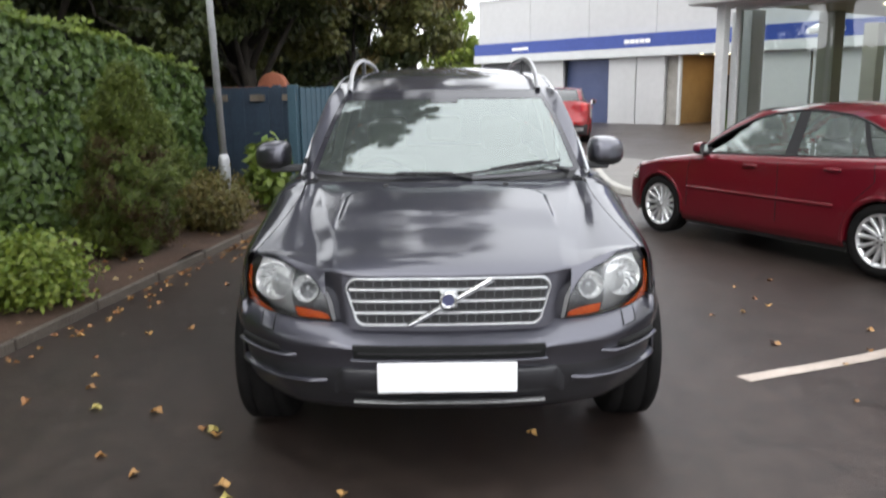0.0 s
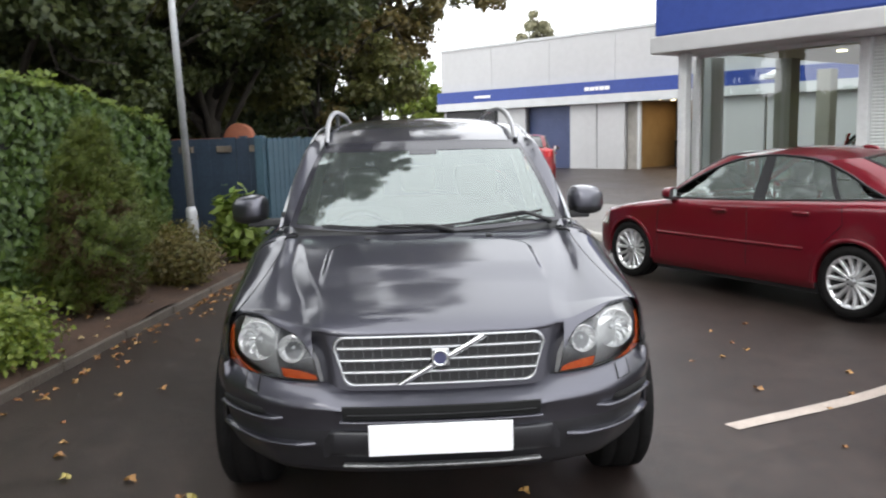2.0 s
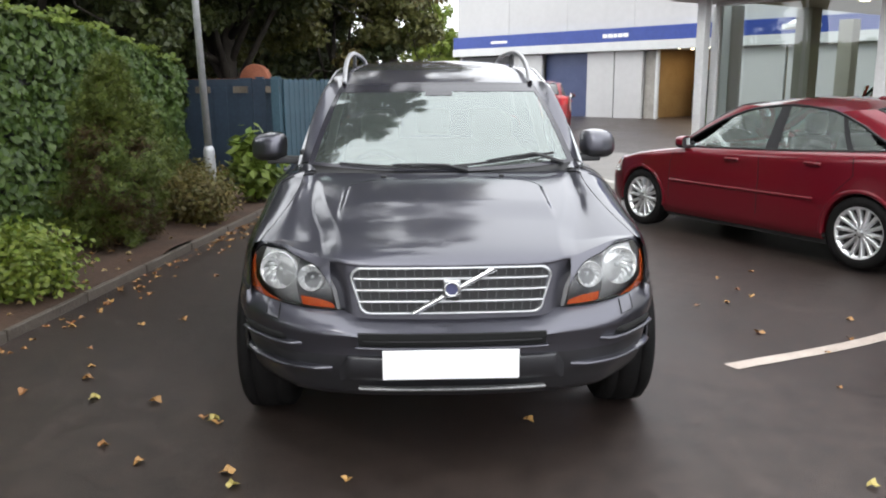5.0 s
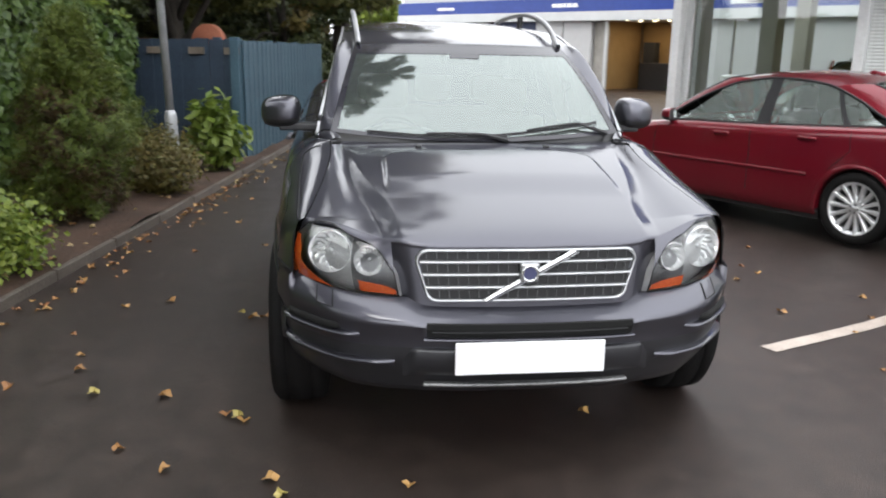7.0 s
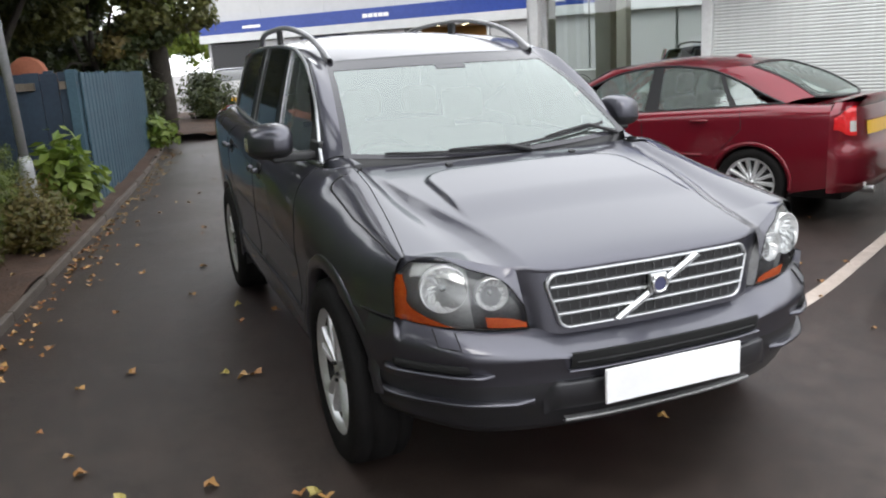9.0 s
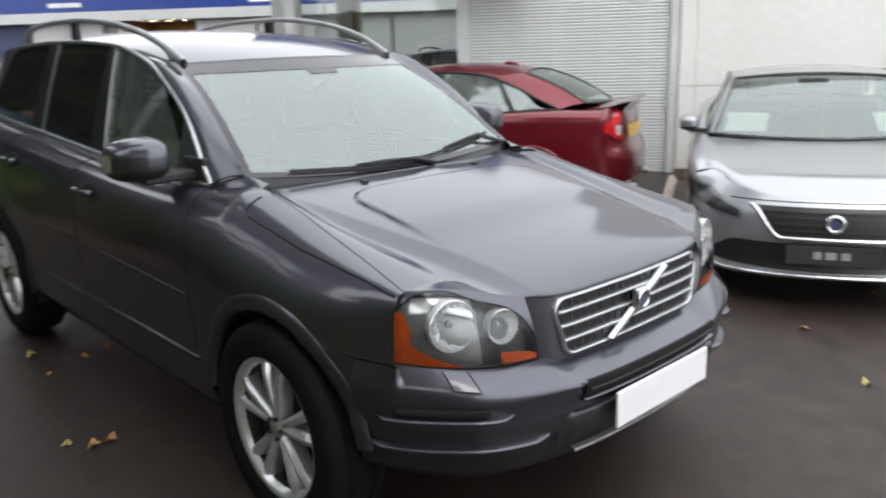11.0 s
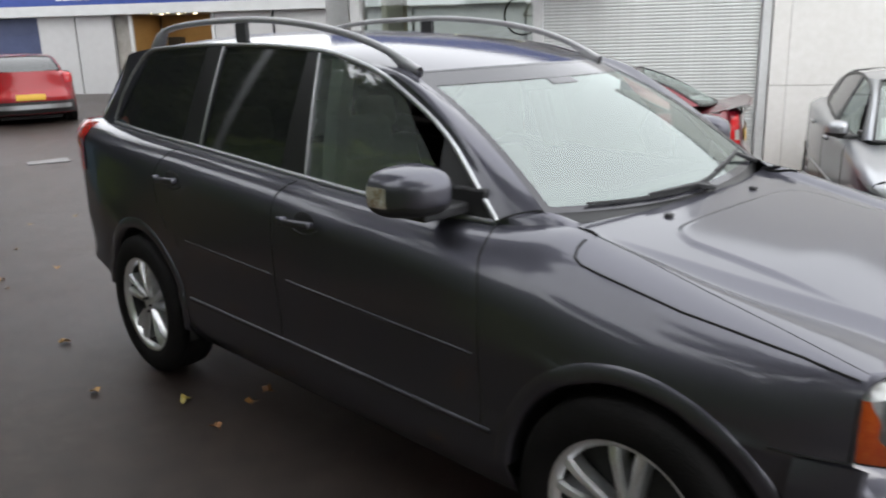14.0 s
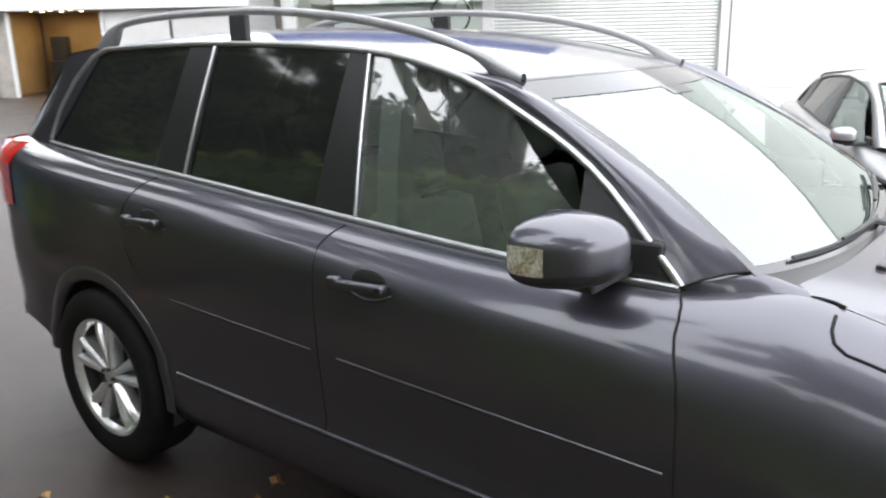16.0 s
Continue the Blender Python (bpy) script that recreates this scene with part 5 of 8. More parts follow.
# ---- the dark grey estate that the camera walks round ----
SUV = Shape(
    length=4.80, full=[(0.36, 0.75), (0.55, 0.90), (0.85, 0.98), (1.25, 0.98), (1.8, 0.88), (2.6, 0.84), (4.6, 0.80)], belly=0.75, lean=0.235, arch=0.412, hub_z=0.366, hubs=(0.888, 3.760), pan=0.24, nose_z=0.86,
    wide=[(0.34, 0.826), (0.45, 0.876), (0.60, 0.914), (0.88, 0.943), (1.4, 0.946), (2.4, 0.948), (3.4, 0.952), (3.9, 0.952), (4.2, 0.944), (4.45, 0.918), (4.56, 0.890), (4.66, 0.845)],
    tuck=[(0.0, 0.0), (0.22, 0.012), (0.245, 0.004), (0.36, 0.006), (0.44, 0.035), (0.50, 0.085)],
    sill=[(0.3, 0.57), (0.47, 0.55), (0.6, 0.33), (1.0, 0.27), (3.4, 0.27), (4.12, 0.36), (4.25, 0.46), (4.6, 0.50)],
    shoulder=[(0.36, 0.72), (0.60, 0.725), (0.90, 0.74), (1.30, 0.83), (1.8, 0.915), (2.5, 0.97), (3.3, 1.03), (4.2, 1.11), (4.6, 1.14)],
    top_z=[(0.36, 0.915), (0.55, 0.955), (0.80, 1.008), (1.05, 1.068), (1.25, 1.108), (1.48, 1.092), (1.9, 1.100), (2.5, 1.134), (3.33, 1.190), (3.8, 1.216), (4.34, 1.252), (4.6, 1.265)],
    top_x=[(0.36, 0.785), (0.55, 0.755), (0.80, 0.724), (1.05, 0.704), (1.25, 0.708), (1.42, 0.756), (1.55, 0.776), (2.5, 0.778), (3.33, 0.776), (4.0, 0.766), (4.34, 0.748), (4.6, 0.70)],
    cant=[(1.47, 1.105), (1.73, 1.345), (1.94, 1.462), (2.18, 1.562), (2.53, 1.632), (3.0, 1.658), (3.4, 1.664), (3.9, 1.652), (4.15, 1.636), (4.4, 1.595)])
SUV_AT = pose(0.018, -0.10, 0)
suv = thing("estate_car", "dark grey metallic off-road estate car, wet, parked on asphalt", "car", SUV_AT)


def both_sides(name, bm, mat, parent):
    """The part and its mirror image, each on its own."""
    other = bm.copy()
    bmesh.ops.transform(other, verts=other.verts, matrix=Matrix.Diagonal((-1, 1, 1, 1)))
    bmesh.ops.reverse_faces(other, faces=other.faces)
    part(name, bm, mat, parent, smooth=True)
    part(name, other, mat, parent, smooth=True)


def suv_hood_z(x, y):
    """The bonnet: a raised middle between two creases that run in towards the grille, and lower wings outside."""
    ax = abs(x)
    zc = 0.8575 + 0.2345 * y - 0.0325 * y * y - 0.045 * math.exp((0.1 - y) / 0.045)
    b = spline([(0.10, 0.440), (0.25, 0.448), (0.44, 0.472), (0.61, 0.516), (0.80, 0.562), (1.0, 0.598), (1.25, 0.640)], y)
    zt, xt = spline(SUV.top_z, y), spline(SUV.top_x, y)
    edge = zc - 0.011
    if ax <= b:
        # a raised middle panel with a rounded rear edge, which fades out towards the grille
        inx = smooth01((spline([(0.5, 0.485), (1.0, 0.480)], y) - 0.05 * smooth01((y - 0.98) / 0.12) ** 2 - ax) / 0.020)
        iny = smooth01((1.085 - 0.10 * (ax / 0.47) ** 10 - y) / 0.024)
        return zc - 0.011 * (ax / b) ** 2 + 0.013 * inx * iny * smooth01((y - 0.50) / 0.25)
    # below a crisp crease the side of the middle falls steeply into a valley, then the wing rises softly
    drop = spline([(0.10, 0.020), (0.25, 0.021), (0.5, 0.021), (0.9, 0.018), (1.1, 0.012), (1.25, 0.003)], y)
    wide = max(xt - b, 0.03)
    k, foot = min(1.0, (ax - b) / wide), min(0.070 / wide, 0.50)
    fall = 1 - (1 - min(1.0, k / foot)) ** 1.25
    rise = 1 - smooth01(max(0.0, k - foot * 0.8) / (1 - foot * 0.8))
    return lerp(edge, zt, k) - drop * fall * rise + 0.006 * math.sin(math.pi * k) * smooth01((k - 0.3) / 0.4)


def suv_hood_front(x):
    return spline([(0.0, 0.125), (0.30, 0.135), (0.40, 0.150), (0.47, 0.180), (0.55, 0.225), (0.66, 0.285), (0.74, 0.330), (0.787, 0.375)], abs(x))


def suv_hood_rear(x):
    return spline([(0.0, 1.214), (0.3, 1.224), (0.66, 1.288)], abs(x))


bm = bmesh.new()
rows = []
for i in range(131):
    s = i / 130
    row = []
    for j in range(0, 85):
        f = j / 84
        # the edge of the bonnet follows the fender's top edge
        y = 0.8
        for _ in range(8):
            xe = spline(SUV.top_x, y) - 0.004
            x = f * xe
            y = lerp(suv_hood_rear(x), suv_hood_front(x), s)
        row.append((x, y, suv_hood_z(x, y)))
    rows.append(row)
# rolled front edge
last = rows[-1]
rows.append([(x, y - 0.004, z - 0.012) for x, y, z in last])
rows.append([(x, y + 0.004, z - 0.022) for x, y, z in last])
sheet(bm, rows)
part("bonnet", mirrored(bm), GREY_PAINT, suv, smooth=True)

part("flank", flank(SUV, 0.36, 4.66), GREY_PAINT, suv, smooth=True)

# scuttle under the screen, and the wing tops that run up to the screen pillars
bm = bmesh.new()
rows = []
for j in range(13):
    f = j / 12
    x0 = f * 0.645
    yr = suv_hood_rear(x0)
    foot = Vector((x0 * 1.09, 1.238 + 0.105 * f * f * 0.93, 1.103 + 0.032 * f * f))
    rows.append([(x0, yr + 0.004, suv_hood_z(x0, yr) - 0.012), (lerp(x0, foot.x, 0.5), lerp(yr, foot.y, 0.5), min(suv_hood_z(x0, yr), foot.z) - 0.016), foot])
sheet(bm, rows)
part("scuttle", mirrored(bm), GRILLE_BLACK, suv, smooth=True)
bm = bmesh.new()
rows = []
for i in range(13):
    t = i / 12
    y = lerp(1.215, 1.475, t)
    outer = Vector((spline(SUV.top_x, y), y, spline(SUV.top_z, y)))
    inner = Vector((spline([(0, 0.652), (0.5, 0.703), (1, 0.772)], t), spline([(0, 1.250), (0.5, 1.345), (1, 1.475)], t), spline([(0, 1.112), (0.5, 1.139), (1, 1.106)], t)))
    rows.append([outer.lerp(inner, k / 4) + Vector((0, 0, 0.006)) * math.sin(k / 4 * math.pi) for k in range(5)])
sheet(bm, rows)
both_sides("wing_top", bm, GREY_PAINT, suv)

# windscreen with its dark rim
SCREEN_FOOT = lambda f: Vector((0.705 * f, 1.238 + 0.105 * f * f, 1.104 + 0.034 * f * f))
SCREEN_HEAD = lambda f: Vector((0.580 * f, 1.945 + 0.115 * f * f, 1.552 - 0.010 * f * f))


def suv_screen(f, t, lift=0.0):
    a, b = SCREEN_FOOT(f), SCREEN_HEAD(f)
    p = a.lerp(b, t)
    bow = 0.030 * math.sin(t * math.pi) + lift
    return Vector((p.x, p.y - 0.5 * bow, p.z + 0.87 * bow))


def band(f0, f1, t0, t1, lift, n=12, m=8):
    bm = bmesh.new()
    sheet(bm, [[suv_screen(lerp(f0, f1, i / n), lerp(t0, t1, j / m), lift) for i in range(n + 1)] for j in range(m + 1)])
    return bm


part("windscreen", band(-0.985, 0.985, 0.015, 0.99, 0.0, 24, 14), SCREEN, suv, "raked windscreen reflecting sky and trees", smooth=True)
for nm, q in (("screen_rim", (-1, 1, -0.012, 0.022)), ("screen_rim", (-1, 1, 0.985, 1.0))):
    part(nm, band(*q, 0.003, 24, 3), SHADE_BAND, suv)
for sx in (-1, 1):
    part("screen_rim", band(sx * 0.955, sx * 1.0, 0.0, 1.0, 0.002, 3, 14), SHADE_BAND, suv)

part("shade_band", band(-0.955, 0.955, 0.855, 0.985, 0.002, 24, 4), SHADE_BAND, suv, "dark shade band along the top")
part("mirror_mount", band(-0.13, 0.13, 0.800, 0.852, 0.002, 6, 3), SHADE_BAND, suv, "dark patch round the mirror mount")
# pillars beside the screen, from the wing to the roof
bm = bmesh.new()
rows = []
for i in range(25):
    t = i / 24
    inner = suv_screen(1.0, t, 0.003)
    y = lerp(1.47, 2.32, t ** 0.92)
    z = spline(SUV.cant, y)
    outer = Vector((SUV.glass_x(y, z) + 0.006, y, z))
    up = Vector((0.10, -0.50, 0.86)).normalized()
    v = outer - inner
    fall = v.dot(up)
    row = []
    for k in range(11):
        u = k / 10
        # broad and flat beside the glass, then turned down to the door frame
        full = inner + (v - up * fall) * min(1, u / 0.72) + up * (fall * smooth01((u - 0.55) / 0.45) + 0.006 * math.sin(u * math.pi))
        row.append((inner + v * u).lerp(full, smooth01(t / 0.30) * (1 - smooth01((t - 0.55) / 0.45))))
    rows.append(row[::-1])
sheet(bm, rows)
both_sides("screen_pillar", bm, GREY_PAINT, suv)

# roof
bm = bmesh.new()
rows = []
for i in range(45):
    y = lerp(2.06, 4.30, i / 44)
    if y < 2.32:
        k = (y - 2.06) / 0.26
        zc2 = spline(SUV.cant, 2.32)
        xe, ze = lerp(0.580, SUV.glass_x(2.32, zc2) + 0.006, k), lerp(1.544, zc2, k)
    else:
        ze = spline(SUV.cant, y)
        xe = SUV.glass_x(y, ze) + 0.006
    yc = -0.115 * max(0, 1 - (y - 2.06) / 0.3) ** 1.5 + 0.16 * smooth01((y - 3.9) / 0.40)
    # one even arch from the screen's head to the tailgate
    v = min((y + yc - 1.945) / 1.45, 1.0)
    zc = lerp(1.553, 1.712, 1 - (1 - v) ** 2.3) - 0.055 * smooth01((y + yc - 3.5) / 1.0)
    row = []
    for j in range(21):
        f = j / 20
        row.append((xe * f, y + yc * (1 - f * f), ze + (zc - ze) * (1 - f ** 2.6)))
    rows.append(row)
sheet(bm, rows)
part("roof", mirrored(bm), GREY_PAINT, suv, smooth=True)

# tailgate, rear corners and rear bumper
bm = bmesh.new()
rows = []
for i in range(25):
    t = i / 24
    zt = lerp(0.42, 1.265, t / 0.62) if t < 0.62 else lerp(1.265, 1.66, (t - 0.62) / 0.38)
    row = []
    for j in range(13):
        f = j / 12
        if zt <= 1.265:
            x = SUV.side_x(4.66, min(zt, 1.26)) * f
            yb = 4.66 + (0.13 + 0.05 * smooth01((0.68 - zt) / 0.08)) * math.sqrt(max(0, 1 - f ** 4))
        else:
            k = (zt - 1.265) / 0.395
            x = lerp(0.70, 0.650, k) * f
            yb = lerp(4.66, 4.30, k) + lerp(0.13, 0.16, k) * math.sqrt(max(0, 1 - f ** 4))
        row.append((x, yb, zt - 0.045 * max(0, (zt - 1.265) / 0.395) * f ** 3))
    rows.append(row)
sheet(bm, rows)
part("tailgate", mirrored(bm), GREY_PAINT, suv, smooth=True)
bm = bmesh.new()
rows = []
for i in range(13):
    t = i / 12
    y0, y1 = lerp(4.33, 3.98, t), lerp(4.66, 4.30, t)
    row = []
    for k in range(9):
        u = k / 8
        y = lerp(y0, y1, u)
        z = lerp(spline(SUV.top_z, y), spline(SUV.cant, y), t)
        xg = SUV.glass_x(y0, z) + 0.006
        row.append((lerp(xg, lerp(0.70, 0.652, t), u ** 2.6), y, z))
    rows.append(row)
sheet(bm, rows)
both_sides("rear_pillar", bm, GREY_PAINT, suv)

# front bumper, swept round the nose
BUMP_PLAN = [(0.0, 0.012), (0.25, 0.020), (0.42, 0.045), (0.56, 0.085), (0.68, 0.145), (0.77, 0.235), (0.842, 0.330), (0.880, 0.41), (0.904, 0.478)]


def bumper_sheet(profile, lo=0.0, hi=1.0, n=40, keys=BUMP_PLAN, lift=0.0):
    """Sweeps a profile of (outset, z) round the half plan; profile is a function of the way round."""
    bm = bmesh.new()
    rows = []
    for i in range(n + 1):
        u = lerp(lo, hi, i / n)
        q, nn = plan(keys, u)
        rows.append([(q.x + nn.x * o, q.y + nn.y * o, z) for o, z in profile(u)])
    sheet(bm, rows)
    return bm


def bump_lower(u):
    c = 0.017 * smooth01((u - 0.55) / 0.4)
    k = 1 - 0.55 * smooth01((u - 0.55) / 0.4)
    return [(-0.027, 0.512), (-0.028, 0.490), (-0.032, 0.470), (-0.036, 0.455), (-0.040 - 0.006 * k, 0.420), (-0.058 * k - 0.012, 0.385 + c), (-0.078 * k - 0.01, 0.350 + 2 * c), (-0.10 * k - 0.01, 0.320 + 2.6 * c), (-0.16, 0.300 + 2.8 * c)]


LAMP_FOOT = [(0.452, 0.150), (0.55, 0.165), (0.65, 0.205), (0.74, 0.270), (0.805, 0.355), (0.840, 0.425)]


def bumper_row(u, lift=0.0):
    """The upper bumper's section at the way round u, from the lamp's foot down."""
    q, nn = plan(BUMP_PLAN, u)
    x = min(q.x, 0.836)
    f = max(0.0, (x - 0.452) / 0.388)
    zt = lerp(0.674, 0.713, f ** 1.5) - 0.022 * (1 - smooth01((x - 0.33) / 0.12))
    inner = Vector((x, spline([(0.0, 0.155)] + LAMP_FOOT, x) + 0.004)) if q.x < 0.836 else Vector((lerp(0.836, 0.884, (q.x - 0.836) / 0.068), q.y - 0.005))
    row = []
    for a, dz in ((1.0, 0.0), (0.82, -0.008), (0.58, -0.022), (0.34, -0.038), (0.14, -0.055), (0.03, -0.070 + 0.010 * (1 - smooth01((x - 0.33) / 0.12)))):
        p = q.lerp(inner, a)
        row.append((p.x + nn.x * lift * (1 - a), p.y + nn.y * lift * (1 - a), zt + dz + lift))
    return row + [(q.x + nn.x * (lift - o), q.y + nn.y * (lift - o), z) for z, o in ((0.594, 0.005), (0.56, 0.018), (0.53, 0.024), (0.512, 0.027))]


bm = bmesh.new()
sheet(bm, [bumper_row(i / 48) for i in range(49)])
bumper = part("front_bumper", mirrored(bm), GREY_PAINT, suv, smooth=True)
part("lower_bumper", mirrored(bumper_sheet(bump_lower)), SHADED_GREY, bumper, "lower bumper, its grey darkened for shade", smooth=True)
# slots and blades in the corners, the washer flaps, the intake over the plate, and the lower lip
for sx in (-1, 1):
    for nm, lo, hi, prof, mt in (("bumper_slot", 0.46, 0.84, [(-0.020, 0.590), (0.0, 0.588), (0.002, 0.574), (-0.002, 0.562), (-0.022, 0.558)], GAP),
                                 ("bumper_blade", 0.40, 0.90, [(-0.025, 0.558), (0.004, 0.556), (0.010, 0.551), (0.004, 0.543), (-0.025, 0.537)], GREY_PAINT),
                                 ("bumper_blade", 0.300, 0.94, [(-0.040, 0.464), (-0.010, 0.461), (-0.004, 0.455), (-0.010, 0.447), (-0.045, 0.440)], GREY_PAINT)):
        bm = bumper_sheet(lambda u: [(lerp(-0.03, o, min(1, (u - lo) / 0.05, (hi - u) / 0.08)), z) for o, z in prof], lo, hi, 24)
        bmesh.ops.transform(bm, verts=bm.verts, matrix=Matrix.Diagonal((sx, 1, 1, 1)))
        part(nm, bm, mt, bumper, smooth=True)
    bm = bmesh.new()
    us = (0.505, 0.525, 0.56, 0.58)
    rows = [[(sx * p[0], p[1], p[2]) for p in bumper_row(u, 0.002)[1:5]] for u in us]
    sheet(bm, rows)
    part("washer_flap", bm, GREY_PAINT, bumper, smooth=True)
    bm = bmesh.new()
    tube(bm, rows[0] + [r[-1] for r in rows[1:-1]] + rows[-1][::-1], 0.0022, 5)
    part("flap_gap", bm, GAP, bumper)
    # front edge of the plate panel turns down at its ends
bm = bumper_sheet(lambda u: [(-0.006, 0.612), (0.003, 0.609), (0.001, 0.590), (-0.010, 0.560), (-0.022, 0.552)], 0.0, 0.205, 12)
part("upper_intake", mirrored(bm), GAP, bumper, smooth=False)
bm = bumper_sheet(lambda u: [(-0.004, 0.584), (0.004, 0.580), (-0.008, 0.576)], 0.0, 0.190, 12)
part("intake_bar", mirrored(bm), BLACK_PLASTIC, bumper)
bm = bumper_sheet(lambda u: [(-0.022, 0.557), (0.002, 0.555), (0.005, 0.550), (-0.022, 0.543)], 0.0, 0.212, 14)
part("intake_lip", mirrored(bm), GREY_PAINT, bumper, smooth=True)
bm = bumper_sheet(lambda u: [(lerp(o, -0.034, smooth01((u - 0.235) / 0.04)), lerp(z, z2, smooth01((u - 0.240) / 0.035))) for o, z, z2 in ((-0.027, 0.515, 0.480), (-0.012, 0.512, 0.474), (-0.008, 0.504, 0.466), (-0.020, 0.43, 0.43), (-0.05, 0.405, 0.405))], 0.0, 0.275, 24)
part("plate_panel", mirrored(bm), SHADED_GREY, bumper, smooth=True)
bm = bumper_sheet(lambda u: [(-0.060, 0.378), (-0.040, 0.376), (-0.036, 0.370), (-0.042, 0.362), (-0.07, 0.358)], 0.0, 0.215, 14)
part("skid_lip", mirrored(bm), SATIN_DARK, bumper, "scuffed satin skid lip", smooth=True)
part("number_plate", boxmesh(-0.262, 0.262, -0.012, 0.0, 0.437, 0.553, bevel=0.004, m=pose(-0.008, 0, 0)), PLATE, suv, "blank white number plate")

# nose panel and grille
bm = bmesh.new()
rows = []
for j in range(21):
    f = j / 20
    x = 0.505 * f
    yf = suv_hood_front(x) + 0.002 if f < 0.8 else suv_hood_front(x)
    zt = suv_hood_z(x, suv_hood_front(x)) - 0.016
    wrap = 0.075 * smooth01((f - 0.80) / 0.20)
    rows.append([(x * lerp(1, 0.955, t), lerp(yf, 0.118 + 0.022 * f * f + wrap, t), lerp(zt, 0.634, t)) for t in [k / 8 for k in range(9)]])
sheet(bm, rows)
part("nose_panel", mirrored(bm), GREY_PAINT, suv, smooth=True)


def nose_y(x, z):
    f = min(abs(x) / 0.505, 1)
    zt = suv_hood_z(x, suv_hood_front(x)) - 0.016
    return lerp(suv_hood_front(x) + 0.002, 0.118 + 0.022 * f * f, (zt - z) / (zt - 0.655))


def outline(w0, w1, z0, z1, r, n=5):
    """A rounded trapezium, wider at the top, as points (x, z)."""
    pts = []
    for cx, cz, a0 in ((w1 - r, z1 - r, 0), (-w1 + r, z1 - r, 90), (-w0 + r, z0 + r, 180), (w0 - r, z0 + r, 270)):
        for k in range(n + 1):
            a = radians(a0 + 90 * k / n)
            pts.append((cx + r * math.cos(a), cz + r * math.sin(a)))
    return pts


def fine_outline(o, step=0.03):
    res = []
    for a, b in zip(o, o[1:] + o[:1]):
        k = max(1, int(math.dist(a, b) / step))
        res += [(lerp(a[0], b[0], i / k), lerp(a[1], b[1], i / k)) for i in range(k)]
    return res


GR0, GR1 = fine_outline(outline(0.366, 0.398, 0.662, 0.848, 0.042)), None
grille = part("grille", bmesh.new(), GRILLE_BLACK, suv, "chrome framed grille with thin bars")
bm = bmesh.new()
ring = []
for x, z in GR0:
    cx, cz = x * 0.972, 0.755 + (z - 0.755) * 0.91
    y0, y1 = nose_y(x, z), nose_y(cx, cz)
    ring.append([(x, y0 + 0.004, z), (x * 0.998, y0 - 0.010, z), (lerp(x, cx, 0.5), (y0 + y1) / 2 - 0.017, lerp(z, cz, 0.5)), (cx, y1 - 0.010, cz), (cx, y1 + 0.003, cz)])
sheet(bm, ring + ring[:1])
part("grille_frame", bm, SATIN, grille, smooth=True)
bm = bmesh.new()
sheet(bm, [[(x, nose_y(x, z) - 0.003, z) for x in [k * w / 12 for k in range(-12, 13)]] for z, w in ((0.670, 0.352), (0.76, 0.37), (0.842, 0.385))])
part("grille_mesh", bm, GRILLE_BLACK, grille)
for z in (0.802, 0.757, 0.712):
    w = lerp(0.358, 0.388, (z - 0.67) / 0.17)
    bm = bmesh.new()
    sheet(bm, [[(x, nose_y(x, z) - o, z + dz) for o, dz in ((0.002, 0.0060), (0.012, 0.0050), (0.016, 0.0008), (0.012, -0.0045), (0.002, -0.0055))] for x in [k * w / 12 for k in range(-12, 13)]])
    part("grille_bar", bm, SATIN, grille, smooth=True)
for k in range(-10, 11):
    x = k * 0.036
    part("grille_rib", tube(bmesh.new(), [(x * 0.96, nose_y(x, 0.67) - 0.005, 0.672), (x, nose_y(x, 0.84) - 0.005, 0.838)], 0.0016, 5), LAMP_DARK, grille)
bm = bmesh.new()
sheet(bm, [[(lerp(-0.150, 0.168, t) + o[0], nose_y(0, lerp(0.668, 0.842, t)) - o[2], lerp(0.668, 0.842, t) + o[1]) for o in ((-0.014, 0.005, 0.006), (-0.010, 0.005, 0.022), (0.0, 0, 0.024), (0.010, -0.005, 0.022), (0.014, -0.005, 0.006))] for t in [i / 8 for i in range(9)]])
part("diagonal_bar", bm, CHROME, grille, smooth=True)
part("badge_plate", boxmesh(-0.034, 0.034, nose_y(0, 0.77) - 0.036, nose_y(0, 0.77) - 0.012, 0.735, 0.805, bevel=0.008), SATIN, grille)
bm = bmesh.new()
yb = nose_y(0, 0.77) - 0.037
sheet(bm, [[(r * math.cos(a), yb - o, 0.768 + r * math.sin(a)) for a in [2 * math.pi * i / 24 for i in range(25)]] for r, o in ((0.033, 0.0), (0.031, 0.006), (0.024, 0.006), (0.022, 0.0))])
part("badge_ring", bm, CHROME, grille, smooth=True)
bm = bmesh.new()
bmesh.ops.create_circle(bm, cap_ends=True, segments=20, radius=0.023, matrix=pose(0, yb - 0.002, 0.768, 90, 0, 0))
part("badge_disc", bm, BADGE_BLUE, grille)


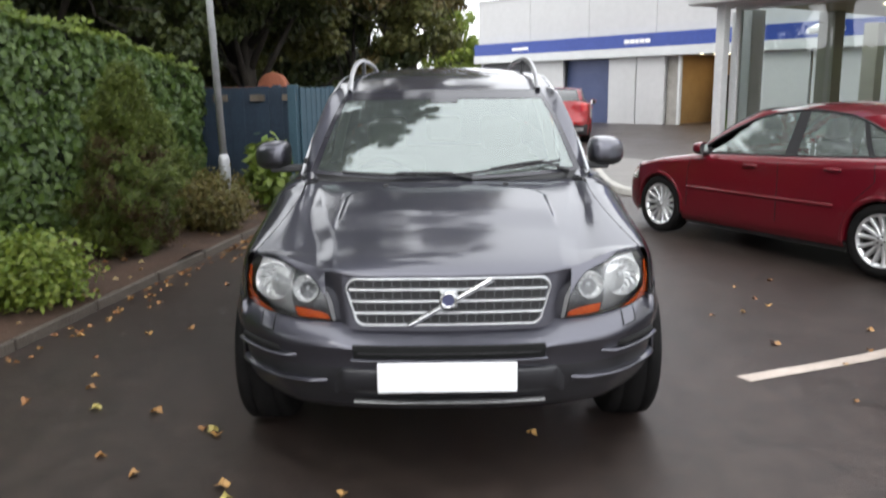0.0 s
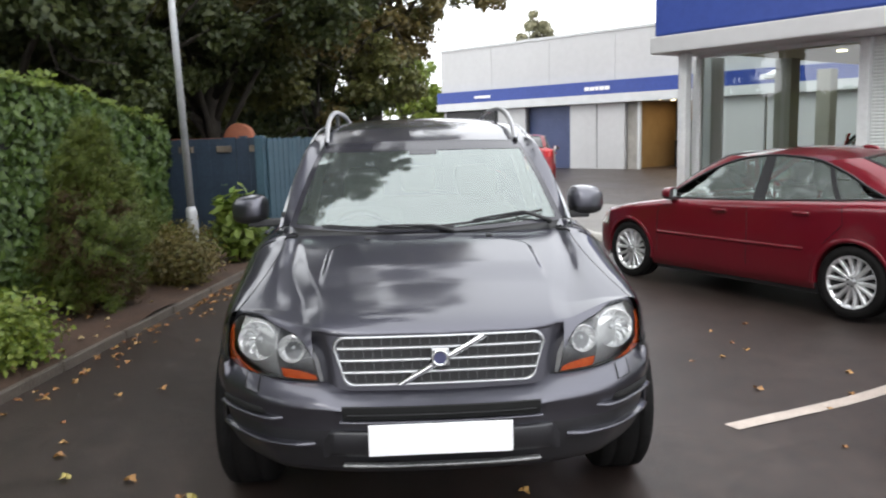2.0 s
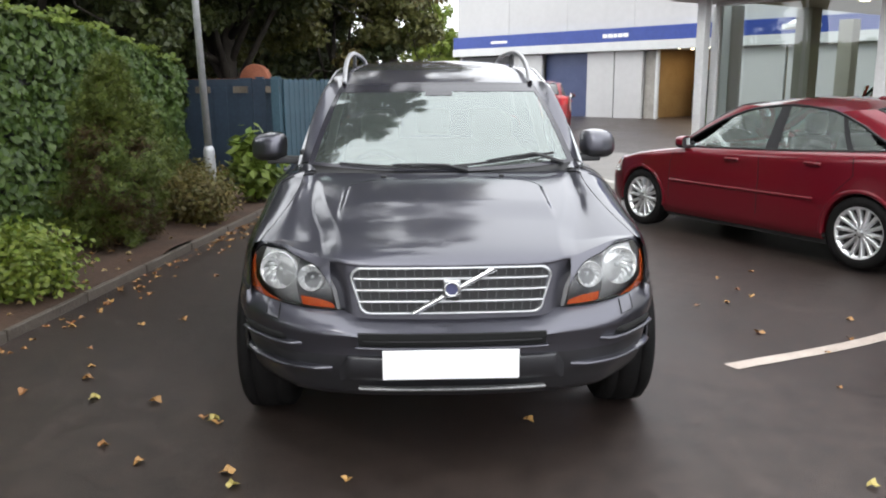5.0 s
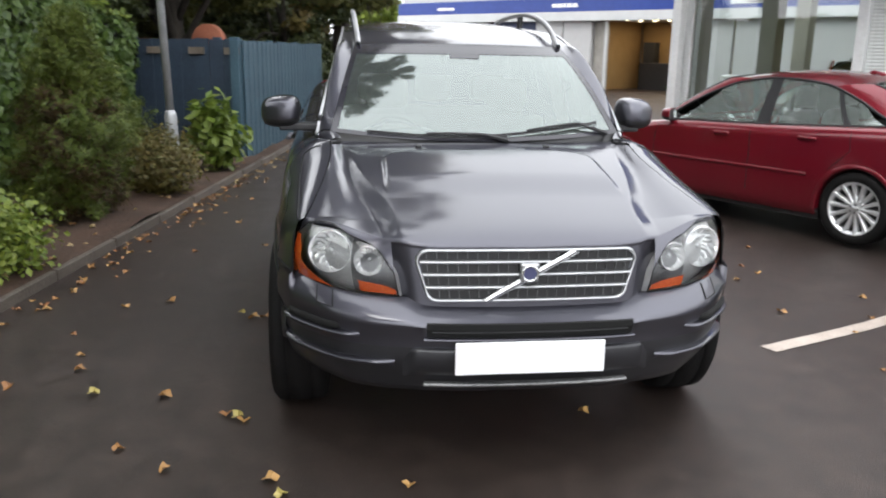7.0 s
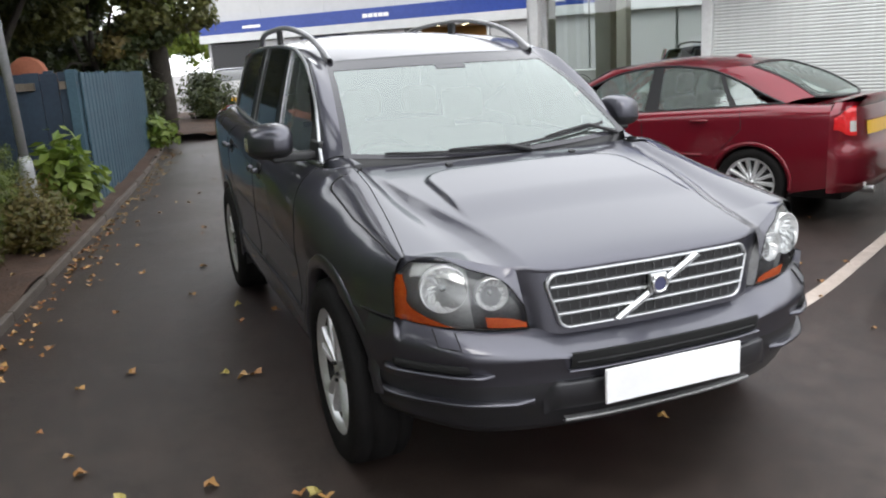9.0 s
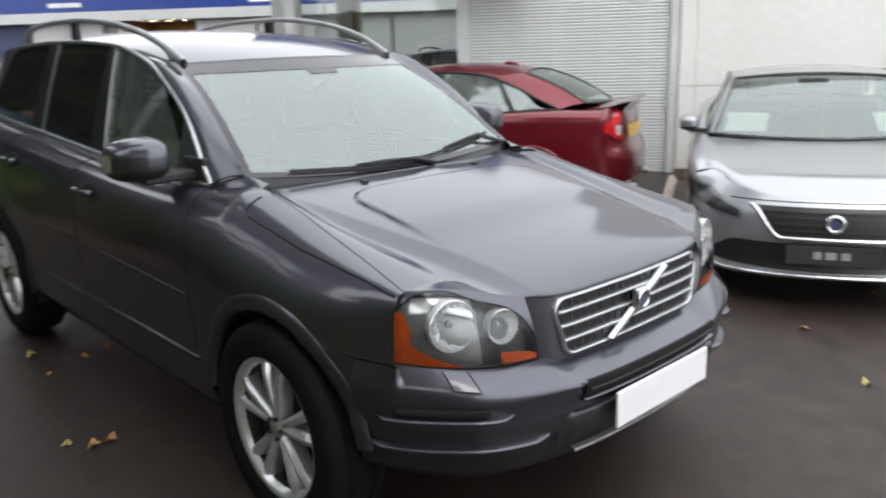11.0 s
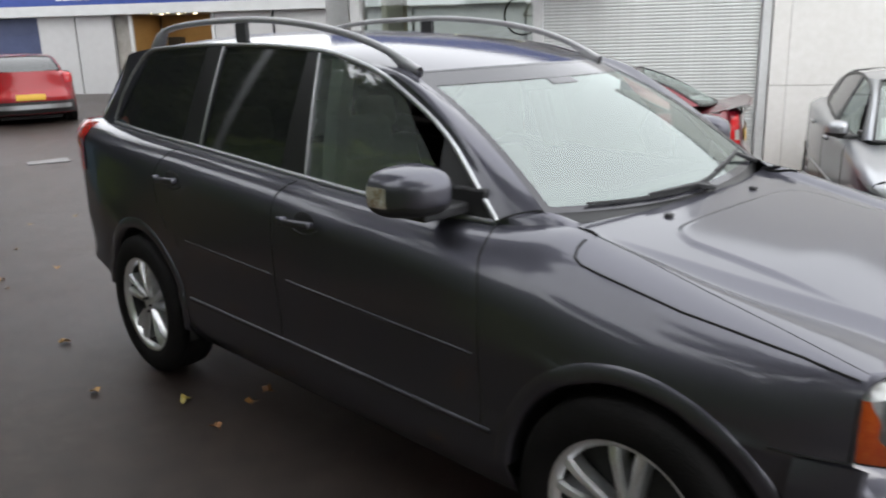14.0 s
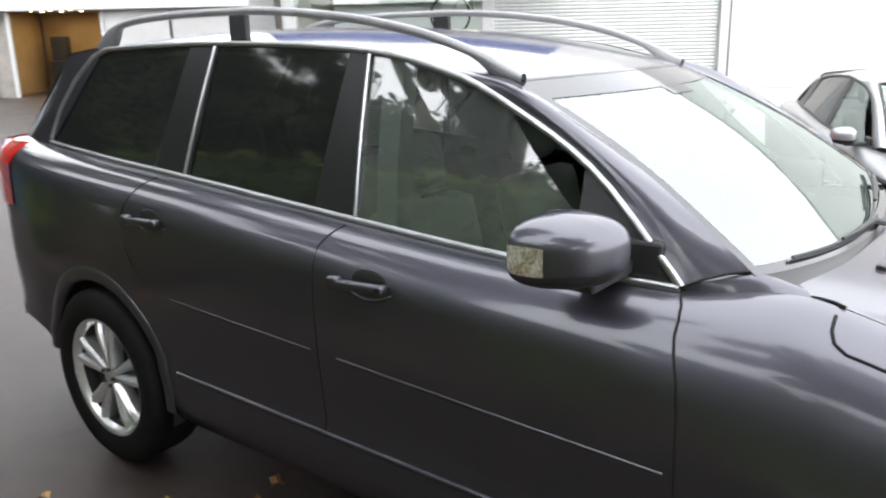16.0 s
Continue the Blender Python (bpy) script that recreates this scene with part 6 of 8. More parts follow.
# headlamps: lens, housing, two bowls, amber corner
def lamp_pt(f, t, back=0.0):
    """f from the inner end to the outer, t from the bumper up to the bonnet."""
    xb, xt = lerp(0.452, 0.840, f), lerp(0.478, 0.788, f)
    yb = spline(LAMP_FOOT, xb)
    zb = lerp(0.676, 0.712, max(f, 0) ** 1.5)
    yt = suv_hood_front(xt) - 0.002 if xt < 0.78 else 0.375
    zt = suv_hood_z(xt, suv_hood_front(xt)) - 0.004
    p = Vector((lerp(xb, xt, t), lerp(yb, yt, t), lerp(zb, zt, t)))
    bow = 0.035 * max(0.0, math.sin(t * math.pi)) ** 0.8 * (0.5 + 0.5 * math.sin(f * math.pi))
    n = Vector((0.35 + 0.35 * f, -0.8, 0.2)).normalized()
    return p + n * (bow - back)


for sx in (-1, 1):
    flip = Matrix.Diagonal((sx, 1, 1, 1))

    top = lambda f: spline([(0.0, 0.40), (0.04, 0.58), (0.10, 0.74), (0.18, 0.84), (0.30, 0.885), (0.42, 0.90), (0.55, 0.95), (0.70, 1.0), (0.82, 1.0), (0.90, 0.965), (0.95, 0.89), (0.99, 0.74)], f)
    FM = 0.99

    def lens_sheet(back, n=24, m=14, f0=0.0, f1=1.0, s0=0.0, s1=1.0):
        bm = bmesh.new()
        sheet(bm, [[lamp_pt(lerp(f0, f1, i / n) * FM, lerp(s0, s1, j / m) * top(lerp(f0, f1, i / n) * FM), back) for i in range(n + 1)] for j in range(m + 1)])
        bmesh.ops.transform(bm, verts=bm.verts, matrix=flip)
        return bm

    lens = part("headlamp", lens_sheet(0.0), LENS_GLASS, suv, "clear headlamp with an amber corner", smooth=True)
    part("lamp_housing", lens_sheet(0.048, 14, 14, 0.0, 0.46), LAMP_DARK, lens, smooth=True)
    part("lamp_housing", lens_sheet(0.047, 14, 14, 0.46, 1.0), LAMP_GREY, lens, smooth=True)
    # pale sheet inside: the upper lens's sky glint put into colour
    part("lamp_bright", lens_sheet(0.028, 12, 8, 0.48, 0.93, 0.72, 0.985), LENS_GLINT, lens, "bright patch painted for the sky's glint in the lens", smooth=True)
    part("lamp_rim", tube(bmesh.new(), [flip @ lamp_pt(f * FM, t * top(f * FM), 0.001) for f, t in [(k / 20, 0) for k in range(21)] + [(1, k / 8) for k in range(1, 9)] + [(1 - k / 20, 1) for k in range(1, 21)] + [(0, 1 - k / 8) for k in range(1, 9)]], 0.0022, 5), GAP, lens)
    ring = [(k / 20, 0) for k in range(21)] + [(1, k / 8) for k in range(1, 9)] + [(1 - k / 20, 1) for k in range(1, 21)] + [(0, 1 - k / 8) for k in range(1, 9)]
    bm = bmesh.new()
    sheet(bm, [[flip @ lamp_pt(f * FM, t * top(f * FM), back) for f, t in ring] for back in (0.003, 0.02, 0.047)])
    part("lamp_wall", bm, LAMP_GREY, lens, smooth=True)
    # painted surround above and outside the lens
    bm = bmesh.new()
    sheet(bm, [[lamp_pt(FM * i / 40, lerp(top(FM * i / 40), 1.0, j / 4), 0.0005) for i in range(41)] for j in range(5)])
    bmesh.ops.transform(bm, verts=bm.verts, matrix=flip)
    part("lamp_surround", bm, GREY_PAINT, suv, smooth=True)
    for f, t, r in ((0.640, 0.55, 0.076), (0.255, 0.56, 0.052)):
        c = lamp_pt(f, t, 0.022)
        ax = Vector((0.22, -1, 0.05)).normalized()
        ux = ax.orthogonal().normalized()
        uy = ax.cross(ux)
        bm = bmesh.new()
        prof = [(r * 1.03, -0.030), (r * 1.02, 0.002), (r * 0.99, 0.003), (r * 0.965, -0.003), (r * 0.84, -0.016), (r * 0.64, -0.028), (r * 0.42, -0.036), (r * 0.22, -0.040), (0.004, -0.040)]
        sheet(bm, [[c + ax * (o + (0.0055 * math.sin(2.6 * i + 1.7 * k) if 3 < k < 8 else 0)) + (ux * math.cos(a) + uy * math.sin(a)) * q for i, a in [(i % 28, 2 * math.pi * i / 28) for i in range(29)]] for k, (q, o) in enumerate(prof)])
        bmesh.ops.transform(bm, verts=bm.verts, matrix=flip)
        part("reflector", bm, BOWL, lens)
        bm = bmesh.new()
        bmesh.ops.create_uvsphere(bm, u_segments=12, v_segments=6, radius=r * 0.15, matrix=Matrix.Translation(flip @ (c - ax * 0.028)))
        part("bulb_cap", bm, SATIN, lens, smooth=True)
    bm = bmesh.new()
    sheet(bm, [[lamp_pt(lerp(0.895 - 0.34 * (1 - min(1, t / 0.36)) ** 2 + 0.05 * smooth01((t - 0.45) / 0.28), FM - 0.004, i / 6), t, -0.003) for i in range(7)] for t in [0.015 + 0.71 * k / 16 for k in range(17)]])
    bmesh.ops.transform(bm, verts=bm.verts, matrix=flip)
    part("amber_corner", bm, AMBER, lens, "orange side indicator", smooth=True)
    part("amber_marker", lens_sheet(-0.002, 8, 3, 0.015, 0.34, 0.05, 0.24), AMBER, lens, "orange marker", smooth=True)

# side windows: front, rear, quarter; black pillars between; bright trim round them
for sx in (-1, 1):
    part("front_window", pane(SUV, (2.475, 2.515), (1.50, 2.02), sx), SIDE_GLASS, suv, smooth=True)
    part("rear_window", pane(SUV, (3.31, 3.235), (2.665, 2.60), sx), DARK_GLASS, suv, smooth=True)
    part("quarter_window", pane(SUV, (4.335, 3.99), (3.36, 3.275), sx), DARK_GLASS, suv, smooth=True)
    part("door_pillar", pane(SUV, (2.665, 2.60), (2.475, 2.515), sx, 0.006), GRILLE_BLACK, suv)
    part("rear_door_pillar", pane(SUV, (3.52, 3.40), (3.31, 3.235), sx, 0.005), GRILLE_BLACK, suv)
    bm = bmesh.new()
    pts = [(1.475, 1.10)] + [(y, spline(SUV.cant, y) - 0.004) for y in [1.50 + 0.06 * k for k in range(42)]] + [(4.05, 1.615), (4.17, 1.52), (4.27, 1.40), (4.335, 1.275)]
    strip(bm, on_side(SUV, pts, sx, 0.010, True), 0.017, 0.007)
    part("bright_trim", bm, SATIN, suv, "bright window trim", smooth=True)
    bm = bmesh.new()
    strip(bm, on_side(SUV, [(y, spline(SUV.top_z, y) + 0.006) for y in [1.475 + 0.11 * k for k in range(27)]], sx, 0.010, True), 0.018, 0.007)
    part("belt_trim", bm, SATIN, suv, "bright window trim", smooth=True)
    for ya, yb2 in ((2.485, 2.520), (3.335, 3.255)):
        bm = bmesh.new()
        strip(bm, on_side(SUV, [(lerp(ya, yb2, k / 6), lerp(spline(SUV.top_z, ya) + 0.01, spline(SUV.cant, yb2) - 0.01, k / 6)) for k in range(7)], sx, 0.008, True), 0.014, 0.005)
        part("upright_trim", bm, SATIN, suv)
    # mirror patch
    bm = bmesh.new()
    sheet(bm, [on_side(SUV, [(lerp(1.49, 1.755, u), lerp(spline(SUV.top_z, lerp(1.49, 1.755, u)) + 0.012, max(spline(SUV.cant, lerp(1.49, 1.755, u)) - 0.012, spline(SUV.top_z, lerp(1.49, 1.755, u)) + 0.014), v)) for v in (0, 0.5, 1)], sx, 0.004, True) for u in [k / 6 for k in range(7)]])
    part("mirror_patch", bm, BLACK_PLASTIC, suv)
    # panel gaps
    belt = lambda y: spline(SUV.top_z, y)
    for pts in ([(1.470, 1.092), (1.452, 1.078), (1.444, 1.055), (1.441, 1.025), (1.432, 0.99), (1.416, 0.94), (1.409, 0.88), (1.405, 0.78), (1.402, 0.68), (1.400, 0.50)],
                [(2.485, belt(2.485) - 0.004), (2.495, 1.12), (2.515, 1.08), (2.515, 0.9), (2.505, 0.7), (2.50, 0.50)],
                [(3.43, belt(3.43) - 0.004), (3.46, 1.15), (3.52, 1.05), (3.50, 0.93), (3.42, 0.82)],
                [(1.392, 0.492), (1.9, 0.496), (2.5, 0.500), (3.0, 0.506), (3.24, 0.512)],
                [(0.37, 0.716), (0.45, 0.719), (0.53, 0.722)],
                [(0.368, 0.72), (0.366, 0.80), (0.366, 0.87)]):
        fine = [(lerp(a[0], b[0], k / 4), lerp(a[1], b[1], k / 4)) for a, b in zip(pts, pts[1:]) for k in range(4)] + [pts[-1]]
        part("panel_gap", tube(bmesh.new(), on_side(SUV, fine, sx, -0.001), 0.0036, 5), GAP, suv)
    shut = [(0.372, 0.905), (0.50, 0.930), (0.65, 0.952), (0.80, 0.973), (0.95, 1.003), (1.05, 1.024), (1.115, 1.040), (1.140, 1.054), (1.152, 1.072), (1.156, 1.090)]
    fine = [(lerp(a[0], b[0], k / 4), lerp(a[1], b[1], k / 4)) for a, b in zip(shut, shut[1:]) for k in range(4)] + [shut[-1]]
    part("bonnet_gap", tube(bmesh.new(), on_side(SUV, fine, sx, -0.001), 0.0040, 5), GAP, suv)
    corner = [Vector((sx * x, y, suv_hood_z(x, y) + 0.004)) for x, y in ((0.704, 1.148), (0.692, 1.172), (0.676, 1.200), (0.664, 1.228), (0.656, 1.262))]
    part("bonnet_gap", tube(bmesh.new(), corner, 0.0038, 5), GAP, suv)
    foot = [Vector((sx * x, y, z)) for x, y, z in ((0.782, 1.478, 1.102), (0.762, 1.430, 1.124), (0.738, 1.390, 1.138), (0.706, 1.345, 1.143))]
    part("panel_gap", tube(bmesh.new(), foot, 0.0032, 5), GAP, suv)
    # rubbing strip, sill blade, fuel or rear details
    bm = bmesh.new()
    strip(bm, on_side(SUV, [(y, 0.722 + 0.036 * (y - 1.42)) for y in [1.43 + 0.10 * k for k in range(11)]], sx, 0.000), 0.012, 0.0017)
    part("rubbing_strip", bm, GREY_PAINT, suv, smooth=True)
    bm = bmesh.new()
    strip(bm, on_side(SUV, [(y, 0.722 + 0.036 * (y - 1.42)) for y in [2.54 + 0.10 * k for k in range(8)]], sx, 0.000), 0.010, 0.0009)
    part("rubbing_strip", bm, GREY_PAINT, suv, smooth=True)
    bm = bmesh.new()
    strip(bm, on_side(SUV, [(y, 0.486 + 0.010 * (y - 1.4)) for y in [1.36 + 0.10 * k for k in range(20)]], sx, 0.002), 0.018, 0.005)
    part("sill_blade", bm, GREY_PAINT, suv, smooth=True)
    for y, z in ((2.31, 1.010), (3.34, 1.066)):
        xh = SUV.side_x(y, z)
        bm = boxmesh(-0.016, 0.012, -0.095, 0.095, -0.016, 0.012, bevel=0.009, m=pose(sx * (xh + 0.028), y, z, -3, 0, 0))
        box(bm, -0.028, 0.004, 0.070, 0.112, -0.018, 0.020, bevel=0.009, m=pose(sx * (xh + 0.018), y, z, -3, 0, 0))
        box(bm, -0.028, 0.004, -0.100, -0.070, -0.014, 0.012, bevel=0.007, m=pose(sx * (xh + 0.018), y, z, -3, 0, 0))
        h = part("door_handle", bm, GREY_PAINT, suv, smooth=True)
        # black oval painted as the recess's shade; a proud ridge catches its highlight
        bm = bmesh.new()
        bmesh.ops.create_uvsphere(bm, u_segments=16, v_segments=8, radius=1, matrix=pose(sx * (xh - 0.004), y - 0.012, z + 0.004) @ Matrix.Diagonal((0.013, 0.066, 0.036, 1)))
        part("recess_shade", bm, GAP, h)
        scoop = on_side(SUV, [(y - 0.012 + 0.085 * u, z - 0.046 + 0.026 * u * u) for u in [lerp(-1, 1, k / 12) for k in range(13)]], sx, 0.000)
        part("handle_scoop", tube(bmesh.new(), scoop, [0.003 + 0.004 * (1 - abs(k / 6 - 1)) for k in range(13)], 6), GREY_PAINT, h, smooth=True)
    # roof rails: flat blades on solid feet, with a post in the middle
    top_of = [(2.03, 1.560), (2.12, 1.602), (2.25, 1.652), (2.42, 1.698), (2.65, 1.738), (2.95, 1.768), (3.2, 1.779), (3.5, 1.779), (3.8, 1.770), (4.0, 1.750), (4.12, 1.715), (4.20, 1.665)]
    rx = lambda y: spline([(2.0, 0.562), (2.5, 0.578), (3.1, 0.584), (3.8, 0.575), (4.2, 0.548)], y)
    bm = bmesh.new()
    rows = []
    for k in range(65):
        y = lerp(2.03, 4.20, k / 64)
        zt, x = spline(top_of, y), rx(y)
        roof_here = spline([(2.0, 1.532), (2.2, 1.590), (2.4, 1.636), (3.0, 1.68), (4.0, 1.67), (4.25, 1.60)], y) - 0.012
        low = zt - 0.026
        low = lerp(low, min(low, roof_here), 1 - smooth01((y - 2.13) / 0.05)) if y < 2.5 else lerp(low, min(low, roof_here), smooth01((y - 4.0) / 0.05))
        rows.append([(sx * (x + o), y, z) for o, z in ((-0.012, low), (-0.014, zt - 0.010), (-0.009, zt - 0.001), (0.0, zt + 0.001), (0.009, zt - 0.001), (0.014, zt - 0.010), (0.012, low), (-0.012, low))])
    sheet(bm, rows)
    bmesh.ops.recalc_face_normals(bm, faces=bm.faces)
    rail = part("roof_rail", bm, RAIL, suv, "satin metal roof rail", smooth=True)
    part("rail_foot", boxmesh(-0.012, 0.012, -0.045, 0.045, -0.11, 0.0, bevel=0.005, m=pose(sx * rx(3.2), 3.2, 1.754)), BLACK_PLASTIC, rail)
    for hub in SUV.hubs:
        bm = arch_lip(SUV, hub, sx, 0.048, 0.005, 4, 172 if hub < 2 else 184, 0.004)
        bmesh.ops.recalc_face_normals(bm, faces=bm.faces)
        part("arch_lip", bm, GREY_PAINT, suv, smooth=True)
        wheel(suv, sx * (0.836 if hub < 2 else 0.856), hub, 0.366, 0.366, 0.244, 0.235, 5, sx)
        bm = bmesh.new()
        sheet(bm, [[(sx * xx, hub + 0.418 * math.cos(a), 0.366 + 0.418 * math.sin(a)) for a in [radians((-15 if hub > 2 else 8) + (210 if hub > 2 else 164) * i / 20) for i in range(21)]] for xx in (0.55, 0.93 if hub > 2 else 0.83)])
        part("wheel_house", bm, DARK, suv)
    door_mirror(suv, SUV, sx, 1.625, 1.122, GREY_PAINT, inset=0.06 if sx > 0 else 0.0)
    # tail lamp up the corner
    bm = bmesh.new()
    rows = []
    for k in range(9):
        z = lerp(1.00, 1.262, k / 8)
        xs_ = SUV.side_x(4.60, min(z, 1.255))
        rows.append([(sx * (SUV.side_x(4.40, min(z, 1.25)) + 0.006), 4.40, z), (sx * (SUV.side_x(4.50, min(z, 1.25)) + 0.010), 4.50, z), (sx * (xs_ + 0.012), 4.60, z), (sx * (SUV.side_x(4.655, min(z, 1.25)) + 0.014), 4.675, z), (sx * (xs_ - 0.10), 4.755, z), (sx * (xs_ - 0.16), 4.77, z)])
    sheet(bm, rows)
    part("tail_lamp", bm, RED_LENS, suv, "red tail lamp", smooth=True)

# wipers
for x0, x1, t0, t1 in ((0.14, -0.56, 0.012, 0.016), (0.64, -0.04, 0.085, 0.012)):
    bm = bmesh.new()
    pts = [suv_screen(lerp(x0, x1, k / 12) / 0.735, lerp(t0, t1, k / 12), 0.014) for k in range(13)]
    tube(bm, pts, 0.0042, 6)
    tube(bm, [p + Vector((0, -0.002, -0.007)) for p in pts], 0.003, 5)
    w = part("wiper", bm, BLACK_PLASTIC, suv)
    tube(b2 := bmesh.new(), [suv_screen((x0 if x0 < 0.3 else x0 + 0.03) / 0.735, -0.02, 0.012), pts[2] + Vector((0, -0.006, 0.010)), pts[5] + Vector((0, -0.005, 0.012)), pts[7] + Vector((0, -0.002, 0.008))], [0.011, 0.008, 0.007, 0.005], 6)
    part("wiper_arm", b2, BLACK_PLASTIC, w)
for x in (-0.30, 0.30):
    bm = boxmesh(-0.014, 0.014, -0.012, 0.012, -0.006, 0.009, bevel=0.004, m=pose(x, 1.15, suv_hood_z(x, 1.15) + 0.002, 8, 0, 0))
    part("washer_jet", bm, BLACK_PLASTIC, suv)

# cabin
shell_floor(SUV, suv, DARK)
for x, y in ((-0.38, 2.20), (0.38, 2.20), (-0.42, 3.10), (0.0, 3.10), (0.42, 3.10)):
    seat(suv, x, y, LEATHER)
bm = boxmesh(-0.70, 0.70, 1.32, 1.62, 0.80, 1.075, bevel=0.06)
box(bm, -0.56, -0.18, 1.45, 1.66, 1.04, 1.13, bevel=0.04)
part("dashboard", bm, DASH, suv, smooth=True)
bm = bmesh.new()
tube(bm, [Matrix.Translation((-0.37, 1.78, 0.98)) @ Euler((radians(-25), 0, 0)).to_matrix().to_4x4() @ Vector((0.185 * math.cos(a), 0, 0.185 * math.sin(a))) for a in [2 * math.pi * k / 24 for k in range(25)]], 0.016, 6, cap=False)
part("steering_wheel", bm, BLACK_PLASTIC, suv)
bm = bmesh.new()
sheet(bm, [[(x, y, spline([(2.05, 1.545), (2.5, 1.62), (3.4, 1.655), (4.4, 1.60)], y) - 0.25 * (x / 1.0) ** 4) for x in (-0.58, -0.3, 0, 0.3, 0.58)] for y in (2.06, 2.3, 2.7, 3.2, 3.8, 4.4)])
part("headliner", bm, HEADLINER, suv)
for sx in (-1, 1):
    bm = boxmesh(-0.02, 0.02, 1.40, 4.40, 0.40, 1.08, m=pose(sx * 0.80, 0, 0))
    part("door_trim", bm, DARK, suv)
    bm = bmesh.new()
    sheet(bm, [[(sx * (SUV.glass_x(y0, z) - 0.045 - dx), y0 + dy, z) for dx, dy in ((0.05, -0.06), (0.0, -0.05), (0.0, 0.03), (0.05, 0.05))] for y0, z in ((2.41, 1.10), (2.44, 1.3), (2.46, 1.5), (2.47, 1.60))])
    part("pillar_trim", bm, HEADLINER, suv, "pale pillar trim")
bm = boxmesh(-0.11, 0.11, -0.015, 0.015, -0.03, 0.04, bevel=0.012, m=pose(0, 1.93, 1.475))
part("inner_mirror", bm, BLACK_PLASTIC, suv)


# ---- the other cars, from one builder ----
def end_point(keys, prof, u, z, out=0.0, rear=0.0):
    q, n = plan(keys, min(u, 1.0))
    prof, narrow = prof if isinstance(prof, tuple) else (prof, None)
    if narrow:
        q = Vector((q.x * lerp(1, spline(narrow, z), smooth01((u - 0.25) / 0.75)), q.y))
    o = spline(prof, z) * (1 - smooth01((u - 0.72) / 0.28)) + out
    y = q.y + n.y * o
    return Vector((q.x + n.x * o, rear - y if rear else y, z))


def nose_section(s, prof, y0):
    """The nose's outsets by height, and how the corner draws in above the shoulder to meet the flank."""
    zt = spline(s.top_z, y0)
    return prof, [(0.2, 1.0), (0.58, 1.0)] + [(lerp(0.60, zt, k / 10), s.side_x(y0, lerp(0.60, zt, k / 10)) / s.width(y0)) for k in range(11)] + [(zt + 0.1, s.side_x(y0, zt) / s.width(y0))]


def end_patch(keys, prof, u0, u1, z0, z1, out, rear=0.0, n=12, m=6, sx=1):
    """A patch of the nose or tail; z0 and z1 are numbers or functions of the way round."""
    bm = bmesh.new()
    rows = []
    for i in range(n + 1):
        u = lerp(u0, u1, i / n)
        a, b = (z(u) if callable(z) else z for z in (z0, z1))
        rows.append([end_point(keys, prof, u, lerp(a, b, j / m), out, rear) for j in range(m + 1)])
    sheet(bm, rows)
    if sx == 0:
        return mirrored(bm)
    bmesh.ops.transform(bm, verts=bm.verts, matrix=Matrix.Diagonal((sx, 1, 1, 1)))
    bmesh.ops.recalc_face_normals(bm, faces=bm.faces)
    return bm


